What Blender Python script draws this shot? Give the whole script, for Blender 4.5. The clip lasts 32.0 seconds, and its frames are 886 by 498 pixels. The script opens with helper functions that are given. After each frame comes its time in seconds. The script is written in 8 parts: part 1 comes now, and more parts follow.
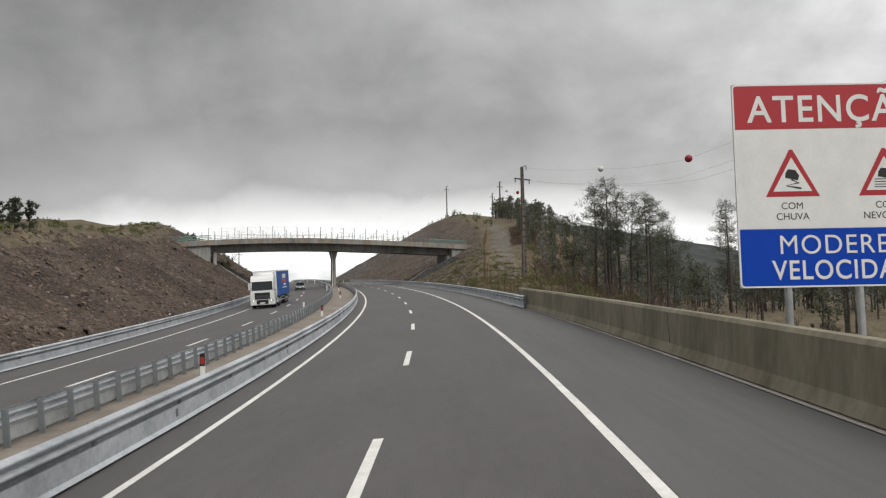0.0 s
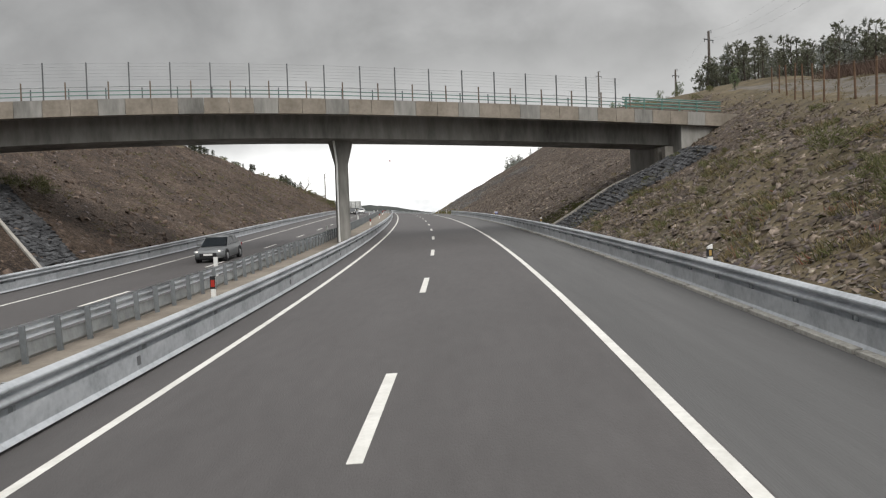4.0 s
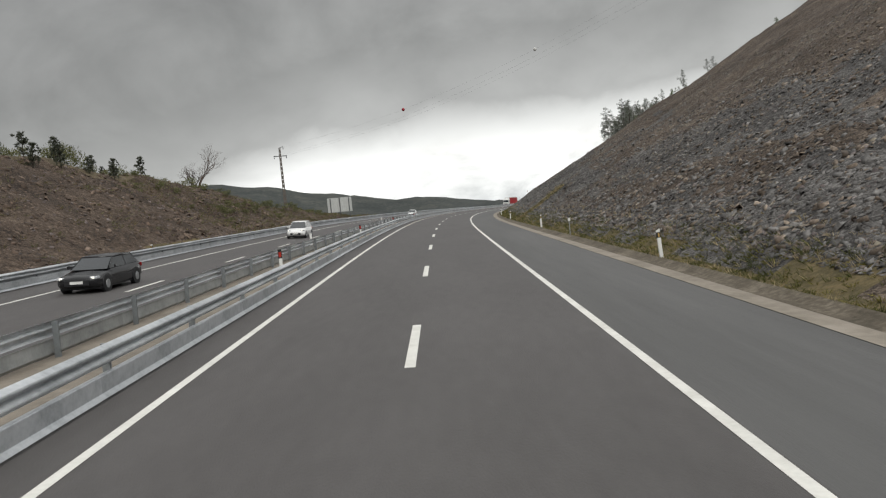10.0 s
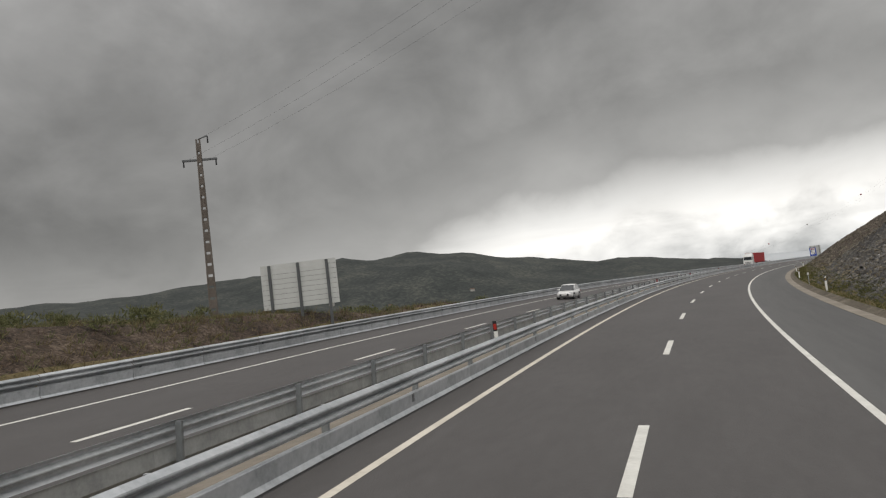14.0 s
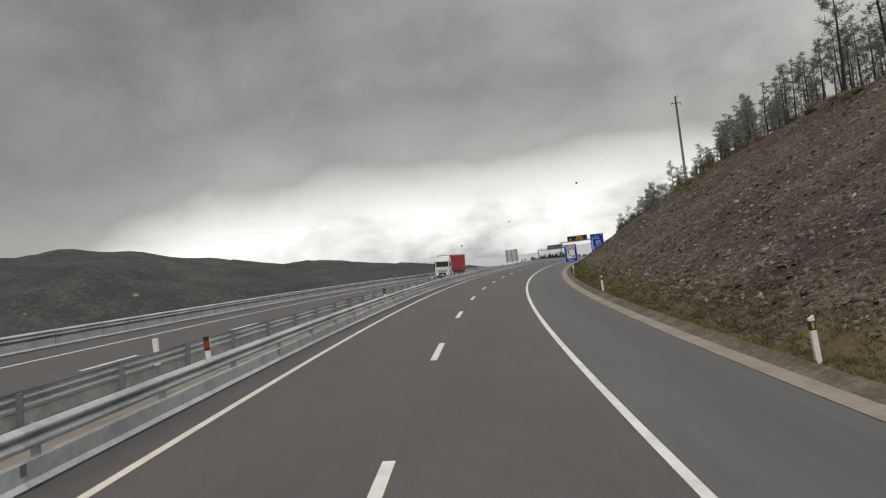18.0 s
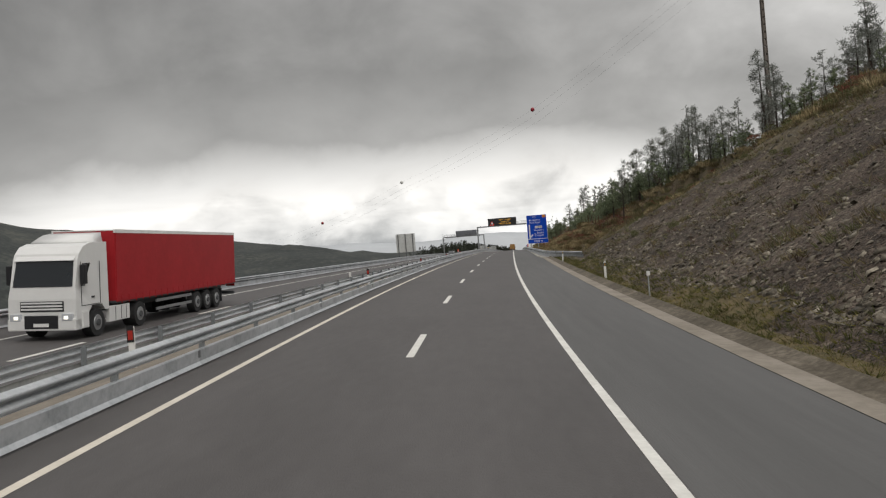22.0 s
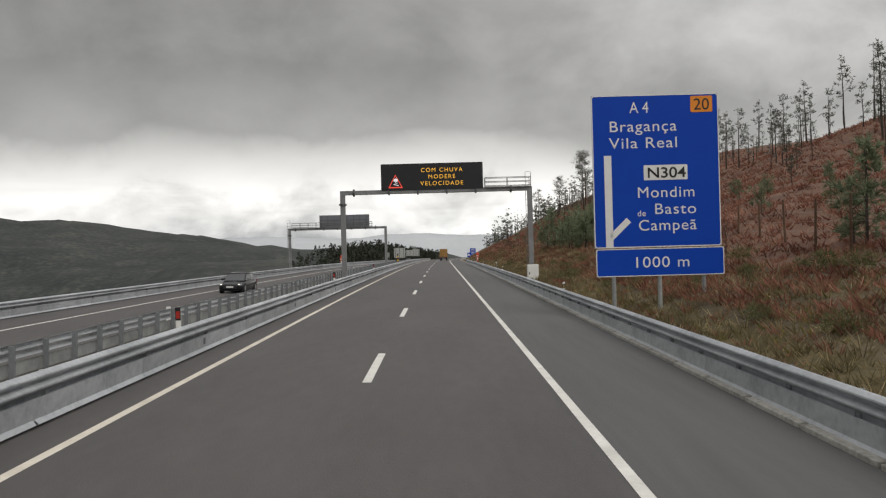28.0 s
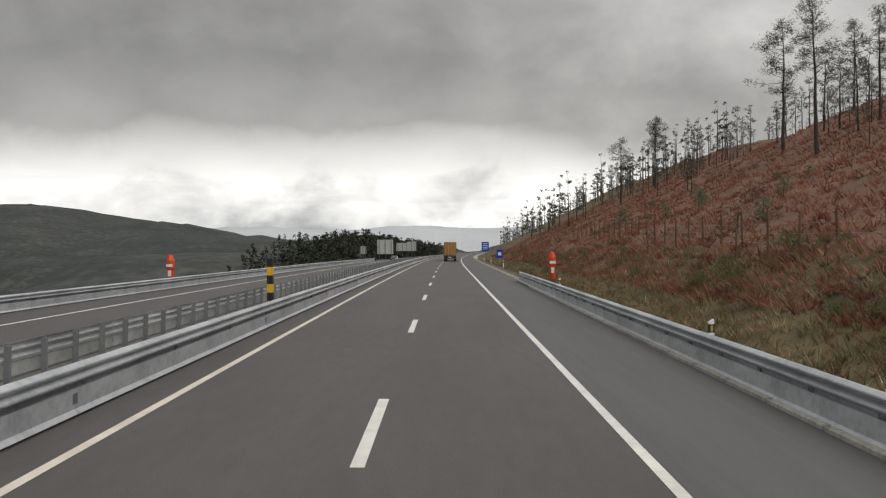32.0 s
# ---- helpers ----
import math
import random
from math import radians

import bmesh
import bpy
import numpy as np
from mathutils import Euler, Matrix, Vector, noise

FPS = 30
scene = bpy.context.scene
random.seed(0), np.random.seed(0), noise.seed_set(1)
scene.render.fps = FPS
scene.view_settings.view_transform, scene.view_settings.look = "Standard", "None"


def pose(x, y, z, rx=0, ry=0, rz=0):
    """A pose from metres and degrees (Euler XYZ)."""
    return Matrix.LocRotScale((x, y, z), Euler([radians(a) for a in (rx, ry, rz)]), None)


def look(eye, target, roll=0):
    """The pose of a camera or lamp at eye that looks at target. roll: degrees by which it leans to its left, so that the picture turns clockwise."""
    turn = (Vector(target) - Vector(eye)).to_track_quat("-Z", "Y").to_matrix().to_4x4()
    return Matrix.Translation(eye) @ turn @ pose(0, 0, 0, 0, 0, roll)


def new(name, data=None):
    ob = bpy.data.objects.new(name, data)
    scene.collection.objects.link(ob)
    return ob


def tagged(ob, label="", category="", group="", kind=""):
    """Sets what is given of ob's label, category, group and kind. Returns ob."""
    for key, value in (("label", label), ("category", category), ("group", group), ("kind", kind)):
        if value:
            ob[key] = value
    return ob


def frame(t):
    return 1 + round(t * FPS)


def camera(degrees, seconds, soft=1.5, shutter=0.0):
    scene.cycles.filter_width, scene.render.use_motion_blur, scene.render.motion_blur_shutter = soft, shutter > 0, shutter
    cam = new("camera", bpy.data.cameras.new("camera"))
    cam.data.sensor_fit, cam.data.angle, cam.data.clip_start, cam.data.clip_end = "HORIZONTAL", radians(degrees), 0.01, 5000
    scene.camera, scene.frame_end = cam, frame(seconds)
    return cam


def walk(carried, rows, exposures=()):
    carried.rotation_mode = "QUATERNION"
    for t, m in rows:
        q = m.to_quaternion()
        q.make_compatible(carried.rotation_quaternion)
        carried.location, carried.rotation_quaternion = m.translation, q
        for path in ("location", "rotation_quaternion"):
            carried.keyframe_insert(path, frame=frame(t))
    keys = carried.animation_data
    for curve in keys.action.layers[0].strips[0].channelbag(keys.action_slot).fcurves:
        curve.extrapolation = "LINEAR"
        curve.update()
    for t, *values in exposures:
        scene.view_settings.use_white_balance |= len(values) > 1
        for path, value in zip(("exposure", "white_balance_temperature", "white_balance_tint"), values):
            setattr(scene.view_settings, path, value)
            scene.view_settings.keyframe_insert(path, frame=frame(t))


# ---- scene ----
# The motorway is laid out along its centre line: s runs ahead, d to the right of the dashed lane line, h above the asphalt.
KNOT_STEP = 40.0
CURVE = [-2.17, -1.92, -1.73, -1.58, -1.28, -0.86, -0.54, -0.30, 0.12, 0.65, 1.07, 1.26, 1.36, 1.44, 1.51, 1.23, 0.59, 0.10, -0.00, 0.03, 0.06, 0.06, 0.04, 0.08, 0.16, 0.23, 0.28, 0.30, 0.31, 0.30, 0.28, 0.26]  # curvature, 1/1000 m, every 40 m from s = -40
GRADE = [3.72, 4.18, 4.63, 4.75, 4.64, 4.48, 4.17, 3.80, 3.31, 2.75, 2.33, 2.08, 1.81, 1.68, 1.59, 1.46, 1.19, 0.85, 0.48, 0.10, -0.29, -0.55, -0.83, -1.05, -1.19, -1.27, -1.30, -1.30, -1.28, -1.25, -1.21, -1.17]  # slope, per cent
BANK = [-9.34, -6.59, -3.73, 0.34, 4.53, 7.32, 7.34, 6.66, 4.79, 2.96, 2.86, 2.97, 2.36, 1.58, 0.88, 0.26]  # crossfall, per cent, every 80 m
EYE = 2.71  # the lens above the asphalt

S_GRID = np.arange(-300.0, 2600.0, 2.0)
_k = np.interp(S_GRID, -40.0 + KNOT_STEP * np.arange(len(CURVE)), CURVE) * 1e-3
_g = np.interp(S_GRID, -40.0 + KNOT_STEP * np.arange(len(GRADE)), GRADE) * 1e-2
_k[S_GRID > 1160] = 0.0
_z0 = int(np.argmin(abs(S_GRID)))
HEADING = np.cumsum(_k) * 2.0
HEADING -= HEADING[_z0]
ROAD_X, ROAD_Y, ROAD_Z = np.cumsum(np.sin(HEADING)) * 2.0, np.cumsum(np.cos(HEADING)) * 2.0, np.cumsum(_g) * 2.0
ROAD_X, ROAD_Y, ROAD_Z = ROAD_X - ROAD_X[_z0], ROAD_Y - ROAD_Y[_z0], ROAD_Z - ROAD_Z[_z0]
CROSSFALL = np.interp(S_GRID, -40.0 + 80.0 * np.arange(len(BANK)), BANK) * 1e-2


def heading(s):
    return float(np.interp(s, S_GRID, HEADING))


def road(s, d, h=0.0):
    """The place s metres along, d metres to the right and h metres above the carriageway's own plane."""
    x, y, z, th, e = (float(np.interp(s, S_GRID, q)) for q in (ROAD_X, ROAD_Y, ROAD_Z, HEADING, CROSSFALL))
    return Vector((x + d * math.cos(th), y - d * math.sin(th), z - e * d + h))


# seconds, metres along, metres right, then the turn against the road, the tilt and the lean in degrees
DRIVE = [
    (0.00, 0.00, 1.39, 1.87, 4.31, 1.02),
    (0.50, 12.41, 1.43, 0.88, 4.46, 1.32),
    (1.00, 24.82, 1.48, -0.07, 4.30, 1.03),
    (1.50, 37.22, 1.44, -0.36, 3.80, 1.65),
    (2.00, 49.62, 1.40, -0.61, 3.52, 1.67),
    (2.50, 62.02, 1.39, 0.21, 3.02, 1.60),
    (3.00, 74.42, 1.37, 2.19, 1.70, 1.65),
    (3.50, 86.79, 1.35, 2.57, -0.58, 1.59),
    (5.50, 136.29, 1.27, 2.98, -3.49, 3.26),
    (6.00, 148.71, 1.18, 3.02, -3.37, 3.53),
    (6.50, 161.17, 1.19, 2.62, -3.24, 2.71),
    (7.00, 173.62, 1.20, 2.29, -3.31, 4.02),
    (7.50, 186.12, 1.14, 1.69, -3.16, 3.29),
    (8.00, 198.62, 1.07, 1.24, -2.92, 4.91),
    (8.50, 211.18, 1.00, 0.71, -2.35, 3.71),
    (9.00, 223.74, 0.93, 0.46, -2.43, 5.32),
    (9.50, 236.35, 0.84, 0.21, -2.29, 4.53),
    (10.00, 248.97, 0.74, -0.07, -1.97, 5.83),
    (10.50, 261.62, 0.76, 0.08, -1.38, 5.79),
    (11.00, 274.27, 0.78, 0.24, -1.59, 6.68),
    (11.50, 286.88, 0.77, 0.34, -1.32, 5.82),
    (12.00, 299.50, 0.76, 1.22, -0.82, 6.27),
    (12.50, 312.10, 0.83, 5.59, 1.71, 8.09),
    (13.00, 324.71, 0.90, 12.57, 5.21, 6.54),
    (13.50, 337.29, 0.96, 18.65, 5.87, 6.41),
    (15.50, 387.62, 1.20, 15.80, 1.10, 8.30),
    (16.00, 400.21, 1.29, 11.80, 0.90, 8.13),
    (17.00, 425.42, 1.34, 5.50, 1.55, 8.24),
    (18.00, 450.69, 1.39, 1.57, 2.04, 6.79),
    (18.50, 463.34, 1.43, -0.07, -0.24, 5.64),
    (19.00, 475.99, 1.47, -0.71, -1.08, 4.57),
    (19.50, 488.64, 1.51, -0.15, -0.89, 5.63),
    (20.00, 501.29, 1.54, 0.58, -0.89, 4.53),
    (20.50, 513.95, 1.55, 1.26, -0.12, 5.71),
    (21.00, 526.61, 1.57, 1.98, 0.50, 4.49),
    (21.50, 539.28, 1.64, 2.26, 0.74, 5.41),
    (22.00, 551.94, 1.70, 1.89, 0.17, 4.44),
    (22.50, 564.62, 1.72, 1.16, -0.29, 4.88),
    (23.00, 577.31, 1.73, 0.98, -0.31, 4.41),
    (23.50, 590.03, 1.68, 1.32, -0.28, 4.16),
    (24.00, 602.76, 1.63, 1.29, -0.29, 3.79),
    (24.50, 615.48, 1.59, 1.44, -0.27, 3.00),
    (25.00, 628.20, 1.55, 1.47, -0.22, 3.12),
    (25.50, 641.00, 1.54, 1.13, -0.04, 1.68),
    (27.50, 692.20, 1.50, -0.14, 0.11, 1.26),
    (28.00, 705.00, 1.49, -0.39, -0.12, 1.56),
    (28.50, 717.94, 1.45, -0.45, -0.11, 1.27),
    (29.00, 730.89, 1.40, -0.47, -0.24, 1.49),
    (30.00, 756.91, 1.41, -0.37, -0.32, 1.39),
    (31.00, 782.89, 1.25, -0.10, -0.75, 1.53),
    (32.00, 808.77, 1.09, 0.09, -0.64, 0.66),
]


def drive(t):
    cols = np.array(DRIVE)
    s, d, turn, tilt, lean = (float(np.interp(t, cols[:, 0], cols[:, k])) for k in range(1, 6))
    x, y, z = road(s, d, EYE)
    return pose(x, y, z, 90 + tilt, lean, turn - math.degrees(heading(s)))


cam = camera(61.80, 32.0, soft=1.25)
walk(cam, [(t, drive(t)) for t in sorted({0.5 * k for k in range(65)})],
     [(0.0, 0.04, 6550, 9), (2.0, 0.16, 6550, 9), (3.5, 0.18, 6550, 9), (5.5, 0.58, 6550, 9), (6.0, 0.54, 6550, 9), (7.0, 0.23, 6500, 8), (10.0, 0.0, 6550, 7), (12.0, 0.02, 6600, 7), (13.2, -0.21, 6700, 8), (16.0, -0.26, 6700, 9), (20.0, -0.23, 6700, 9), (25.0, -0.29, 6680, 9), (32.0, -0.25, 6700, 9)])

# ---- light ----
world = bpy.data.worlds.new("overcast_sky")
scene.world = world
world.use_nodes = True
wn, wl = world.node_tree.nodes, world.node_tree.links
wn.clear()


def wnode(kind, **values):
    n = wn.new(kind)
    for key, value in values.items():
        n.inputs[key].default_value = value
    return n


def wmath(op, a, b=None, clamp=False):
    n = wn.new("ShaderNodeMath")
    n.operation, n.use_clamp = op, clamp
    for slot, value in enumerate((a, b)):
        if value is None:
            continue
        if isinstance(value, (int, float)):
            n.inputs[slot].default_value = value
        else:
            wl.new(value, n.inputs[slot])
    return n.outputs[0]


tc = wn.new("ShaderNodeTexCoord")
sep = wn.new("ShaderNodeSeparateXYZ")
wl.new(tc.outputs["Generated"], sep.inputs[0])
vx, vy, vz = sep.outputs


# the deck is a flat layer overhead: its puffs crowd together towards the horizon
depth_ = wmath("ADD", wmath("MAXIMUM", vz, 0.0), 0.62)
layer = wn.new("ShaderNodeCombineXYZ")
for slot, axis in enumerate((vx, vy)):
    wl.new(wmath("DIVIDE", axis, depth_), layer.inputs[slot])
wl.new(wmath("MULTIPLY", vz, 0.4), layer.inputs[2])


def cloud_noise(scale, detail, rough, shift, distort=0.3):
    mp = wn.new("ShaderNodeMapping")
    mp.inputs["Location"].default_value = shift
    wl.new(layer.outputs[0], mp.inputs["Vector"])
    n = wnode("ShaderNodeTexNoise", Scale=scale, Detail=detail, Roughness=rough, Distortion=distort)
    wl.new(mp.outputs[0], n.inputs["Vector"])
    return n.outputs["Fac"]


broad, fine = cloud_noise(1.75, 4.0, 0.5, (3.1, 1.7, 0.4), 0.25), cloud_noise(4.8, 7.0, 0.55, (0.4, 5.2, 2.0), 0.25)
# the ragged lower edge of the cloud deck over the bright gap above the hills
edge = wmath("ADD", wmath("ADD", vz, 0.0), wmath("MULTIPLY", wmath("SUBTRACT", broad, 0.5), 0.11))
edge = wmath("ADD", edge, wmath("MULTIPLY", wmath("SUBTRACT", fine, 0.5), 0.12))
# the deck comes lower over the valley in the west
edge = wmath("ADD", edge, wmath("MULTIPLY", wmath("MULTIPLY", wmath("SUBTRACT", wmath("MULTIPLY", vx, -1.0), 0.42), 3.2, True), 0.10))
edge = wmath("ADD", edge, wmath("MULTIPLY", wmath("MULTIPLY", wmath("SUBTRACT", vx, 0.16), 3.0, True), 0.09))
ramp = wn.new("ShaderNodeValToRGB")
stops = [(0.0, (0.62, 0.65, 0.68)), (0.03, (1.12, 1.13, 1.14)), (0.07, (1.50, 1.49, 1.48)), (0.108, (1.08, 1.08, 1.08)), (0.150, (0.52, 0.52, 0.52)),
         (0.23, (0.37, 0.37, 0.37)), (0.40, (0.385, 0.385, 0.388)), (0.62, (0.62, 0.62, 0.63)), (1.0, (1.30, 1.30, 1.32))]
while len(ramp.color_ramp.elements) < len(stops):
    ramp.color_ramp.elements.new(0.5)
for el, (at_, col) in zip(ramp.color_ramp.elements, stops):
    el.position, el.color = at_, (*col, 1)
wl.new(edge, ramp.inputs[0])
mott = wmath("ADD", -0.30, wmath("ADD", wmath("MULTIPLY", broad, 1.45), wmath("MULTIPLY", fine, 1.15)))
mott = wmath("MULTIPLY", mott, wmath("ADD", 1.0, wmath("MULTIPLY", wmath("MULTIPLY", wmath("SUBTRACT", vx, 0.18), 2.6, True), wmath("MULTIPLY", fine, 0.9))))
mott = wmath("MULTIPLY", mott, wmath("SUBTRACT", 1.0, wmath("MULTIPLY", wmath("MULTIPLY", wmath("SUBTRACT", wmath("MULTIPLY", vx, -1.0), 0.22), 3.0, True), 0.22)))
mott = wmath("MULTIPLY", mott, wmath("ADD", 1.0, wmath("MULTIPLY", wmath("MULTIPLY", wmath("SUBTRACT", vx, 0.0), 4.0, True), 0.10)))
# long thin cloud bars over the horizon
bars = wn.new("ShaderNodeMapping")
bars.inputs["Scale"].default_value = (5.0, 5.0, 60.0)
wl.new(tc.outputs["Generated"], bars.inputs["Vector"])
bar_noise = wnode("ShaderNodeTexNoise", Scale=1.0, Detail=5.0, Roughness=0.55)
wl.new(bars.outputs[0], bar_noise.inputs["Vector"])
bar = wmath("MULTIPLY", wmath("MULTIPLY", wmath("SUBTRACT", bar_noise.outputs["Fac"], 0.53), 5.0, True), wmath("SUBTRACT", 1.0, wmath("MULTIPLY", vz, 9.0, True), True))
mott = wmath("MULTIPLY", mott, wmath("SUBTRACT", 1.0, wmath("MULTIPLY", bar, 0.28)))
shade = wn.new("ShaderNodeMix")
shade.data_type, shade.blend_type = "RGBA", "MULTIPLY"
shade.inputs["Factor"].default_value = 1.0
wl.new(ramp.outputs[0], shade.inputs["A"])
wl.new(mott, shade.inputs["B"])
sky = wn.new("ShaderNodeTexSky")
sky.sky_type, sky.sun_disc, sky.sun_elevation, sky.sun_rotation = "NISHITA", False, radians(38), radians(20)
clear = wnode("ShaderNodeBackground", Strength=0.05)
wl.new(sky.outputs[0], clear.inputs["Color"])
deck = wnode("ShaderNodeBackground", Strength=1.0)
wl.new(shade.outputs["Result"], deck.inputs["Color"])
cover = wn.new("ShaderNodeMixShader")
cover.inputs[0].default_value = 0.97
wl.new(clear.outputs[0], cover.inputs[1])
wl.new(deck.outputs[0], cover.inputs[2])
wout = wn.new("ShaderNodeOutputWorld")
wl.new(cover.outputs[0], wout.inputs[0])

sun = bpy.data.lights.new("sun", "SUN")
sun.energy, sun.angle, sun.color = 1.6, radians(40), (1.0, 0.97, 0.93)
new("sun", sun).matrix_world = look((60, -40, 120), (0, 60, 0))

# ---- materials ----


def hexcol(c):
    return (*c, 1.0)


def material(name, cols, scale=1.0, rough=0.8, metal=0.0, bump=0.0, bump_scale=None, fine=0.35, uv=False, stretch=None, rand=0.0, spec=0.3, thin=False, leaf=0.0):
    """cols: two or three base colours, mixed by noise at two scales (scale: cycles a metre)."""
    m = bpy.data.materials.new(name)
    m.use_nodes = True
    nt = m.node_tree
    n, l = nt.nodes, nt.links
    bsdf = n["Principled BSDF"]
    bsdf.inputs["Roughness"].default_value, bsdf.inputs["Metallic"].default_value = rough, metal
    bsdf.inputs["Specular IOR Level"].default_value = spec
    co = n.new("ShaderNodeTexCoord")
    src = co.outputs["UV" if uv else "Object"]
    if stretch:
        mp = n.new("ShaderNodeMapping")
        mp.inputs["Scale"].default_value = stretch
        l.new(src, mp.inputs["Vector"])
        src = mp.outputs[0]

    def noise_tex(sc, det=4.0):
        t = n.new("ShaderNodeTexNoise")
        t.inputs["Scale"].default_value, t.inputs["Detail"].default_value, t.inputs["Roughness"].default_value = sc, det, 0.6
        l.new(src, t.inputs["Vector"])
        return t.outputs["Fac"]

    big, small = noise_tex(scale), noise_tex(scale * 9.0, 6.0)
    mix = n.new("ShaderNodeMath")
    mix.operation = "MULTIPLY_ADD"
    l.new(small, mix.inputs[0])
    mix.inputs[1].default_value = fine
    sub = n.new("ShaderNodeMath")
    sub.operation = "MULTIPLY"
    sub.inputs[1].default_value = 1 - fine
    l.new(big, sub.inputs[0])
    l.new(sub.outputs[0], mix.inputs[2])
    ramp_ = n.new("ShaderNodeValToRGB")
    er = ramp_.color_ramp.elements
    places = [0.36, 0.64] if len(cols) == 2 else [0.34, 0.5, 0.66]
    while len(er) < len(cols):
        er.new(0.5)
    for e_, p_, c_ in zip(er, places, cols):
        e_.position, e_.color = p_, hexcol(c_)
    l.new(mix.outputs[0], ramp_.inputs[0])
    colour = ramp_.outputs[0]
    if rand:
        info = n.new("ShaderNodeNewGeometry" if thin else "ShaderNodeObjectInfo")
        hsv = n.new("ShaderNodeHueSaturation")
        mr = n.new("ShaderNodeMapRange")
        mr.inputs["To Min"].default_value, mr.inputs["To Max"].default_value = 1 - rand, 1 + rand
        l.new(info.outputs["Random Per Island" if thin else "Random"], mr.inputs["Value"])
        l.new(mr.outputs[0], hsv.inputs["Value"])
        l.new(colour, hsv.inputs["Color"])
        colour = hsv.outputs[0]
    l.new(colour, bsdf.inputs["Base Color"])
    if leaf:
        tr, mx = n.new("ShaderNodeBsdfTranslucent"), n.new("ShaderNodeMixShader")
        mx.inputs[0].default_value = leaf
        l.new(colour, tr.inputs["Color"])
        l.new(bsdf.outputs[0], mx.inputs[1])
        l.new(tr.outputs[0], mx.inputs[2])
        l.new(mx.outputs[0], n["Material Output"].inputs["Surface"])
    if bump:
        bt = noise_tex(bump_scale or scale * 6, 8.0)
        b = n.new("ShaderNodeBump")
        b.inputs["Strength"].default_value, b.inputs["Distance"].default_value = min(1.0, bump), 0.02 if bump < 1 else 0.02 * bump
        l.new(bt, b.inputs["Height"])
        l.new(b.outputs[0], bsdf.inputs["Normal"])
    return m


def plain(name, col, rough=0.5, metal=0.0, spec=0.4, wear=0.12):
    dark = tuple(c * (1 - wear) for c in col)
    return material(name, [dark, col], 1.5, rough, metal, spec=spec)


def glowing(name, col, strength):
    m = bpy.data.materials.new(name)
    m.use_nodes = True
    b = m.node_tree.nodes["Principled BSDF"]
    b.inputs["Base Color"].default_value = (0.02, 0.02, 0.02, 1)
    b.inputs["Emission Color"].default_value, b.inputs["Emission Strength"].default_value = hexcol(col), strength
    return m


ASPHALT = material("asphalt", [(0.068, 0.0632, 0.0622), (0.080, 0.0747, 0.0735), (0.093, 0.0872, 0.0860)], 0.45, 0.66, bump=0.5, bump_scale=45, fine=0.45, uv=True, stretch=(0.30, 1.0, 1.0), spec=0.35)
ASPHALT_SHOULDER = material("asphalt_shoulder", [(0.083, 0.0818, 0.081), (0.099, 0.0978, 0.0968), (0.116, 0.1145, 0.1132)], 0.4, 0.75, bump=0.5, bump_scale=45, uv=True, stretch=(0.06, 1.0, 1.0), spec=0.3)
PAINT = material("road_paint", [(0.55, 0.54, 0.50), (0.74, 0.73, 0.69)], 1.2, 0.6, bump=0.2, bump_scale=60, uv=False)
PAINT_CREAM = material("road_paint_cream", [(0.54, 0.495, 0.42), (0.70, 0.65, 0.565)], 1.2, 0.6, bump=0.2, bump_scale=60)
GALV = material("galvanised_steel", [(0.30, 0.318, 0.335), (0.45, 0.47, 0.49), (0.56, 0.578, 0.597)], 0.8, 0.46, 0.4, bump=0.06, fine=0.45, rand=0.12)
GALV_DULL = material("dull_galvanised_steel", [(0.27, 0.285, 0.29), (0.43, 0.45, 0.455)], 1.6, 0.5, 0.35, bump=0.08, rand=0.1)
POST_STEEL = material("weathered_post_steel", [(0.16, 0.174, 0.182), (0.24, 0.256, 0.266)], 1.4, 0.6, 0.3, rand=0.1)
CONCRETE = material("concrete", [(0.26, 0.245, 0.22), (0.34, 0.32, 0.29), (0.41, 0.39, 0.355)], 0.5, 0.9, bump=0.4, bump_scale=25)
CONCRETE_WARM = material("warm_concrete", [(0.17, 0.148, 0.12), (0.235, 0.207, 0.172), (0.30, 0.265, 0.225)], 0.5, 0.92, bump=0.4, bump_scale=20)
KERB = material("kerb_concrete", [(0.20, 0.19, 0.165), (0.37, 0.355, 0.32), (0.50, 0.485, 0.44)], 1.1, 0.9, bump=0.5, bump_scale=14, fine=0.55, rand=0.18)
DIRTY_CONCRETE = material("dirty_concrete", [(0.055, 0.047, 0.034), (0.105, 0.088, 0.066), (0.20, 0.172, 0.135)], 0.7, 0.95, bump=0.8, bump_scale=9, fine=0.5)
MEDIAN = material("median_screed", [(0.15, 0.128, 0.104), (0.205, 0.178, 0.147), (0.26, 0.228, 0.19)], 0.6, 0.95, bump=0.5, bump_scale=18)


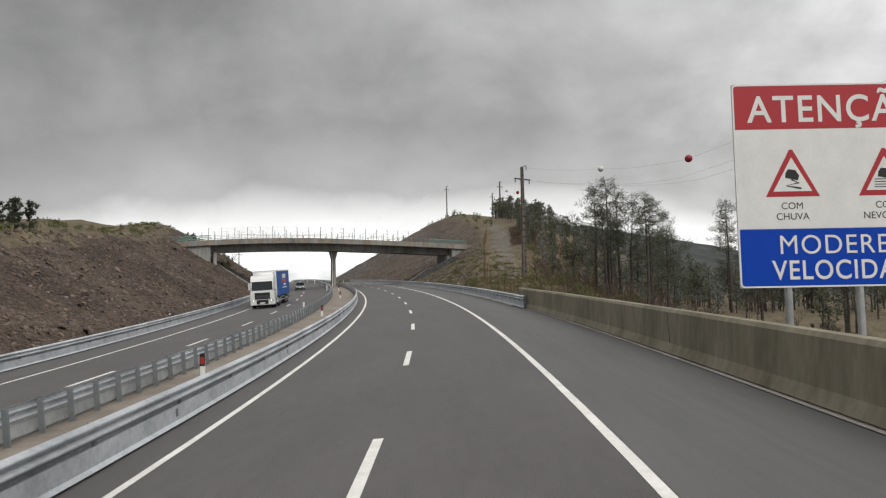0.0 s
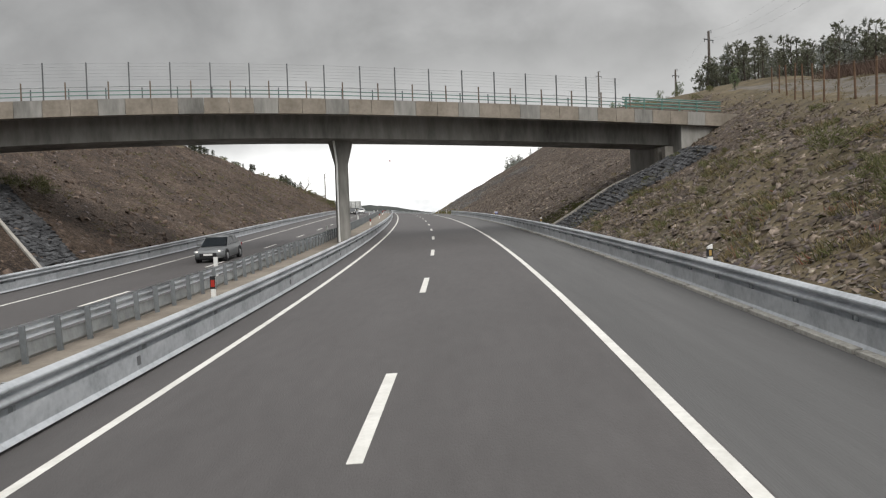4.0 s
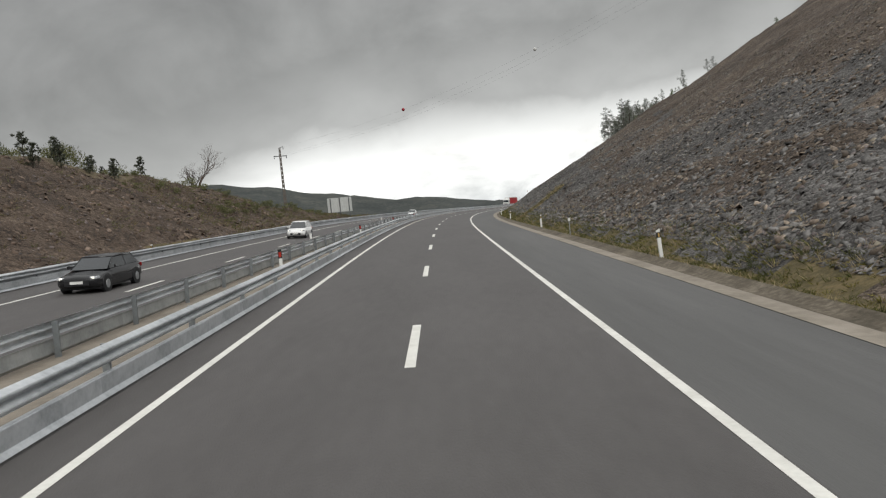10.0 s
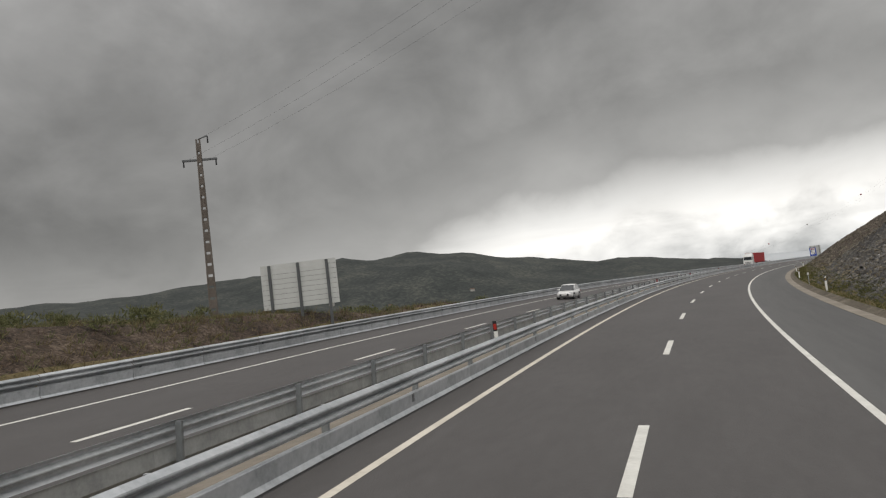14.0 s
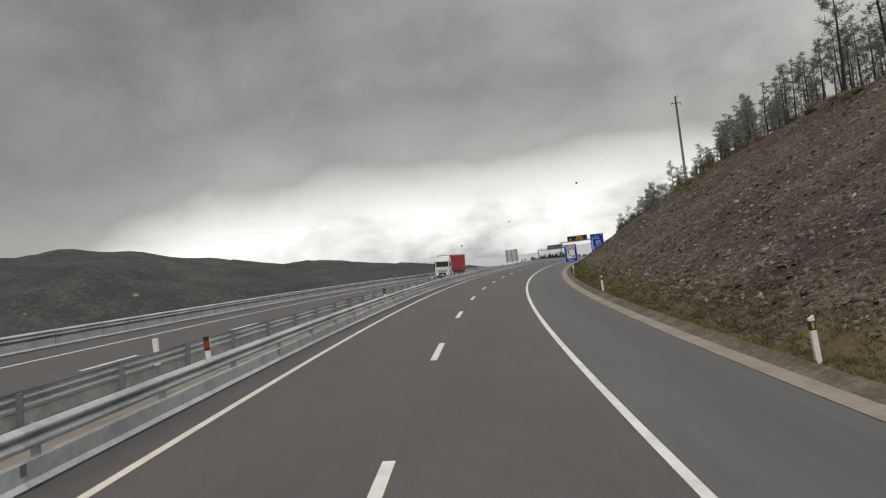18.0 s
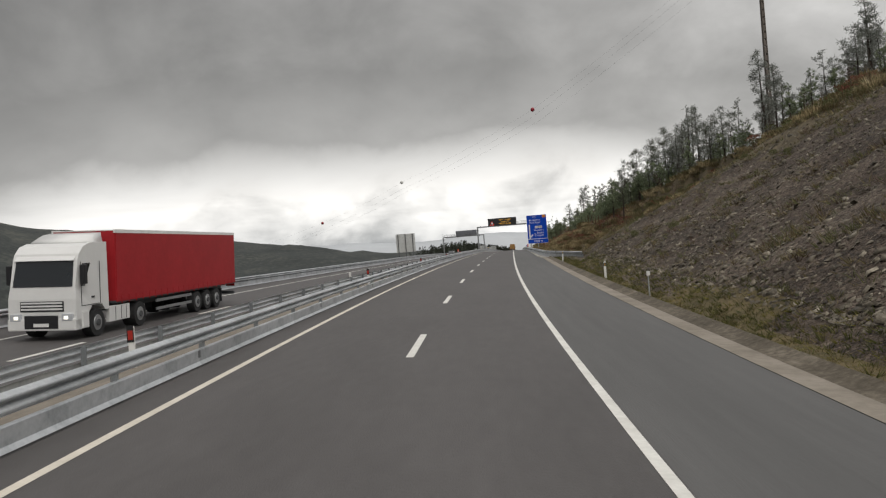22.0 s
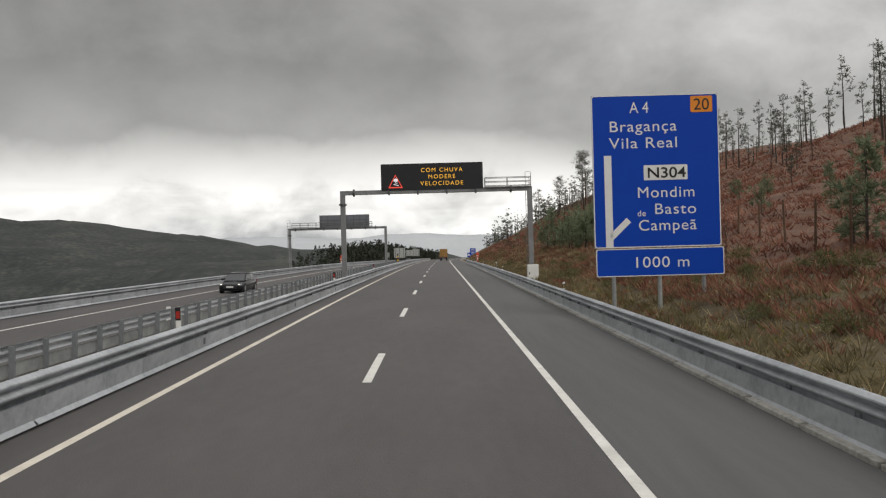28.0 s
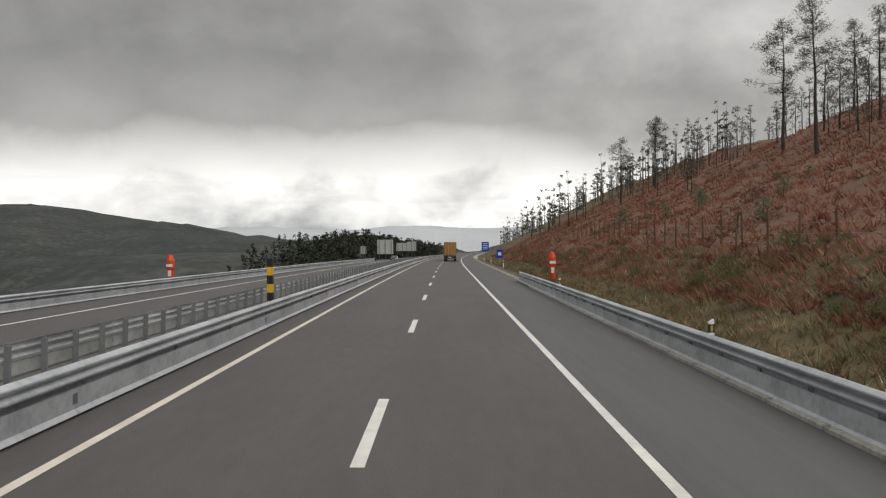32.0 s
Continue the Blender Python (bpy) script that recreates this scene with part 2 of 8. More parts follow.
def flakes(name, cols, seed):
    """Broken slate: thin flakes at two sizes, each of its own shade, with dark gaps and real relief."""
    m = bpy.data.materials.new(name)
    m.use_nodes = True
    n, l = m.node_tree.nodes, m.node_tree.links
    bsdf = n["Principled BSDF"]
    bsdf.inputs["Roughness"].default_value, bsdf.inputs["Specular IOR Level"].default_value = 0.85, 0.25
    co = n.new("ShaderNodeTexCoord")
    bend = n.new("ShaderNodeTexNoise")
    bend.inputs["Scale"].default_value, bend.inputs["Detail"].default_value = 1.7, 3.0
    l.new(co.outputs["Object"], bend.inputs["Vector"])
    warp = n.new("ShaderNodeVectorMath")
    warp.operation = "MULTIPLY_ADD"
    warp.inputs[1].default_value = (0.5, 0.5, 0.5)
    l.new(bend.outputs["Color"], warp.inputs[0])
    l.new(co.outputs["Object"], warp.inputs[2])

    def cells(scale, feature):
        mp = n.new("ShaderNodeMapping")
        mp.inputs["Scale"].default_value, mp.inputs["Rotation"].default_value = (1.0, 1.0, 1.9), (0.35, 0.2, seed)
        l.new(warp.outputs[0], mp.inputs["Vector"])
        v = n.new("ShaderNodeTexVoronoi")
        v.feature = feature
        v.inputs["Scale"].default_value = scale
        l.new(mp.outputs[0], v.inputs["Vector"])
        return v

    def calc(op, a, b):
        k = n.new("ShaderNodeMath")
        k.operation = op
        for slot, value in enumerate((a, b)):
            if isinstance(value, (int, float)):
                k.inputs[slot].default_value = value
            else:
                l.new(value, k.inputs[slot])
        return k.outputs[0]

    big, small = cells(3.6, "F1"), cells(9.5, "F1")
    patch = n.new("ShaderNodeTexNoise")
    patch.inputs["Scale"].default_value, patch.inputs["Detail"].default_value = 0.22, 5.0
    l.new(co.outputs["Object"], patch.inputs["Vector"])
    sep_b, sep_s = n.new("ShaderNodeSeparateColor"), n.new("ShaderNodeSeparateColor")
    l.new(big.outputs["Color"], sep_b.inputs[0])
    l.new(small.outputs["Color"], sep_s.inputs[0])
    tone = calc("ADD", calc("MULTIPLY", sep_b.outputs[0], 0.28), calc("MULTIPLY", sep_s.outputs[0], 0.42))
    tone = calc("ADD", tone, calc("MULTIPLY", calc("SUBTRACT", patch.outputs["Fac"], 0.5), 0.9))
    ramp_ = n.new("ShaderNodeValToRGB")
    while len(ramp_.color_ramp.elements) < len(cols):
        ramp_.color_ramp.elements.new(0.5)
    for e_, p_, c_ in zip(ramp_.color_ramp.elements, (0.05, 0.32, 0.52, 0.78), cols):
        e_.position, e_.color = p_, hexcol(c_)
    l.new(tone, ramp_.inputs[0])
    l.new(ramp_.outputs[0], bsdf.inputs["Base Color"])
    relief = calc("ADD", calc("MULTIPLY", big.outputs["Distance"], -0.8), calc("ADD", calc("MULTIPLY", small.outputs["Distance"], -0.6), calc("MULTIPLY", sep_s.outputs[1], 0.5)))
    b = n.new("ShaderNodeBump")
    b.inputs["Strength"].default_value, b.inputs["Distance"].default_value = 1.0, 0.085
    l.new(relief, b.inputs["Height"])
    l.new(b.outputs[0], bsdf.inputs["Normal"])
    return m


SCREE = flakes("scree", [(0.030, 0.0235, 0.019), (0.080, 0.060, 0.046), (0.130, 0.100, 0.077), (0.235, 0.193, 0.155)], 0.4)
GREY_SCREE = flakes("grey_slate_scree", [(0.026, 0.024, 0.023), (0.072, 0.067, 0.064), (0.122, 0.115, 0.110), (0.235, 0.225, 0.215)], 1.1)
BANK_SOIL = flakes("dark_bank_soil", [(0.020, 0.0145, 0.011), (0.060, 0.0415, 0.030), (0.102, 0.074, 0.055), (0.19, 0.147, 0.112)], 2.0)
VERGE = material("verge_grass", [(0.05, 0.045, 0.022), (0.105, 0.083, 0.04), (0.17, 0.128, 0.065)], 0.8, 0.95, bump=2.0, bump_scale=6.0, fine=0.5)
HEATH = material("dry_heath", [(0.046, 0.038, 0.023), (0.100, 0.079, 0.047), (0.17, 0.134, 0.082)], 0.5, 0.95, bump=2.0, bump_scale=4.0, fine=0.5)
FERN_SOIL = material("bracken_floor", [(0.085, 0.05, 0.036), (0.15, 0.083, 0.058), (0.21, 0.125, 0.088)], 0.35, 0.95, bump=2.5, bump_scale=3.0, fine=0.5)
# valley mist is mixed into this colour: cooler and lighter than the woods
FAR_WOOD = material("far_woodland", [(0.020, 0.024, 0.0235), (0.038, 0.043, 0.041), (0.082, 0.084, 0.072)], 0.016, 0.95, bump=3.0, bump_scale=0.12, fine=0.55)
TRACK = material("dirt_track", [(0.085, 0.076, 0.064), (0.15, 0.133, 0.112)], 0.7, 0.95, bump=0.6, bump_scale=8)

# ---- mesh helpers ----


TWINS = {}


def part(name, data, mat, parent=None, label="", m=None):
    """Links a bmesh or a mesh as one object, under parent if there is one."""
    if isinstance(data, bmesh.types.BMesh):
        me = bpy.data.meshes.new(name)
        data.to_mesh(me)
        data.free()
    else:
        me = data
        if mat and me.materials and me.materials[0] != mat:
            # the same shape in another material: one more mesh, shared in turn
            key = (me.name, mat.name)
            if key not in TWINS:
                TWINS[key] = me.copy()
                TWINS[key].materials.clear()
            me = TWINS[key]
    if mat and not me.materials:
        me.materials.append(mat)
    ob = new(name, me)
    if parent:
        ob.parent = parent
    if m is not None:
        ob.matrix_basis = m
    if label:
        ob["label"] = label
    return ob


def mesh(name, verts, faces, smooth=False):
    me = bpy.data.meshes.new(name)
    me.from_pydata([tuple(v) for v in verts], [], [tuple(int(i) for i in f) for f in faces])
    if smooth:
        me.polygons.foreach_set("use_smooth", [True] * len(me.polygons))
    me.update()
    return me


def quick_mesh(name, verts, faces):
    """A mesh from arrays of corners and of faces that all have as many corners."""
    me = bpy.data.meshes.new(name)
    k = faces.shape[1]
    me.vertices.add(len(verts))
    me.vertices.foreach_set("co", np.ascontiguousarray(verts, dtype=np.float32).ravel())
    me.loops.add(faces.size)
    me.loops.foreach_set("vertex_index", np.ascontiguousarray(faces, dtype=np.int32).ravel())
    me.polygons.add(len(faces))
    me.polygons.foreach_set("loop_start", np.arange(0, faces.size, k, dtype=np.int32))
    me.update(calc_edges=True)
    return me


def empty(name, m, label="", category="", group="", kind=""):
    ob = new(name)
    ob.matrix_basis = m
    return tagged(ob, label, category, group, kind)


def box(bm, x0, x1, y0, y1, z0, z1, bevel=0.0):
    r = bmesh.ops.create_cube(bm, size=1.0, matrix=Matrix.LocRotScale(((x0 + x1) / 2, (y0 + y1) / 2, (z0 + z1) / 2), None, (x1 - x0, y1 - y0, z1 - z0)))
    if bevel:
        edges = list({e for v in r["verts"] for e in v.link_edges})
        bmesh.ops.bevel(bm, geom=edges, offset=bevel, segments=2, profile=0.7, affect="EDGES")
    return r["verts"]


def tube(bm, a, b, r0, r1=None, n=10):
    a, b = Vector(a), Vector(b)
    r1 = r0 if r1 is None else r1
    q = (b - a).to_track_quat("Z", "Y").to_matrix().to_4x4()
    bmesh.ops.create_cone(bm, cap_ends=True, segments=n, radius1=r0, radius2=r1, depth=(b - a).length, matrix=Matrix.Translation((a + b) / 2) @ q)


def run(bm, pts, r, n=6):
    """One bent tube through the points."""
    rows_ = []
    for k, p in enumerate(pts):
        a, b = Vector(pts[max(0, k - 1)]), Vector(pts[min(len(pts) - 1, k + 1)])
        q = (b - a).to_track_quat("Z", "Y")
        rows_.append([bm.verts.new(Vector(p) + q @ Vector((r * math.cos(2 * math.pi * i / n), r * math.sin(2 * math.pi * i / n), 0))) for i in range(n)])
    for a, b in zip(rows_, rows_[1:]):
        for i in range(n):
            bm.faces.new((a[i], a[(i + 1) % n], b[(i + 1) % n], b[i]))


def boxpart(name, dims, mat, parent, bevel=0.0, label=""):
    bm = bmesh.new()
    box(bm, *dims, bevel)
    return part(name, bm, mat, parent, label)


def road_pose(s, d, h=0.0, level=False):
    """x right, y ahead, z up at that place of the road; level: upright, else laid on the crossfall and the slope."""
    th = heading(s)
    p = road(s, d, h)
    if level:
        return Matrix.Translation(p) @ Matrix.Rotation(-th, 4, "Z")
    ahead = (road(s + 1, d, h) - road(s - 1, d, h)).normalized()
    e = float(np.interp(s, S_GRID, CROSSFALL))
    right = Vector((math.cos(th), -math.sin(th), -e)).normalized()
    up = right.cross(ahead).normalized()
    right = ahead.cross(up).normalized()
    m3 = Matrix((right, ahead, up)).transposed()
    return Matrix.Translation(p) @ m3.to_4x4()


# ---- the lie of the land ----
DROP_S, DROP_H = [0, 200, 330, 475, 528, 635, 730, 1200], [0.0, 0.0, 0.33, 0.25, 0.34, 0.56, 0.52, 0.50]  # how far the other carriageway lies below our plane
TOE_L = -19.6
CUT_R = [(-60, 8.4), (40, 8.4), (66, 8.9), (80, 10.0), (90, 10.6), (98, 11.9), (110, 14.6), (123, 17.4), (140, 21.5), (152, 25.2), (165, 29), (200, 37), (240, 46), (300, 58), (360, 68), (395, 53), (430, 43), (480, 41),
         (520, 34), (560, 34), (600, 37), (625, 30.5), (645, 23.5), (670, 14), (690, 9), (1400, 9)]
CREST_L = [(-60, 6), (30, 7), (60, 7.6), (85, 8.8), (112, 9.4), (147, 11.7), (165, 13), (190, 14.8), (215, 15.2), (250, 13.8), (265, 12.2), (280, 10.6), (300, 10.3),
           (318, 9.3), (333, 8.0), (345, 6.2), (358, 4.0), (372, 2.4), (395, 1.4), (420, 0.4), (440, 0.0), (1400, 0.0)]


def lut(table, s):
    return np.interp(s, [r[0] for r in table], [r[1] for r in table])


def land(s, d):
    """Height over the centre line at s (arrays), along the land's own cross-section."""
    s, d = np.asarray(s, float), np.asarray(d, float)
    e = np.interp(s, S_GRID, CROSSFALL)
    drop = np.interp(s, DROP_S, DROP_H)
    flat = -e * np.clip(d, -19.5, 8.0) - drop * np.clip((-d - 5.2) / 2.6, 0, 1) - 0.16 * np.clip((-d - 8.0) / 0.6, 0, 1)
    # right bank
    dc = lut(CUT_R, s)
    toe = 8.8 + np.interp(s, [616, 630, 650, 668], [0.0, 3.6, 2.8, 0.0])
    cut = 0.55 * np.clip(d - toe, 0, None)
    cut = np.where(d > dc, 0.55 * np.clip(dc - 8.8, 0, None) + np.interp(s, [100, 135], [-0.02, 0.10]) * np.clip(d - dc, 0, 60), cut)
    hill = np.interp(s, [620, 690, 760, 860, 930, 1010, 1120, 1400], [0, 0.20, 0.245, 0.33, 0.345, 0.37, 0.37, 0.15])
    cut = cut + hill * np.clip(d - 9.5, 0, 46) * np.clip((s - 620) / 60, 0, 1) * np.where(dc > 9.5, 0.35, 1.0)
    glen = np.interp(s, [-60, 55, 85], [1.0, 1.0, 0.0])
    cut = cut - glen * (1.6 * np.clip((d - 7.6) / 3, 0, 1) + 0.13 * np.clip(d - 10, 0, 60))
    knoll = np.interp(s, [118, 150, 200, 300], [0, 0.12, 0.12, 0.0])
    cut = cut + knoll * np.clip(d - np.maximum(dc, 9), 0, 28) - 0.22 * np.clip(knoll / 0.12, 0, 1) * np.clip(d - np.maximum(dc, 9) - 34, 0, 60)
    # behind the crest the ground falls away into the wooded glen
    back = np.interp(s, [60, 90, 125, 150, 170, 260, 340, 400], [0.15, 0.25, 0.50, 0.45, 0.42, 0.35, 0.3, 0.0]) * np.clip(d - np.maximum(dc, 9) - 9, 0, 80)
    cut = np.where((back > 0) & (s > 55), np.maximum(cut - back, np.minimum(cut, -3.5)), cut)
    # left bank
    hc = lut(CREST_L, s)
    rise = 0.6 * np.clip(TOE_L - d, 0, None)
    rise = np.where(rise > hc, hc + 0.04 * np.clip(rise - hc, 0, 60), rise)
    fall = np.interp(s, [385, 440], [0, 1.0])
    rise = rise - fall * 0.48 * np.clip(-21.0 - d, 0, 90)
    return flat + np.where(d > 0, cut, rise)


def roughness(x, y, amp, size):
    return amp * noise.noise(Vector((x / size, y / size, 0.37)))


def strip_columns():
    left = [-85, -78, -71, -65, -59.5, -54.5, -50, -46] + list(np.arange(-43, -19.3, 1.3)) + [-19.2]
    right = [7.75, 8.3] + list(np.arange(9.0, 34, 1.15)) + [35, 37, 39.5, 42, 45, 48.5, 52, 56, 60, 65, 70, 76, 83, 91, 100]
    return left, right


def strip(cols, s0, s1, step, side):
    ss = np.arange(s0, s1 + 0.1, step)
    grid_s, grid_d = np.meshgrid(ss, cols, indexing="ij")
    z = land(grid_s, grid_d)
    x, y, zz, th = (np.interp(grid_s, S_GRID, q) for q in (ROAD_X, ROAD_Y, ROAD_Z, HEADING))
    px, py, pz = x + grid_d * np.cos(th), y - grid_d * np.sin(th), zz + z
    verts = []
    for i in range(px.shape[0]):
        for j in range(px.shape[1]):
            off = abs(grid_d[i, j]) - (abs(TOE_L) if side < 0 else 8.8)
            k = min(1.0, max(0.0, off / 5.0))
            bump = 0.0
            if k > 0:
                bump = k * (roughness(px[i, j], py[i, j], 0.75, 9.0) + roughness(px[i, j], py[i, j], 0.40, 3.1))
                if off > 24:
                    bump += min(1.0, (off - 24) / 20) * roughness(px[i, j], py[i, j], 2.2, 28.0)
            verts.append((px[i, j], py[i, j], pz[i, j] + bump))
    n = len(cols)
    faces, zone = [], []
    for i in range(len(ss) - 1):
        for j in range(n - 1):
            a = i * n + j
            faces.append((a, a + 1, a + n + 1, a + n))
            zone.append((ss[i], 0.5 * (cols[j] + cols[j + 1])))
    return verts, faces, zone


GROUND_ROWS = {}


def ground_at(s, d):
    """Places on the banks beside the road (arrays), on the ground sheet itself."""
    s, d = np.asarray(s, float), np.asarray(d, float)
    th = np.interp(s, S_GRID, HEADING)
    z = np.empty(len(s))
    for side, (s0, step, cols, grid) in GROUND_ROWS.items():
        w = (d > 0) == (side > 0)
        i = np.clip((s[w] - s0) / step, 0, grid.shape[0] - 1.001)
        j = np.clip(np.interp(d[w], cols, np.arange(len(cols))), 0, len(cols) - 1.001)
        i0, j0 = i.astype(int), j.astype(int)
        fi, fj = i - i0, j - j0
        z[w] = (grid[i0, j0] * (1 - fi) + grid[i0 + 1, j0] * fi) * (1 - fj) + (grid[i0, j0 + 1] * (1 - fi) + grid[i0 + 1, j0 + 1] * fi) * fj
    return np.stack((np.interp(s, S_GRID, ROAD_X) + d * np.cos(th), np.interp(s, S_GRID, ROAD_Y) - d * np.sin(th), z), -1)


def nearest(px, py):
    """s and d of places (arrays) against the road."""
    ks = np.arange(0, len(S_GRID), 2)
    s, d = np.empty(len(px)), np.empty(len(px))
    for lo in range(0, len(px), 2000):
        hi = lo + 2000
        dx, dy = px[lo:hi, None] - ROAD_X[None, ks], py[lo:hi, None] - ROAD_Y[None, ks]
        j = ks[(dx * dx + dy * dy).argmin(1)]
        s[lo:hi] = S_GRID[j]
        d[lo:hi] = (px[lo:hi] - ROAD_X[j]) * np.cos(HEADING[j]) - (py[lo:hi] - ROAD_Y[j]) * np.sin(HEADING[j])
    return s, d


# skyline of the hills round the valley: compass angle from the road's first heading, degrees over the horizon
RIDGE = [(-180, 2.5), (-120, 3.0), (-90, 3.5), (-70, 3.4), (-58, 3.5), (-50, 4.1), (-44, 4.5), (-42.5, 4.8), (-40, 4.4), (-36, 4.6), (-33, 4.4), (-30, 3.6), (-26, 2.9), (-24, 2.8), (-21.5, 2.3), (-18.3, 2.3),
         (-15.7, 1.65), (-12, 1.32), (-10.2, 0.9), (-8.5, 0.5), (-6, 0.15), (-3, 0.1), (0, 0.3), (6, 0.5), (12, 1.0), (40, 3.0), (90, 3.0), (180, 2.5)]
HUB = Vector((-70.0, 480.0, 20.0))


def far_height(x, y, s, d):
    ax, ay = x - HUB.x, y - HUB.y
    r = np.hypot(ax, ay)
    az = np.degrees(np.arctan2(ax, ay))
    el = np.interp(az, [q[0] for q in RIDGE], [q[1] for q in RIDGE])
    west = np.clip((-6 - az) / 14, 0, 1) * np.clip((az + 150) / 30, 0, 1)
    top = HUB.z + np.tan(np.radians(el)) * 1750.0
    valley = -75.0 * west + 5.0 * (1 - west)
    climb = np.clip((r - 650) / 1100.0, 0, 1)
    climb = climb * climb * (3 - 2 * climb)
    z = valley + (top - valley) * climb
    return np.where(r > 1750, top - (r - 1750) * 0.012, z)

from mathutils.bvhtree import BVHTree

left_cols, right_cols = strip_columns()
gv, gf, gz = [], [], []
for cols, side in ((left_cols, -1), (right_cols, 1)):
    v, f, z = strip(cols, -70.0, 1310.0, 2.0, side)
    GROUND_ROWS[side] = (-70.0, 2.0, cols, np.array(v)[:, 2].reshape(-1, len(cols)))
    base = len(gv)
    gv += v
    gf += [tuple(i + base for i in q) for q in f]
    gz += z
# the far sheet, rings round the hub out to the horizon
rings = [0.0] + list(np.geomspace(12.0, 700.0, 60)) + list(np.linspace(740, 1900, 30)) + [2100, 2400, 2900, 3600, 4700]
sectors = 400
fx, fy = [], []
for r in rings:
    for k in range(sectors):
        a = 2 * math.pi * k / sectors
        fx.append(HUB.x + r * math.sin(a))
        fy.append(HUB.y + r * math.cos(a))
fx, fy = np.array(fx), np.array(fy)
fs, fd = nearest(fx, fy)
zf = far_height(fx, fy, fs, fd)
edge_d = np.clip(fd, -84.0, 99.0)
zs = np.interp(fs, S_GRID, ROAD_Z) + land(fs, edge_d)
beyond = np.maximum(np.maximum(fd - 99.0, -84.0 - fd), 0.0)
k = np.clip(beyond / 220.0, 0, 1)
k = k * k * (3 - 2 * k)
inside = ((fd > -80) & (fd < 95) & (fs > -60) & (fs < 1300))
zz_ = zs * (1 - k) + zf * k - np.where(inside, 6.0, 0.0)
# past the end of the detailed strip the sheet sinks under the carriageways and rises beside them
past = (fs >= 1300) | (fs <= -60)
zz_ = np.where(past & (abs(fd) < 30), np.interp(fs, S_GRID, ROAD_Z) - 3.0, zz_)
# a wooded spur ahead, level with the road
spur = np.clip(1.8 * np.exp(-((fs - 1230.0) / 190.0) ** 2 - ((fd + 120.0) / 80.0) ** 2), 0, 1) * (fd < -24)
zz_ = zz_ * (1 - spur) + (np.interp(fs, S_GRID, ROAD_Z) + 2.0) * spur
base = len(gv)
for x, y, z, dd in zip(fx, fy, zz_, beyond):
    w = min(1.0, dd / 150.0)
    z += min(1.0, max(0.0, (dd - 200.0) / 300.0)) * min(1.0, max(0.0, (1560.0 - math.hypot(x - HUB.x, y - HUB.y)) / 350.0)) * roughness(x, y, 34.0, 250.0)
    z += w * (roughness(x, y, 9.0, 120.0) + roughness(x, y, 4.0, 45.0) + roughness(x, y, 3.5, 17.0))
    gv.append((x, y, z))
for i in range(len(rings) - 1):
    for j in range(sectors):
        a, b = base + i * sectors + j, base + i * sectors + (j + 1) % sectors
        gf.append((a, a + sectors, b + sectors, b))
ground_tree = BVHTree.FromPolygons(gv, gf)
ground_mesh = mesh("ground", gv, gf, smooth=True)
for m_ in (SCREE, GREY_SCREE, VERGE, HEATH, FERN_SOIL, FAR_WOOD, TRACK, BANK_SOIL):
    ground_mesh.materials.append(m_)
zones = np.full(len(gf), 5, dtype=np.int32)
for i, (s, d) in enumerate(gz):
    jig = 2.4 * noise.noise(Vector((s / 7.0, d / 3.0, 1.3))) + 1.2 * noise.noise(Vector((s / 2.0, d / 1.2, 4.1)))
    if d > 0:
        dc = float(lut(CUT_R, s))
        if s < 70:
            zones[i] = 3
        elif s > 652 + 2 * jig:
            zones[i] = 2 if d < 10.5 + 0.5 * jig else 3 if d < 14.5 + 1.5 * jig or (s > 950 and jig < 1.0) else 4
        elif d < 9.5 + 0.45 * jig and s > 240 + 3 * jig:
            zones[i] = 2
        elif d > dc + 0.7 * jig - 1.0:
            zones[i] = 3
        else:
            grey = noise.noise(Vector((s / 33.0, d / 8.0, 9.0))) + 0.25 * jig
            zones[i] = 1 if (262 < s < 430 and grey - (d - 17.0) / 22.0 > -0.15) else 0
            if s > 585 and d > 27 + jig - (s - 585) * 0.2:
                zones[i] = 3
            if s < 140 and grey > 0.10:
                zones[i] = 3
        if 84 < s < 190 and abs(d - (dc + 4.2) - 0.3 * jig) < 1.6:
            zones[i] = 6
    else:
        hc, hh = float(lut(CREST_L, s)), 0.6 * max(0.0, TOE_L - d)
        zones[i] = 3 if hh > hc - 0.8 + 0.3 * jig and s < 338 + 6 * jig else 7
        if hh < 0.5 + 0.2 * jig:
            zones[i] = 2 if s > 300 else 7
        if s > 470 + 20 * jig:
            zones[i] = 3
ground_mesh.polygons.foreach_set("material_index", zones)
ground = tagged(part("ground", ground_mesh, None), "rocky road cuttings, dry heath and wooded hills", "ground", kind="structure")


# ---- carriageways ----
def ribbon(name, d0, d1, s0, s1, mat, h=0.0, step=4.0, parent=None, lanes=2, profile=None, label=""):
    """A sheet along the road from d0 to d1; profile: height over the plane as a function of s and d."""
    ss = np.arange(s0, s1 + 0.01, step)
    ds = np.linspace(d0, d1, lanes)
    verts, uvs = [], []
    for s in ss:
        for d in ds:
            verts.append(road(s, d, h + (profile(s, d) if profile else 0.0)))
            uvs.append((s, d))
    n = len(ds)
    faces = [(i * n + j, i * n + j + 1, (i + 1) * n + j + 1, (i + 1) * n + j) for i in range(len(ss) - 1) for j in range(n - 1)]
    me = mesh(name, verts, faces)
    layer = me.uv_layers.new(name="along")
    layer.data.foreach_set("uv", [c for f in faces for v in f for c in uvs[v]])
    return part(name, me, mat, parent, label)


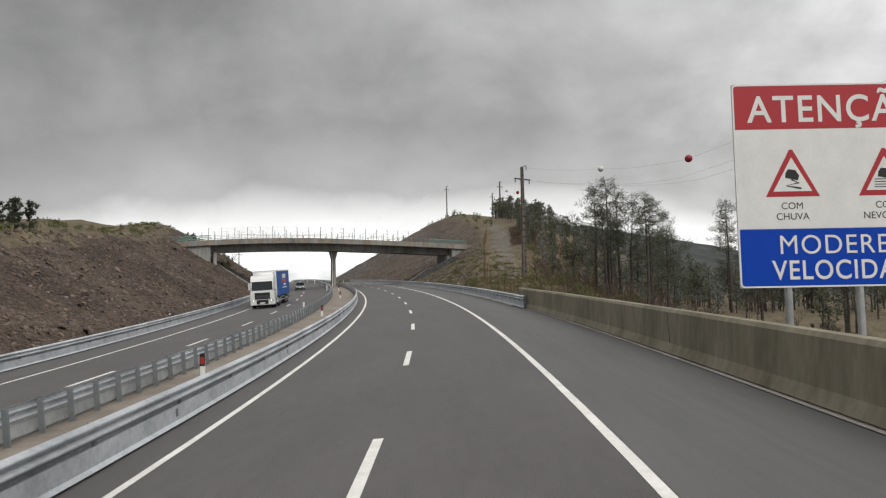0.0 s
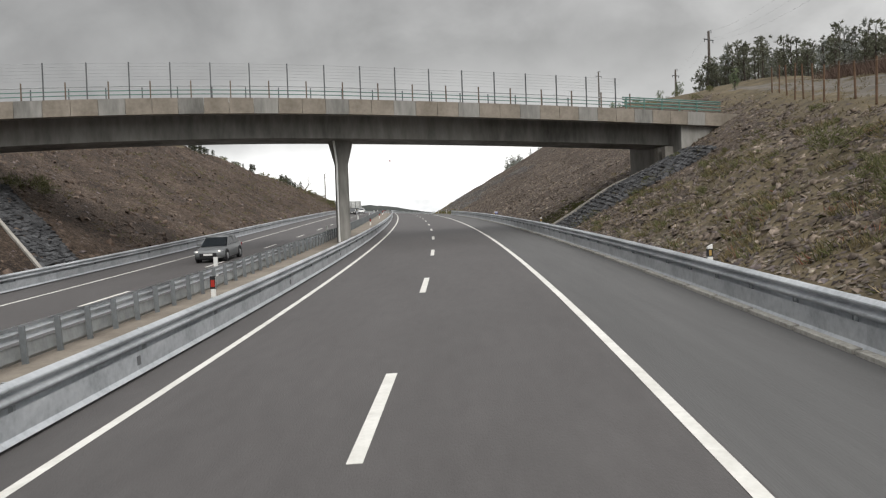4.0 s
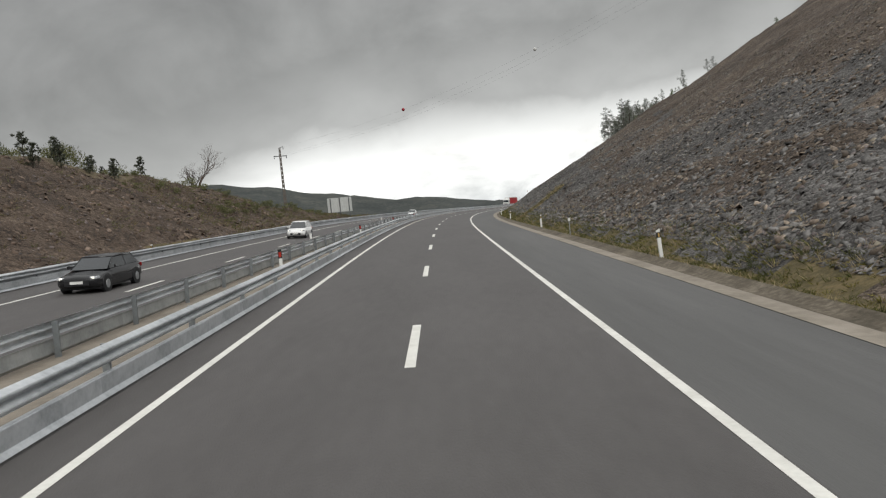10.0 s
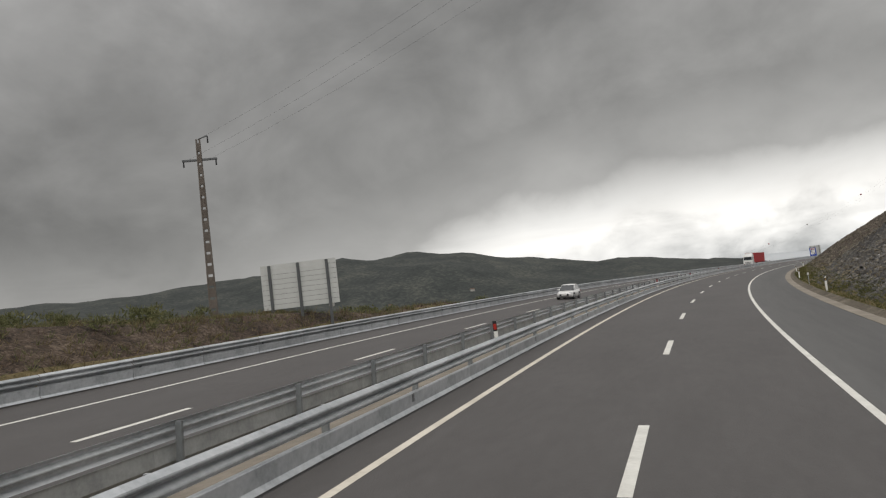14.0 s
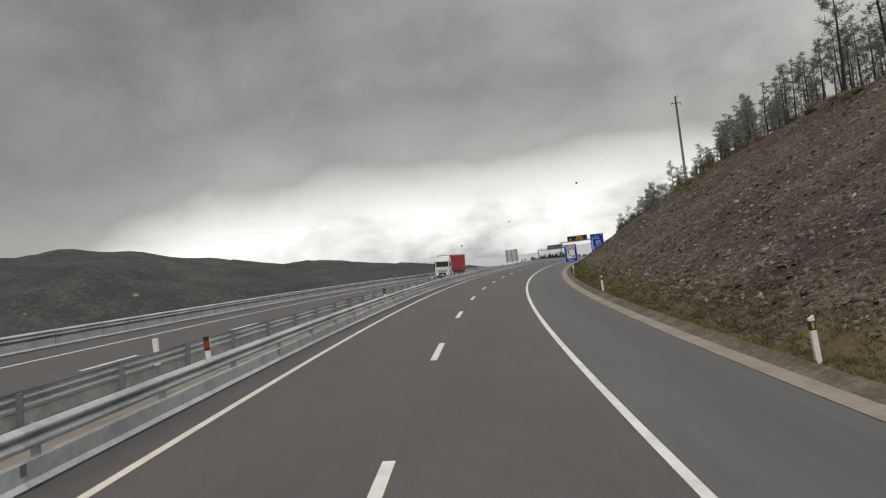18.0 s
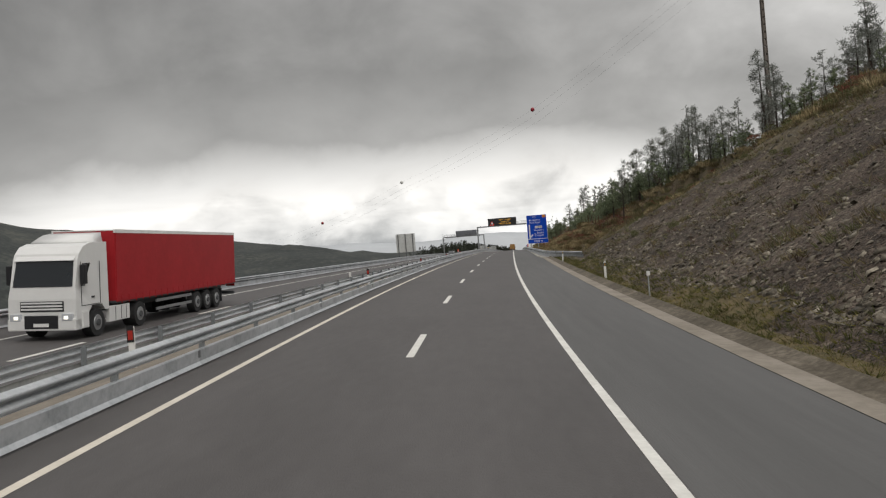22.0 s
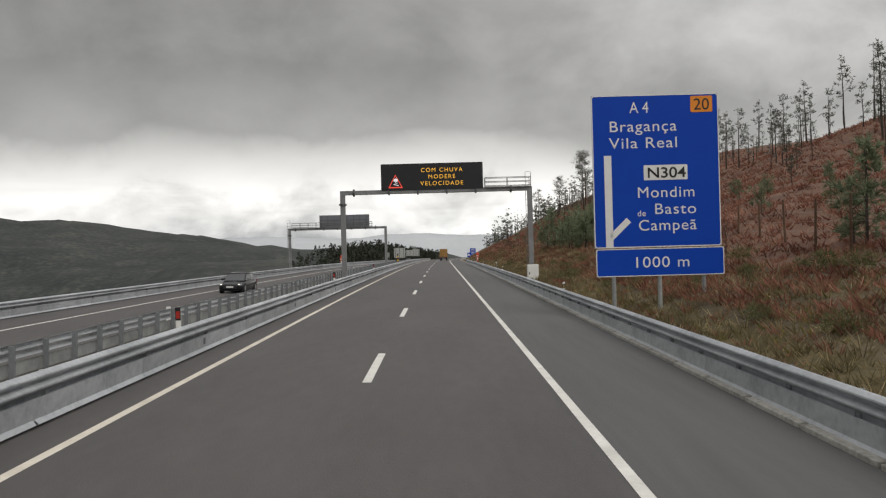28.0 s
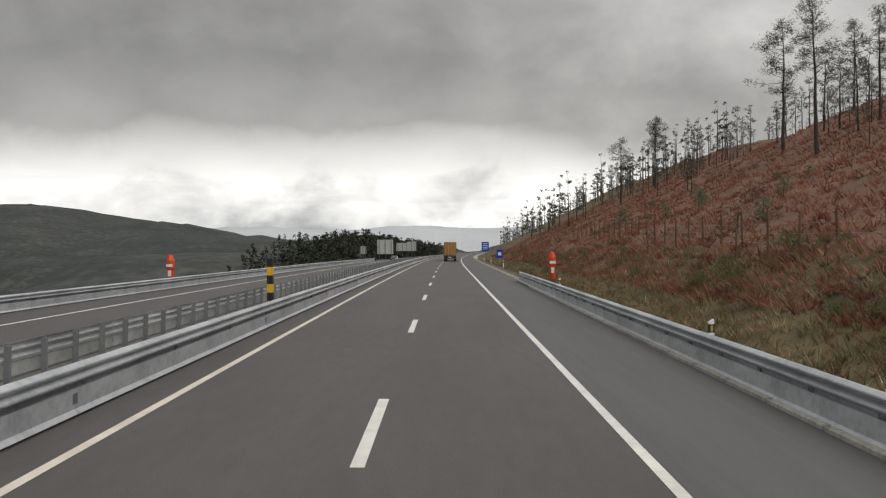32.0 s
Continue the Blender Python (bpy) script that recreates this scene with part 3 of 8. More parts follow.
def lowered(s, d):
    return -float(np.interp(s, DROP_S, DROP_H)) * min(1.0, max(0.0, (-d - 5.2) / 2.6)) - 0.16 * min(1.0, max(0.0, (-d - 8.0) / 0.6))


ROAD_END = 1500.0
road_main = tagged(ribbon("road", -4.9, 3.80, -70, ROAD_END, ASPHALT, lanes=6), "dark grey asphalt carriageway with white lane markings", "road", kind="structure")
shoulder = tagged(ribbon("road_shoulder", 3.80, 7.2, -70, ROAD_END, ASPHALT_SHOULDER, lanes=3), "lighter grey asphalt hard shoulder", "road", kind="structure")
road_other = tagged(ribbon("road_other", -19.3, -8.15, -70, ROAD_END, ASPHALT, lanes=6, profile=lowered), "opposite asphalt carriageway beyond the median", "road", kind="structure")
median = tagged(ribbon("median", -8.15, -4.9, -70, ROAD_END, MEDIAN, lanes=6, profile=lambda s, d: lowered(s, d) + 0.03), "beige screeded median strip between crash barriers", "median", kind="structure")
ribbon("edge_line", -3.72, -3.56, -70, 330, PAINT, 0.006, parent=road_main, label="white painted edge line")
ribbon("edge_line", -3.73, -3.57, 330, ROAD_END, PAINT_CREAM, 0.006, parent=road_main, label="cream painted edge line")
ribbon("edge_line", 3.60, 3.77, -70, ROAD_END, PAINT, 0.006, parent=road_main, label="broad white painted edge line")
ribbon("edge_line", -8.75, -8.57, -70, ROAD_END, PAINT, 0.006, parent=road_other, profile=lowered)
ribbon("edge_line", -16.2, -16.03, -70, ROAD_END, PAINT, 0.006, parent=road_other, profile=lowered)
dash_mesh = None
bm = bmesh.new()
box(bm, -0.09, 0.09, 0.0, 4.0, -0.004, 0.006)
dash_mesh = bpy.data.meshes.new("lane_dash")
bm.to_mesh(dash_mesh)
bm.free()
for k in range(-4, 110):
    s = (-5.15 if k < 48 else -8.3) + 14.0 * k
    if s < -60 or s > 1400:
        continue
    part("lane_dash", dash_mesh, PAINT, road_main, m=road_pose(s + 2, 0.0) @ Matrix.Translation((0, -2, 0.0)))
    part("lane_dash", dash_mesh, PAINT, road_other, m=road_pose(s + 6, -12.2, lowered(s, -12.2)) @ Matrix.Translation((0, -2, 0.0)))
GUTTER_RUNS = [(247, 647), (860, 1010)]
for s0, s1 in GUTTER_RUNS:
    gutter = tagged(ribbon("gutter", 7.2, 7.80, s0, s1, CONCRETE_WARM, 0.012, 2.0, lanes=3), "beige concrete roadside gutter with a dirty raised lip", "gutter", kind="structure")
    ribbon("lip", 7.80, 8.32, s0, s1, DIRTY_CONCRETE, 0.012, 2.0, parent=gutter, lanes=4, profile=lambda s, d: 0.16 * ((d - 7.80) / 0.52) ** 1.5 + 0.015 * noise.noise(Vector((s * 0.7, d * 3.0, 0.0))), label="lip stained dark by soil and moss")
bm = bmesh.new()
box(bm, 0.0, 0.36, 0.03, 1.97, -0.06, 0.075, 0.02)
kerb_mesh = bpy.data.meshes.new("kerb_block")
bm.to_mesh(kerb_mesh)
bm.free()
for s0, s1, b0, b1 in ((-70, 247, 50, 246), (647, 860, 650, 860), (1010, ROAD_END, 0, 0)):
    strip_ = tagged(ribbon("kerb_strip", 7.05, 8.4, s0, s1, CONCRETE, 0.02, lanes=3), "concrete strip under the crash barrier", "kerb", kind="structure")
    for s in np.arange(b0, b1, 2.0):
        part("kerb_block", kerb_mesh, KERB, strip_, m=road_pose(float(s) + 1, 6.80, 0.0) @ Matrix.Translation((0, -1, 0)))

# ---- crash barriers ----
SECTION = 4.0


def closed_sweep(name, outline, length):
    n = len(outline)
    verts = [(x, 0.0, z) for x, z in outline] + [(x, length, z) for x, z in outline]
    faces = [(i, (i + 1) % n, n + (i + 1) % n, n + i) for i in range(n)] + [tuple(range(n))[::-1], tuple(range(n, 2 * n))]
    return mesh(name, verts, faces)


# two waves of steel, facing +x
WAVE = [(-0.01, 0.81), (0.015, 0.80), (0.082, 0.755), (0.088, 0.735), (0.08, 0.715), (-0.01, 0.665), (-0.01, 0.648), (0.08, 0.598), (0.088, 0.575), (0.082, 0.552), (0.015, 0.505), (-0.01, 0.49)]
WAVE_BACK = [(x - 0.006, z) for x, z in reversed(WAVE)]
beam_mesh = closed_sweep("beam", WAVE + WAVE_BACK, SECTION + 0.06)
# back wall added behind the skirt so the slot under the beam stays dark
SKIRT = [(0.05, 0.435), (0.05, 0.12), (0.11, 0.05), (0.104, 0.044), (0.04, 0.105), (-0.10, 0.105), (-0.10, 0.545), (-0.09, 0.545), (-0.09, 0.115), (0.04, 0.12), (0.04, 0.43)]
SKIRT_LOW = [(-0.06, 0.37), (0.045, 0.38), (0.058, 0.365), (0.06, 0.12), (0.12, 0.05), (0.114, 0.046), (0.05, 0.118), (0.048, 0.355), (0.04, 0.368), (-0.06, 0.36)]
SKIRT_BARE = [(0.02, 0.425), (0.05, 0.42), (0.05, 0.12), (0.11, 0.05), (0.104, 0.044), (0.04, 0.118), (0.04, 0.41), (0.02, 0.415)]
bare_skirt_mesh = closed_sweep("skirt_panel", SKIRT_BARE, SECTION + 0.05)
skirt_mesh = closed_sweep("skirt_panel", SKIRT, SECTION + 0.05)
low_skirt_mesh = closed_sweep("skirt_panel", SKIRT_LOW, SECTION + 0.05)
bm = bmesh.new()
box(bm, -0.14, -0.02, -0.03, 0.03, -0.3, 0.79)
post_mesh = bpy.data.meshes.new("post")
bm.to_mesh(post_mesh)
bm.free()
bm = bmesh.new()
box(bm, -0.03, 0.035, -0.06, 0.06, 0.30, 0.50, 0.006)
bracket_mesh = bpy.data.meshes.new("bracket")
bm.to_mesh(bracket_mesh)
bm.free()
bolt_mesh = bpy.data.meshes.new("joint_plate")
bm = bmesh.new()
box(bm, 0.048, 0.058, -0.07, 0.07, 0.20, 0.36, 0.004)
bm.to_mesh(bolt_mesh)
bm.free()
BOLT_PLATE = plain("joint_plate_steel", (0.16, 0.165, 0.17), 0.6, 0.3)


def barrier(name, d_of, s0, s1, face, label, spacing, low=None, beam_mat=GALV, skirt_mat=GALV, post_mat=POST_STEEL, detail=(-60, 900), gap=None, bolts=False, skirt=None):
    """face: +1 looks to the right. d_of(s), and low(s) the height under our plane; spacing(s) of the posts."""
    rail = empty(name, road_pose(s0, d_of(s0), 0.0, True), label, "crash barrier", "crash barriers along the motorway")
    inv = rail.matrix_basis.inverted()
    turn = Matrix.Rotation(math.pi, 4, "Z") if face < 0 else Matrix.Identity(4)

    def put(n_, me, mat, s, shift):
        d = d_of(s)
        d2 = d_of(s + 1.0)
        m = road_pose(s, d, low(s) if low else 0.0) @ Matrix.Rotation(-(d2 - d), 4, "Z") @ turn @ Matrix.Translation((0, shift, 0))
        part(n_, me, mat, rail, m=inv @ m)

    s = s0
    count = 0
    while s < s1:
        put("beam", beam_mesh, beam_mat, s + SECTION / 2, -SECTION / 2 - 0.03)
        if skirt_mat:
            put("skirt_panel", low_skirt_mesh if gap and gap[0] < s < gap[1] else skirt or skirt_mesh, skirt_mat, s + SECTION / 2, -SECTION / 2 - 0.025)
        if bolts and count % 3 == 0 and s < 900:
            put("joint_plate", bolt_mesh, BOLT_PLATE, s, 0.0)
        s += SECTION
        count += 1
    s = s0 + 0.5
    while s < s1:
        put("post", post_mesh, post_mat, s, 0.0)
        s += spacing(s)
    return rail


barrier("guardrail", lambda s: -4.62, -44.0, 1000.0, 1, "galvanised steel guardrail with a motorcyclist skirt along the median", lambda s: 4.0, bolts=True, gap=(250, 650), post_mat=GALV_DULL)
OTHER_INNER = lambda s: -7.55 - 0.25 * float(np.interp(s, [200, 300], [1, 0]))
barrier("guardrail", OTHER_INNER, -44.0, 1000.0, -1, "grey steel guardrail on close posts, its back to the median",
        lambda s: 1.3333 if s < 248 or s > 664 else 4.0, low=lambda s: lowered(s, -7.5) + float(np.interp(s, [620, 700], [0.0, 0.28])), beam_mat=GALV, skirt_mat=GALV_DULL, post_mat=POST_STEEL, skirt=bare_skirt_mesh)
barrier("guardrail", lambda s: -18.8, -44.0, 1000.0, 1, "pale galvanised guardrail with a skirt at the far verge", lambda s: 8.0, low=lambda s: lowered(s, -18.0))
barrier("guardrail", lambda s: 7.05 + 0.9 * max(0.0, (s - 243) / 10.0) ** 1.5, 46.0, 253.0, -1, "galvanised guardrail with a skirt beside the hard shoulder, its end flared", lambda s: 2.0)
barrier("guardrail", lambda s: 7.05 + 0.55 * min(1.0, max(0.0, (690 - s) / 32.0)) + 0.16 * (648 - s + math.hypot(648 - s, 3.0)), 636.5, 866.0, -1, "galvanised guardrail with a skirt curving out of the bank", lambda s: 2.0)

# ---- parapet, bridge, signs and gantries ----
WHITE = plain("white_paint", (0.78, 0.78, 0.76), 0.45)
SIGN_BLUE = plain("sign_blue", (0.004, 0.055, 0.42), 0.5, spec=0.15, wear=0.06)
SIGN_RED = plain("sign_red", (0.42, 0.025, 0.035), 0.4, wear=0.08)
SIGN_ORANGE = plain("sign_orange", (0.80, 0.26, 0.02), 0.4)
SIGN_GREY = plain("sign_back", (0.50, 0.51, 0.50), 0.5, 0.1)
BLACK = plain("black_plastic", (0.018, 0.018, 0.02), 0.5)
DARK_STEEL = plain("dark_steel", (0.10, 0.105, 0.11), 0.55, 0.4)
GANTRY_GREY = material("gantry_grey", [(0.19, 0.195, 0.20), (0.27, 0.275, 0.28)], 0.8, 0.55, 0.3)
PANEL_GREY = plain("panel_grey", (0.17, 0.18, 0.20), 0.5, 0.1)
RUST = material("rusty_rail", [(0.10, 0.06, 0.04), (0.20, 0.17, 0.14)], 1.0, 0.8, 0.2)
GREEN_RAIL = plain("green_rail", (0.10, 0.20, 0.17), 0.5, 0.1)
LED_AMBER = glowing("amber_led", (1.0, 0.50, 0.04), 1.1)
LED_RED = glowing("red_led", (1.0, 0.08, 0.05), 1.1)
LED_WHITE = glowing("white_led", (1.0, 0.95, 1.0), 0.9)
ORANGE = plain("orange_plastic", (0.62, 0.07, 0.02), 0.45)
YELLOW = plain("warning_yellow", (0.70, 0.42, 0.03), 0.5)
STAINED = material("stained_concrete", [(0.10, 0.098, 0.09), (0.22, 0.215, 0.20), (0.33, 0.32, 0.30)], 0.35, 0.9, bump=0.4, bump_scale=18, stretch=(1, 1, 0.25))

PARAPET_CONCRETE = material("parapet_concrete", [(0.125, 0.112, 0.075), (0.205, 0.186, 0.135), (0.285, 0.262, 0.20)], 0.5, 0.92, bump=0.4, bump_scale=20, stretch=(1, 1, 0.35))
parapet = empty("parapet_wall", road_pose(-44, 7.36, 0, True), "weathered beige concrete parapet wall beside the hard shoulder", "wall", kind="structure")
inv = parapet.matrix_basis.inverted()
bm = bmesh.new()
prof = [(7.20, 0.0), (7.14, 0.06), (7.24, 0.30), (7.27, 1.12), (7.33, 1.20), (7.50, 1.20), (7.54, 1.14), (7.54, 0.0)]
rows_ = []
for s in np.arange(-44, 50.1, 2.0):
    rows_.append([bm.verts.new(inv @ road(float(s), d, h)) for d, h in prof])
for a, b in zip(rows_, rows_[1:]):
    for k in range(len(prof) - 1):
        bm.faces.new((a[k], b[k], b[k + 1], a[k + 1]))
bm.faces.new(rows_[-1])
part("wall_body", bm, PARAPET_CONCRETE, parapet)
for s in range(-40, 50, 10):
    bm = bmesh.new()
    box(bm, -0.004, 0.004, -0.012, 0.012, 0.28, 1.12)
    part("joint", bm, BLACK, parapet, m=inv @ road_pose(s, 7.262, 0.0))


def lettering(text, size, mat, parent, x, z, y=-0.012, name="lettering", centre=False, bold=0.0, spacing=1.0, width=0.0):
    """Text in the built-in font, upright, facing -y; x, z: its left foot (or middle)."""
    cu = bpy.data.curves.new("text", "FONT")
    cu.body, cu.size, cu.space_character, cu.offset = text, size, spacing, bold
    cu.align_x = "CENTER" if centre else "LEFT"
    ob = bpy.data.objects.new("text", cu)
    me = bpy.data.meshes.new_from_object(ob)
    bpy.data.objects.remove(ob)
    bpy.data.curves.remove(cu)
    me.materials.clear()
    o = part(name, me, mat, parent)
    o.matrix_basis = pose(x, y, z, 90, 0, 0)
    if width:
        xs = [v.co.x for v in me.vertices]
        o.matrix_basis = o.matrix_basis @ Matrix.Diagonal((width / (max(xs) - min(xs)), 1, 1, 1))
    return o


def plate(name, x0, x1, z0, z1, mat, parent, y0=0.0, y1=0.03, label="", bevel=0.0):
    return boxpart(name, (x0, x1, y0, y1, z0, z1), mat, parent, bevel, label)


def rounded(name, x0, x1, z0, z1, r, y, mat, parent, hole=None, label=""):
    """A flat plate with round corners facing -y, 4 mm thick; hole: rim width, to leave a frame."""
    def loop(x0, x1, z0, z1, r):
        pts = []
        for cx, cz, a0 in ((x1 - r, z1 - r, 0), (x0 + r, z1 - r, 90), (x0 + r, z0 + r, 180), (x1 - r, z0 + r, 270)):
            for k in range(5):
                a = radians(a0 + 22.5 * k)
                pts.append((cx + r * math.cos(a), cz + r * math.sin(a)))
        return pts
    bm = bmesh.new()
    outer = [bm.verts.new((x, y, z)) for x, z in loop(x0, x1, z0, z1, r)]
    if hole:
        inner = [bm.verts.new((x, y, z)) for x, z in loop(x0 + hole, x1 - hole, z0 + hole, z1 - hole, max(0.01, r - hole))]
        n = len(outer)
        for k in range(n):
            bm.faces.new((outer[k], inner[k], inner[(k + 1) % n], outer[(k + 1) % n]))
    else:
        bm.faces.new(outer[::-1])
    ext = bmesh.ops.extrude_face_region(bm, geom=list(bm.faces))
    bmesh.ops.translate(bm, vec=(0, 0.004, 0), verts=[v for v in ext["geom"] if isinstance(v, bmesh.types.BMVert)])
    bmesh.ops.recalc_face_normals(bm, faces=bm.faces)
    return part(name, bm, mat, parent, label)


def outline_part(name, pts, mat, parent, y=-0.012, thick=0.006):
    """A flat shape from (x, z) points."""
    bm = bmesh.new()
    f = bm.faces.new([bm.verts.new((x, y, z)) for x, z in pts])
    ext = bmesh.ops.extrude_face_region(bm, geom=[f])
    bmesh.ops.translate(bm, vec=(0, thick, 0), verts=[v for v in ext["geom"] if isinstance(v, bmesh.types.BMVert)])
    bmesh.ops.recalc_face_normals(bm, faces=bm.faces)
    return part(name, bm, mat, parent)


def stroke(name, pts, w, mat, parent, y=-0.012):
    """A band of width w along (x, z) points."""
    left, right = [], []
    for i, (x, z) in enumerate(pts):
        a, b = Vector(pts[max(0, i - 1)]), Vector(pts[min(len(pts) - 1, i + 1)])
        n = (b - a).normalized()
        left.append((x - n.y * w / 2, z + n.x * w / 2))
        right.append((x + n.y * w / 2, z - n.x * w / 2))
    bm = bmesh.new()
    lv, rv = [bm.verts.new((x, y, z)) for x, z in left], [bm.verts.new((x, y, z)) for x, z in right]
    for k in range(len(pts) - 1):
        bm.faces.new((lv[k], lv[k + 1], rv[k + 1], rv[k]))
    return part(name, bm, mat, parent)


def sign_post(parent, x, z0, z1, r=0.07, y=0.09):
    bm = bmesh.new()
    tube(bm, (x, y, z0), (x, y, z1), r, n=12)
    return part("post", bm, GALV_DULL, parent)


def land_at(s, d):
    return float(np.interp(s, S_GRID, ROAD_Z) + land(s, d))


def triangle_sign(parent, x, z, w, glyph):
    h = w * 0.88
    outline_part("triangle_rim", [(x - w / 2, z), (x + w / 2, z), (x + w * 0.03, z + h), (x - w * 0.03, z + h)], SIGN_RED, parent, -0.012)
    k = 0.72
    zc = z + h * 0.11
    outline_part("triangle_field", [(x - w / 2 * k, zc), (x + w / 2 * k, zc), (x, zc + h * k)], WHITE, parent, -0.018)
    outline_part("car_glyph", [(x - w * 0.13, z + h * 0.40), (x + w * 0.10, z + h * 0.34), (x + w * 0.13, z + h * 0.44), (x + w * 0.06, z + h * 0.56), (x - w * 0.07, z + h * 0.58), (x - w * 0.12, z + h * 0.50)], BLACK, parent, -0.024)
    if glyph == "skid":
        stroke("skid_glyph", [(x - w * 0.02, z + h * 0.36), (x + w * 0.12, z + h * 0.29), (x - w * 0.12, z + h * 0.23), (x + w * 0.16, z + h * 0.17)], w * 0.03, BLACK, parent, -0.024)
    else:
        for k_ in range(4):
            plate("fog_glyph", x - w * 0.2, x + w * 0.2, z + h * (0.17 + 0.055 * k_), z + h * (0.185 + 0.055 * k_), BLACK, parent, -0.024, -0.019)


# warning sign by the parapet
m0 = road_pose(18.0, 8.4, 0, True)
warn = empty("warning_sign", m0, "tall rain and fog warning sign, red over white over blue", "road sign")
g0 = land_at(18, 9.5) - m0.translation.z
plate("panel", 0.0, 5.15, 1.70, 6.75, SIGN_GREY, warn, 0.0, 0.04, "grey sheet metal back")
for z0, z1, mat_, nm in ((5.62, 6.72, SIGN_RED, "red_band"), (3.14, 5.61, WHITE, "white_field"), (1.73, 3.13, SIGN_BLUE, "blue_band")):
    plate(nm, 0.03, 5.12, z0, z1, mat_, warn, -0.008, 0.0)
rounded("border", 0.0, 5.15, 1.70, 6.75, 0.12, -0.011, WHITE, warn, 0.04)
lettering("ATENÇÃO", 0.94, WHITE, warn, 0.37, 5.80, bold=0.012, spacing=1.12, width=4.42)
triangle_sign(warn, 1.39, 3.93, 1.33, "skid")
triangle_sign(warn, 3.68, 3.93, 1.33, "fog")
lettering("COM", 0.24, BLACK, warn, 1.36, 3.62, centre=True)
lettering("CHUVA", 0.24, BLACK, warn, 1.36, 3.36, centre=True)
lettering("COM", 0.24, BLACK, warn, 3.68, 3.62, centre=True)
lettering("NEVOEIRO", 0.24, BLACK, warn, 3.68, 3.36, centre=True)
lettering("MODERE A", 0.66, WHITE, warn, 0.97, 2.52, spacing=1.1, width=3.35)
lettering("VELOCIDADE", 0.66, WHITE, warn, 0.80, 1.90, bold=0.008, spacing=1.1, width=3.78)
for x in (1.2, 2.95):
    sign_post(warn, x, g0 - 0.4, 6.6, 0.09)

# advance direction sign
m0 = road_pose(733.0, 7.42, 0, True)
direction = empty("direction_sign", m0, "large blue motorway exit sign with white lettering on three posts", "road sign")
lift_ = road(733, 9.8).z - m0.translation.z
U = 0.02185  # metres of the sign a unit of its layout, 220 x 314 units


def sx(u):
    return u * U


def sz(v):
    return lift_ + 8.49 - v * U


plate("panel", 0, sx(220), sz(264), sz(0), SIGN_GREY, direction, 0.0, 0.05, "ribbed aluminium back")
rounded("blue_field", 0.0, sx(220), sz(264), sz(0), 0.12, -0.006, SIGN_BLUE, direction)
rounded("border", 0.0, sx(220), sz(264), sz(0), 0.12, -0.011, WHITE, direction, 0.035)
plate("distance_panel", sx(2), sx(224), sz(314), sz(266), SIGN_GREY, direction, 0.0, 0.05)
rounded("distance_field", sx(2), sx(224), sz(314), sz(266), 0.1, -0.006, SIGN_BLUE, direction)
rounded("distance_border", sx(2), sx(224), sz(314), sz(266), 0.1, -0.011, WHITE, direction, 0.03)
rounded("exit_number_plate", sx(172), sx(210), sz(32), sz(4), 0.05, -0.014, SIGN_ORANGE, direction)
lettering("20", 0.62, BLACK, direction, sx(191), sz(28), centre=True, y=-0.02)
lettering("A 4", 0.60, WHITE, direction, sx(66), sz(31), width=sx(33))
for txt, x0, z0, size, wide in (("Bragança", 29, 63, 0.58, 116), ("Vila Real", 29, 92, 0.58, 118), ("Mondim", 75, 178, 0.58, 98), ("Basto", 104, 207, 0.58, 71), ("Campeã", 76, 235, 0.58, 100), ("de", 75, 210, 0.32, 14), ("1000 m", 65, 299, 0.58, 92)):
    lettering(txt, size, WHITE, direction, sx(x0), sz(z0), spacing=1.1, width=sx(wide))
rounded("road_number_plate", sx(88), sx(164), sz(148), sz(122), 0.04, -0.014, WHITE, direction)
lettering("N304", 0.56, BLACK, direction, sx(93), sz(144), y=-0.024, bold=0.006, width=sx(66))
stroke("arrow_stem", [(sx(26), sz(264)), (sx(26), sz(112)), (sx(26), sz(104))], 0.28, WHITE, direction)
stroke("arrow_branch", [(sx(29), sz(246)), (sx(60), sz(216))], 0.24, WHITE, direction)
for x in (sx(33), sx(113), sx(190)):
    sign_post(direction, x, lift_ - 0.5 + 0.2, 8.0 + lift_, 0.08, 0.13)
boxpart("footing", (sx(120), sx(215), -0.5, 0.7, lift_ + 0.1, lift_ + 0.42), CONCRETE, direction, 0.03)

# emergency telephone sign
m0 = road_pose(532.5, 7.72, 0.32, True) @ Matrix.Scale(0.95, 4)
sos = empty("telephone_sign", m0, "blue emergency telephone sign on a thin grey post", "road sign")
plate("panel", 0.0, 1.4, 1.30, 3.28, SIGN_GREY, sos, 0.0, 0.03)
rounded("blue_field", 0.0, 1.4, 1.30, 3.28, 0.07, -0.006, SIGN_BLUE, sos)
rounded("border", 0.0, 1.4, 1.30, 3.28, 0.07, -0.011, WHITE, sos, 0.02)
plate("white_strip", 0.22, 1.20, 2.78, 3.18, WHITE, sos, -0.014, -0.008)
lettering("SOS", 0.46, SIGN_RED, sos, 0.71, 2.83, centre=True, y=-0.02, bold=0.012)
plate("white_field", 0.25, 1.15, 1.72, 2.70, WHITE, sos, -0.014, -0.008)
stroke("receiver_glyph", [(0.40, 2.52), (0.40, 2.34), (0.50, 2.14), (0.68, 1.98), (0.88, 1.92), (1.02, 1.98)], 0.07, BLACK, sos, -0.02)
outline_part("receiver_glyph", [(0.32, 2.42), (0.50, 2.42), (0.50, 2.58), (0.32, 2.58)], BLACK, sos, -0.02)
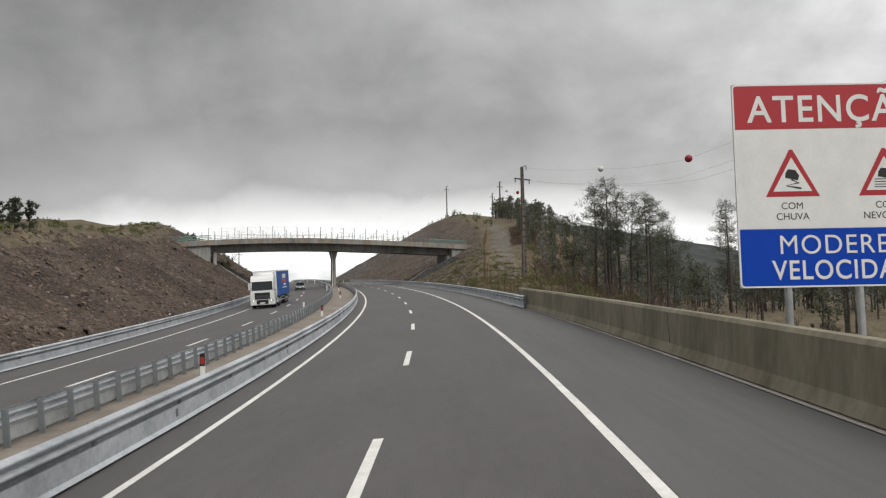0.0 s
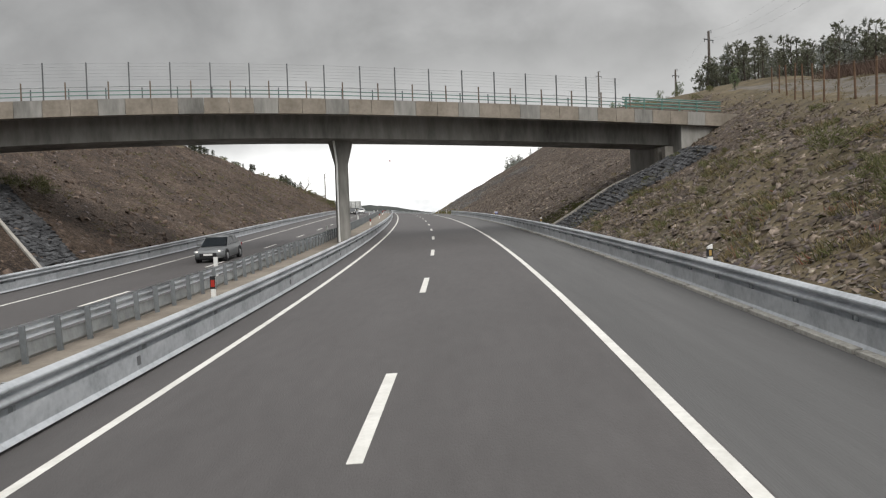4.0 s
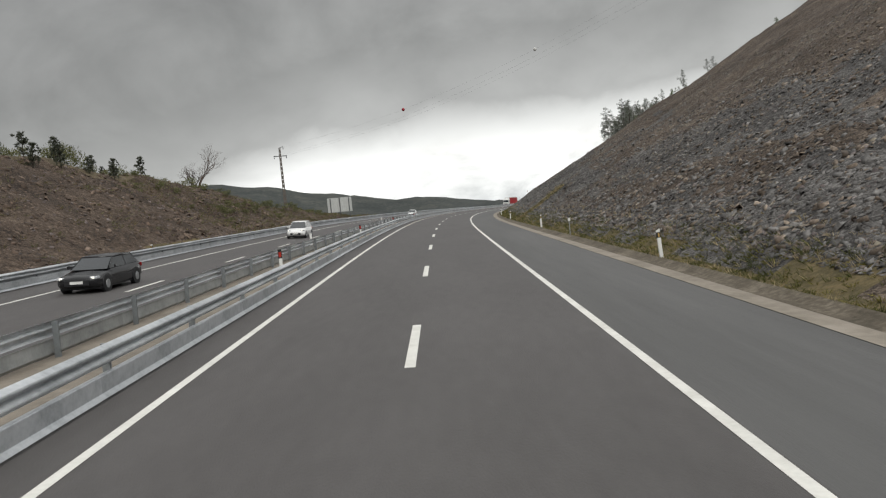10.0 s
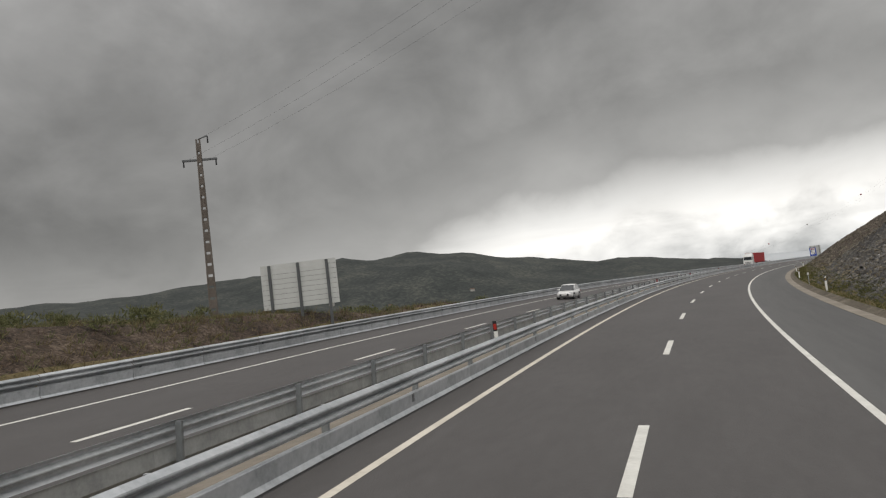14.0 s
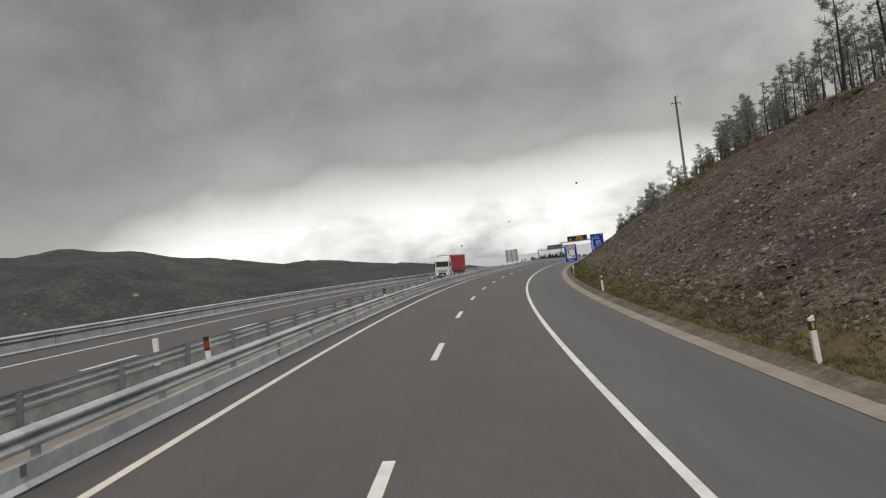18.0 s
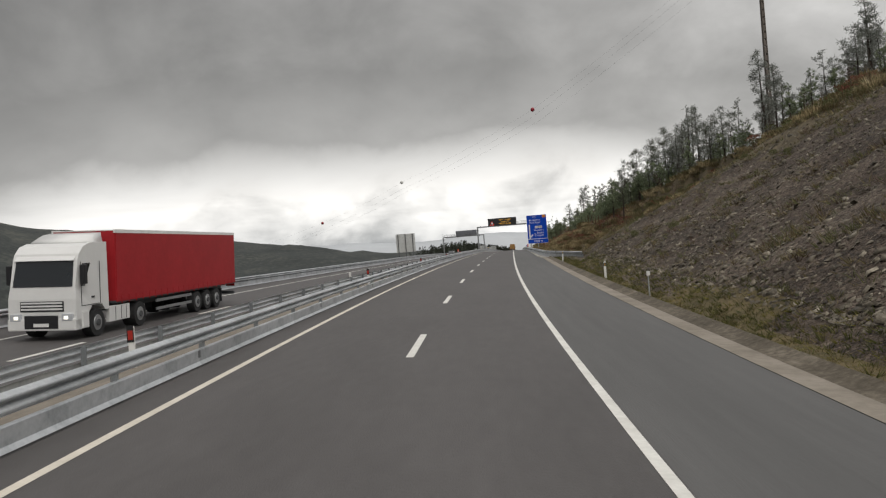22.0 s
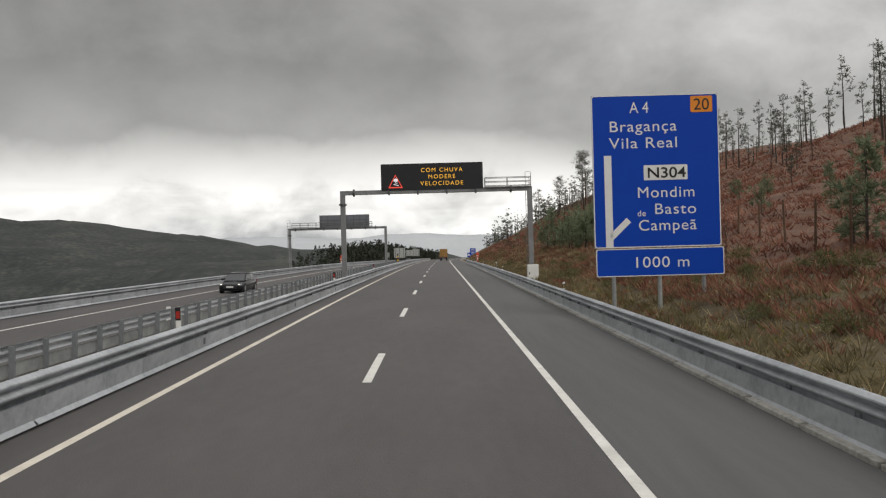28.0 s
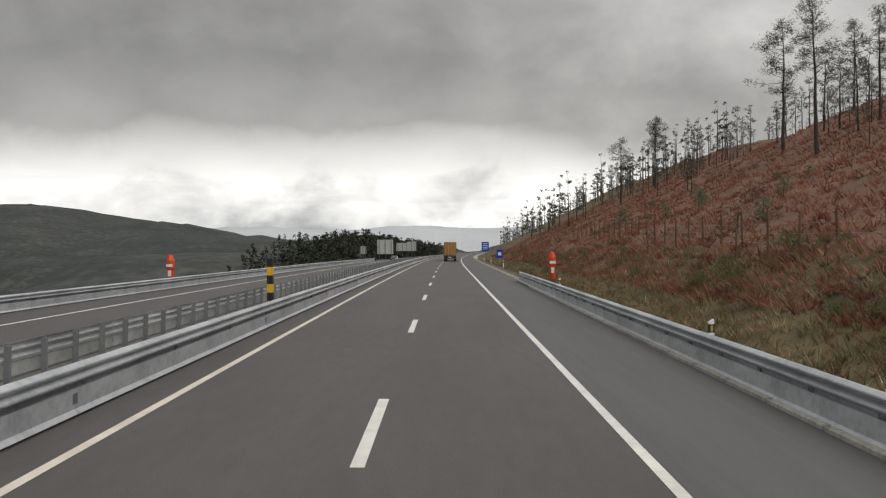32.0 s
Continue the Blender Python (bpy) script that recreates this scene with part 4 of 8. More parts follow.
outline_part("receiver_glyph", [(0.90, 1.84), (1.08, 1.84), (1.08, 2.02), (0.90, 2.02)], BLACK, sos, -0.02)
lettering("300 m", 0.26, WHITE, sos, 0.70, 1.42, centre=True)
sign_post(sos, 0.75, -0.9, 3.1, 0.035, 0.06)


def gantry(name, s, d0, d1, beam_z, panel, label, front=True, railing=None, ladder=None):
    """Portal over the road between posts at d0 and d1; panel: x0, x1, z0, z1."""
    m = road_pose(s, 0.0, 0.0, True)
    g = empty(name, m, label, "gantry")
    for d in (d0, d1):
        foot = road(s, d, lowered(s, d)).z - m.translation.z
        boxpart("post", (d - 0.19, d + 0.19, -0.19, 0.19, foot - 0.2, beam_z + 0.05), GANTRY_GREY, g, 0.03)
        boxpart("base_plate", (d - 0.36, d + 0.36, -0.36, 0.36, foot - 0.05, foot + 0.09), CONCRETE, g, 0.02)
    boxpart("beam", (d0 - 0.19, d1 + 0.19, -0.17, 0.17, beam_z, beam_z + 0.34), GANTRY_GREY, g, 0.03)
    for d in (d0 + 0.9, d1 - 1.5):
        bm = bmesh.new()
        tube(bm, (d - 0.07, 0, beam_z + 0.17), (d + 0.07, 0, beam_z + 0.17), 0.29, n=8)
        part("flange", bm, DARK_STEEL, g)
    bm = bmesh.new()
    tube(bm, (d0, 0, beam_z - 0.82), (d0, 0, beam_z - 0.68), 0.30, n=8)
    part("flange", bm, DARK_STEEL, g)
    x0, x1, z0, z1 = panel
    boxpart("display_case", (x0, x1, -0.22, 0.32, z0, z1), BLACK if front else PANEL_GREY, g, 0.02)
    for x in np.linspace(x0 + 0.6, x1 - 0.6, 4):
        boxpart("bracket", (x - 0.06, x + 0.06, -0.28, 0.26, beam_z - 0.08, z0 + 0.02), DARK_STEEL, g)
    if railing:
        a, b = railing
        for z, y in ((0.45, 0.55), (0.78, 0.55), (1.10, 0.55), (0.45, -0.30), (0.78, -0.30), (1.10, -0.30)):
            bm = bmesh.new()
            tube(bm, (a, y, beam_z + z), (b, y, beam_z + z), 0.025, n=6)
            part("rail", bm, GANTRY_GREY, g)
        for x in np.linspace(a, b, max(3, int(abs(b - a) / 1.1))):
            for y in (0.55, -0.30):
                bm = bmesh.new()
                tube(bm, (x, y, beam_z + 0.3), (x, y, beam_z + 1.12), 0.025, n=6)
                part("baluster", bm, GANTRY_GREY, g)
        boxpart("walkway", (min(a, b), max(a, b), -0.3, 0.58, beam_z + 0.30, beam_z + 0.35), GANTRY_GREY, g)
    if ladder is not None:
        for x in (ladder - 0.22, ladder + 0.22):
            bm = bmesh.new()
            tube(bm, (x, 0.45, 1.2), (x, 0.45, beam_z + 1.5), 0.025, n=6)
            part("ladder_rail", bm, GANTRY_GREY, g)
        for k in range(int((beam_z + 1.0) / 0.45)):
            bm = bmesh.new()
            tube(bm, (ladder - 0.22, 0.45, 1.4 + 0.45 * k), (ladder + 0.22, 0.45, 1.4 + 0.45 * k), 0.016, n=5)
            part("rung", bm, GANTRY_GREY, g)
    return g


vms = gantry("message_gantry", 764.0, -6.05, 8.85, 7.05, (-2.95, 5.15, 7.32, 9.42), "steel gantry with a lit amber message board over the carriageway", True, (5.3, 8.9), 8.8)
for k, line in enumerate(("COM CHUVA", "MODERE", "VELOCIDADE")):
    lettering(line, 0.46, LED_AMBER, vms, 1.88, 8.72 - 0.53 * k, y=-0.232, centre=True, name="lit_lettering", spacing=1.3)
tri_pts = [(-2.32, 7.55), (-1.28, 7.55), (-1.80, 8.52)]
stroke("lit_triangle", tri_pts + tri_pts[:2], 0.10, LED_RED, vms, -0.232)
outline_part("lit_car", [(-1.98, 8.05), (-1.66, 7.98), (-1.60, 8.16), (-1.74, 8.28), (-1.92, 8.22)], LED_WHITE, vms, -0.234)
stroke("lit_skid", [(-1.84, 7.98), (-1.66, 7.88), (-1.96, 7.80), (-1.56, 7.70)], 0.06, LED_WHITE, vms, -0.232)
back = gantry("message_gantry", 817.2, -21.2, -6.65, 6.1, (-16.6, -9.1, 6.45, 8.3), "grey steel gantry seen from behind its message board", False, (-20.8, -8.7), -21.4)
for x in np.linspace(-16.3, -9.5, 8):
    boxpart("back_rib", (x - 0.03, x + 0.03, -0.25, -0.22, 6.5, 8.25), DARK_STEEL, back)
for z in (6.9, 7.5):
    boxpart("back_rib", (-16.5, -9.3, -0.25, -0.22, z - 0.03, z + 0.03), DARK_STEEL, back)
cab = empty("control_cabinet", road_pose(762.5, 8.75, 0.05, True), "pale grey roadside control cabinet on a concrete plinth", "cabinet")
boxpart("plinth", (-0.55, 0.55, -0.45, 0.45, -0.3, 0.12), CONCRETE, cab, 0.02)
boxpart("case", (-0.42, 0.42, -0.32, 0.32, 0.12, 1.38), WHITE, cab, 0.03)
boxpart("door", (-0.37, 0.37, -0.335, -0.318, 0.2, 1.3), WHITE, cab, 0.006)
boxpart("lock", (-0.33, -0.26, -0.35, -0.335, 0.62, 0.8), BLACK, cab)


def sign_back(s, d0, d1, z0, z1, turn, label):
    m = road_pose(s, d0, 0, True) @ Matrix.Rotation(radians(turn), 4, "Z")
    b = empty("direction_sign", m, label, "road sign")
    w = d1 - d0
    n = int((z1 - z0) / 0.3)
    for k in range(n):
        a = z0 + (z1 - z0) * k / n
        boxpart("back_plank", (0, w, -0.02, 0.02, a + 0.008, z0 + (z1 - z0) * (k + 1) / n - 0.008), SIGN_GREY, b, 0.004)
    for x in (w * 0.12, w * 0.5, w * 0.88):
        foot = land_at(s, d0 + x) - m.translation.z
        boxpart("post", (x - 0.08, x + 0.08, -0.2, -0.03, foot - 0.3, z1 - 0.05), DARK_STEEL, b)
    return b


sign_back(388.6, -24.1, -19.45, 1.2, 3.95, 20, "pale back of a motorway sign on three dark posts")
sign_back(735.0, -25.2, -20.45, 0.9, 5.5, 4, "pale ribbed back of a tall motorway sign on posts")

# overpass
mb = road_pose(151.6, -6.3, 0.0, True) @ Matrix.Rotation(radians(-15.5), 4, "Z").inverted()
mb = Matrix.Translation((0, 0, road(151.6, 0).z - road(151.6, -6.3).z)) @ mb
bridge = empty("overpass_bridge", mb, "weathered concrete overpass with railings on a single median pier", "bridge")


def deck_z(x):
    return 8.5 - 0.00044 * x * x - 0.008 * x - (0.0012 * x * x if x < 0 else 0.0)


def deck_run(name, x0, x1, y0, y1, low, high, mat, step=2.0, label=""):
    bm = bmesh.new()
    rows_ = []
    for x in np.arange(x0, x1 + 0.01, (x1 - x0) / max(1, round((x1 - x0) / step))):
        z = deck_z(x)
        rows_.append([bm.verts.new((x, y, z + q)) for y, q in ((y0, low), (y1, low), (y1, high), (y0, high))])
    for a, b in zip(rows_, rows_[1:]):
        for k in range(4):
            bm.faces.new((a[k], a[(k + 1) % 4], b[(k + 1) % 4], b[k]))
    bm.faces.new(rows_[0][::-1])
    bm.faces.new(rows_[-1])
    bmesh.ops.recalc_face_normals(bm, faces=bm.faces)
    return part(name, bm, mat, bridge, label)


deck_run("girder", -24.9, 26.0, -2.0, 1.1, -1.55, 0.05, STAINED, label="grey stained concrete box girder")
deck_run("deck", -34.5, 29.0, -3.9, 3.9, 0.0, 0.3, CONCRETE)
for y0, y1 in ((-4.15, -3.9), (3.9, 4.15)):
    for k, x in enumerate(np.arange(-34.5, 28.6, 1.5)):
        deck_run("fascia_panel", x + 0.012, x + 1.488, y0, y1, -0.26, 0.72, STAINED if k % 3 == 1 else CONCRETE_WARM, 1.5)
for y in (-3.85, 3.85):
    for z in (1.0, 1.25, 1.5):
        bm = bmesh.new()
        run(bm, [(x, y, deck_z(x) + z) for x in np.arange(-30.0, 27.1, 3.0)], 0.03)
        part("rail", bm, GREEN_RAIL if z < 1.5 else GALV_DULL, bridge)
    for x in np.arange(-25.0, 20.0, 2.35):
        boxpart("screen_post", (x - 0.035, x + 0.035, y - 0.035, y + 0.035, deck_z(x) + 0.3, deck_z(x) + 2.95), DARK_STEEL, bridge)
        boxpart("rail_post", (x + 1.14, x + 1.21, y - 0.04, y + 0.04, deck_z(x) + 0.3, deck_z(x) + 1.85), RUST, bridge)
    for x in list(np.arange(-34, -25, 1.5)) + list(np.arange(20.5, 28, 1.5)):
        boxpart("rail_post", (x - 0.04, x + 0.04, y - 0.04, y + 0.04, deck_z(x) + 0.3, deck_z(x) + 1.6), GREEN_RAIL, bridge)
    for z in (0.95, 1.2, 1.45, 1.6):
        for x0, x1 in ((-34.2, -24.5), (20.2, 28.6)):
            bm = bmesh.new()
            run(bm, [(x, y, deck_z(x) + z) for x in np.linspace(x0, x1, 5)], 0.045)
            part("rail", bm, GREEN_RAIL, bridge)
    for z in np.arange(1.9, 2.95, 0.2):
        bm = bmesh.new()
        run(bm, [(x, y, deck_z(x) + z) for x in np.arange(-25.0, 20.1, 5.0)], 0.007, 4)
        part("screen_wire", bm, GALV_DULL, bridge)
bm = bmesh.new()
lvl = [(-0.8, 0.46, 0.44), (5.35, 0.44, 0.42), (7.1, 0.85, 0.62)]
rings_ = []
for z, hx, hy in lvl:
    c = 0.16
    pts = [(-hx + c, -hy), (hx - c, -hy), (hx, -hy + c), (hx, hy - c), (hx - c, hy), (-hx + c, hy), (-hx, hy - c), (-hx, -hy + c)]
    rings_.append([bm.verts.new((x, y, z)) for x, y in pts])
for a, b in zip(rings_, rings_[1:]):
    for k in range(8):
        bm.faces.new((a[k], a[(k + 1) % 8], b[(k + 1) % 8], b[k]))
bm.faces.new(rings_[-1])
part("pier", bm, STAINED, bridge, "octagonal concrete pier with a flared head")
bm = bmesh.new()
run(bm, [(-0.4, -0.53, -0.1), (-0.4, -0.53, 5.4), (-0.6, -0.72, 7.05)], 0.075, 8)
part("downpipe", bm, WHITE, bridge, "pale plastic downpipe")
for x0, x1 in ((-34.8, -24.6), (25.2, 29.2)):
    bm = bmesh.new()
    box(bm, x0, x1, -3.7, 3.7, 1.5, deck_z((x0 + x1) / 2) - 0.0, 0.03)
    part("abutment", bm, STAINED, bridge)
for y in (-2.6, -1.6):
    boxpart("abutment_column", (-23.9, -23.3, y, y + 0.5, 2.0, deck_z(-23.6) - 1.5), CONCRETE, bridge, 0.03)
    boxpart("abutment_column", (24.5, 25.2, y, y + 0.5, 3.0, deck_z(25) - 1.7), CONCRETE, bridge, 0.03)

# ---- poles, cables, markers ----
POLE = material("pole_concrete", [(0.085, 0.072, 0.062), (0.15, 0.13, 0.115)], 0.6, 0.9, bump=0.3)


def pole(s, d, top, label, lean=0.0, base=None):
    z0 = land_at(s, d) - 0.4 if base is None else base
    zt = float(np.interp(s, S_GRID, ROAD_Z)) + top
    p = road(s, d)
    ob = empty("power_pole", Matrix.Translation((p.x, p.y, z0)) @ Matrix.Rotation(-heading(s) + 0.5, 4, "Z") @ Matrix.Rotation(radians(lean), 4, "Y"), label, "power pole")
    h = zt - z0
    for x in (-1, 1):
        bm = bmesh.new()
        vs = []
        for z, w in ((0, 0.30), (h, 0.12)):
            vs += [bm.verts.new((x * w - 0.05, -0.13, z)), bm.verts.new((x * w + 0.05, -0.13, z)), bm.verts.new((x * w + 0.05, 0.13, z)), bm.verts.new((x * w - 0.05, 0.13, z))]
        for k in range(4):
            bm.faces.new((vs[k], vs[(k + 1) % 4], vs[4 + (k + 1) % 4], vs[4 + k]))
        bm.faces.new(vs[4:])
        part("flange", bm, POLE, ob)
    n = int(h / 0.9)
    for k in range(n):
        z = 0.5 + k * (h - 0.6) / n
        w = 0.30 + (0.12 - 0.30) * z / h
        boxpart("web", (-w, w, -0.09, 0.09, z, z + 0.68), POLE, ob)
    boxpart("crossarm", (-1.35, 1.35, -0.08, 0.08, h - 1.75, h - 1.58), DARK_STEEL, ob, 0.02)
    bm = bmesh.new()
    tube(bm, (0, 0, h), (0.75, 0, h + 0.25), 0.05, n=6)
    part("top_bracket", bm, DARK_STEEL, ob)
    for x, z in ((-1.25, h - 2.0), (1.25, h - 2.0), (0.75, h - 0.15)):
        bm = bmesh.new()
        tube(bm, (x, 0, z - 0.18), (x, 0, z + 0.36), 0.07, 0.05, n=7)
        part("insulator", bm, BLACK, ob)
    return Vector((p.x, p.y, zt))


def place(s, d, z):
    p = road(s, d)
    return Vector((p.x, p.y, float(np.interp(s, S_GRID, ROAD_Z)) + z))


p_a = pole(95.6, 17.5, 16.6, "tall concrete power pole with a crossarm above the guardrail")
p_b = pole(238.8, 57.4, 33.6, "distant concrete power pole on the wooded knoll")
p_b2 = pole(300.0, 75.0, 37.2, "distant concrete power pole on the hill crest")
p_c = pole(397.7, -35.1, 17.3, "concrete power pole with a crossarm above the heath")
p_d = pole(362.6, 69.1, 48.0, "concrete power pole on the crest of the cutting")
p_e = pole(642.9, 35.1, 37.0, "concrete power pole among pines on the bank")

BALL_RED, BALL_WHITE = plain("ball_red", (0.30, 0.02, 0.035), 0.5), plain("ball_white", (0.62, 0.62, 0.60), 0.5)


def cable(points, balls, label):
    pts = []
    for b, c in zip(points, points[1:]):
        for k in range(8):
            t = k / 8
            pts.append(b.lerp(c, t) - Vector((0, 0, 0.05 * (c - b).length * t * (1 - t))))
    pts.append(points[-1])
    c0 = empty("power_line", Matrix.Translation(points[0]), label, "power line")
    for off in (Vector((0, 0, 0)), Vector((0.9, 0.5, -1.6)), Vector((-0.9, -0.5, -1.6))):
        bm = bmesh.new()
        run(bm, [q - points[0] + off for q in pts], 0.005, 4)
        part("cable", bm, BLACK, c0)
    for p, mat_ in balls:
        bm = bmesh.new()
        bmesh.ops.create_uvsphere(bm, u_segments=16, v_segments=10, radius=0.30, matrix=Matrix.Translation(p - points[0]))
        for f in bm.faces:
            f.smooth = True
        part("marker_ball", bm, mat_, c0)


b1, b2 = place(389.0, -7.8, 20.9), place(383.0, 17.4, 28.0)
cable([p_c, b1, b2, p_d], [(b1, BALL_RED), (b2, BALL_WHITE)], "power line with red and white marker balls over the motorway")
b1, b2, b3 = place(659.8, 8.0, 20.8), place(682.0, -15.0, 14.0), place(702.0, -35.0, 8.9)
cable([p_e, b1, b2, b3, place(760, -95, 2.0), place(800, -140, 8.0)], [(b1, BALL_RED), (b2, BALL_WHITE), (b3, BALL_RED)], "power line with marker balls sagging towards the valley")
b1, b2, b3, b4 = place(124.5, 24.6, 16.4), place(150.3, 30.1, 19.7), place(74.5, 20.9, 13.3), place(55.8, 22.0, 11.4)
cable([place(-30, 32, 16), b4, b3, p_a, b1, b2, p_b, p_b2], [(b1, BALL_RED), (b2, BALL_WHITE), (b3, BALL_WHITE), (b4, BALL_RED)], "power line with marker balls above the pines")

REFLEX = plain("reflector", (0.45, 0.30, 0.10), 0.3)
REFLEX_RED = plain("red_reflector", (0.40, 0.03, 0.02), 0.3)


def delineator(s, d, h=0.0, lean=0.0, label="white roadside marker post with a black band"):
    ob = empty("marker_post", road_pose(s, d, h, True) @ Matrix.Rotation(radians(lean), 4, "Y"), label, "marker post", "marker posts")
    bm = bmesh.new()
    vs = [bm.verts.new(v) for v in ((-0.06, -0.05, -0.3), (0.06, -0.05, -0.3), (0.06, 0.05, -0.3), (-0.06, 0.05, -0.3), (-0.06, -0.05, 0.95), (0.06, -0.05, 1.02), (0.06, 0.05, 1.02), (-0.06, 0.05, 0.95))]
    for q in ((0, 1, 5, 4), (1, 2, 6, 5), (2, 3, 7, 6), (3, 0, 4, 7), (4, 5, 6, 7)):
        bm.faces.new([vs[i] for i in q])
    part("body", bm, WHITE, ob)
    boxpart("black_band", (-0.063, 0.063, -0.053, 0.053, 0.70, 0.90), BLACK, ob)
    boxpart("reflector", (-0.03, 0.03, -0.06, -0.052, 0.73, 0.87), REFLEX, ob)
    return ob


for k, s in enumerate((275.7, 308, 340.7, 373, 407, 440, 467.1, 500, 537.5, 564, 596, 628.4)):
    delineator(s, 8.55, 0.12, (k % 3 - 1) * 3.0)
for s in (905, 935, 965):
    delineator(s, 8.5, 0.1)
for s in (88, 118, 150, 182, 214, 238, 690, 740.5, 775, 806, 826.5, 850):
    delineator(s, 7.45, 0.05, 0, "white and black marker behind the guardrail")
for s in (30, 62, 120, 200, 232, 262, 300):
    delineator(s, -19.4, lowered(s, -19), 2.0)
for s in (24, 56, 89.4, 122, 153.0, 184, 216.5, 250.6, 282, 314, 347.0, 378, 440.5, 471.8, 504, 536, 569, 601.9, 633, 665, 696, 727.8, 761.6, 795):
    ob = empty("median_marker", road_pose(s, -6.55, 0.03, True), "small white and red median marker post", "marker post", "median markers")
    boxpart("body", (-0.07, 0.07, -0.04, 0.04, -0.2, 0.78), WHITE, ob, 0.01)
    boxpart("red_plate", (-0.06, 0.06, -0.055, -0.041, 0.46, 0.68), REFLEX_RED, ob, 0.01)
    boxpart("black_edge", (-0.085, 0.085, -0.048, -0.0405, 0.40, 0.80), BLACK, ob)
for s in (-8, 60, 128, 158, 190, 222.7, 256.4, 300, 349.3, 472.4, 540, 604.5, 668, 731.9, 790):
    ob = empty("marker_post", road_pose(s, -8.35, lowered(s, -8.3), True), "white marker post beyond the median guardrail", "marker post", "marker posts")
    boxpart("body", (-0.075, 0.075, -0.05, 0.05, -0.2, 1.12), WHITE, ob, 0.015)
for s in (293.9, 420, 532, 583.0, 796.2):
    ob = empty("kilometre_post", road_pose(s, 8.45, 0.1, True), "thin grey post with a small white plate", "marker post")
    bm = bmesh.new()
    tube(bm, (0, 0, -0.3), (0, 0, 1.05), 0.028, n=8)
    part("post", bm, GALV_DULL, ob)
    boxpart("plate", (-0.07, 0.07, -0.045, -0.03, 0.86, 1.04), WHITE, ob)
ob = empty("kilometre_sign", road_pose(198.0, 9.6, -0.18, True), "small blue and white kilometre plate on a post", "marker post")
sign_post(ob, 0.0, -0.3, 1.0, 0.03, 0.03)
boxpart("plate", (-0.20, 0.20, -0.02, 0.0, 0.80, 1.05), SIGN_BLUE, ob)
boxpart("number_bar", (-0.17, 0.17, -0.026, -0.02, 0.935, 1.02), WHITE, ob)
boxpart("number_bar", (-0.10, 0.12, -0.026, -0.02, 0.845, 0.90), WHITE, ob)


def sos_column(s, d, h, label):
    ob = empty("emergency_telephone", road_pose(s, d, h, True), label, "emergency telephone", "emergency telephones")
    bm = bmesh.new()
    prof = [(0.24, -0.3), (0.24, 1.25), (0.30, 1.32), (0.30, 1.95), (0.16, 2.35), (0.10, 2.4)]
    rows_ = []
    for r, z in prof:
        rows_.append([bm.verts.new((r * math.cos(a), r * math.sin(a), z)) for a in [2 * math.pi * k / 14 for k in range(14)]])
    for a, b in zip(rows_, rows_[1:]):
        for k in range(14):
            bm.faces.new((a[k], a[(k + 1) % 14], b[(k + 1) % 14], b[k]))
    bm.faces.new(rows_[-1])
    part("column", bm, ORANGE, ob, "orange plastic column")
    boxpart("call_panel", (-0.11, 0.11, -0.33, -0.22, 0.75, 1.2), WHITE, ob, 0.01)
    boxpart("white_band", (-0.22, 0.22, -0.34, -0.2, 1.48, 1.68), WHITE, ob, 0.01)
    return ob


sos_column(866.5, 9.4, 0.05, "orange emergency telephone column on the grassy verge")
sos_column(866.0, -20.2, lowered(866, -19), "orange emergency telephone column behind the far guardrail")
ob = empty("striped_post", road_pose(840.0, -6.3, 0.0, True), "yellow and black striped post in the median", "marker post")
for k in range(6):
    boxpart("band", (-0.12, 0.12, -0.12, 0.12, -0.1 + 0.36 * k, -0.1 + 0.36 * (k + 1)), BLACK if k % 2 else YELLOW, ob, 0.01)
# far signs
ob = empty("direction_sign", road_pose(1180.0, 8.4, 0, True), "small distant blue motorway sign", "road sign")
plate("panel", 0, 3.6, 1.6, 6.2, SIGN_BLUE, ob)
for k in range(4):
    plate("text_bar", 0.6, 3.0, 5.2 - 0.9 * k, 5.5 - 0.9 * k, WHITE, ob, -0.02, -0.004)
for x in (0.6, 3.0):
    sign_post(ob, x, -0.5, 5.0)
ob = empty("parking_sign", road_pose(925.0, 8.9, 0, True), "small blue roadside sign on one post", "road sign")
plate("panel", 0, 0.9, 1.2, 2.5, SIGN_BLUE, ob)
plate("text_bar", 0.2, 0.7, 1.6, 2.1, WHITE, ob, -0.02, -0.004)
sign_post(ob, 0.45, -0.4, 2.3, 0.04)
for s, d, w, z0, z1 in ((1040, -23, 5, 1, 5.5), (1085, -22, 4.5, 2, 5), (1000, -22.5, 1.6, 1.2, 3.2), (1130, -23, 4, 2, 6)):
    sign_back(s, d, d + w, z0, z1, 0, "distant pale back of a road sign")

# post-and-wire fences
WOOD_POST = material("fence_wood", [(0.085, 0.052, 0.034), (0.17, 0.108, 0.070)], 2.0, 0.9)


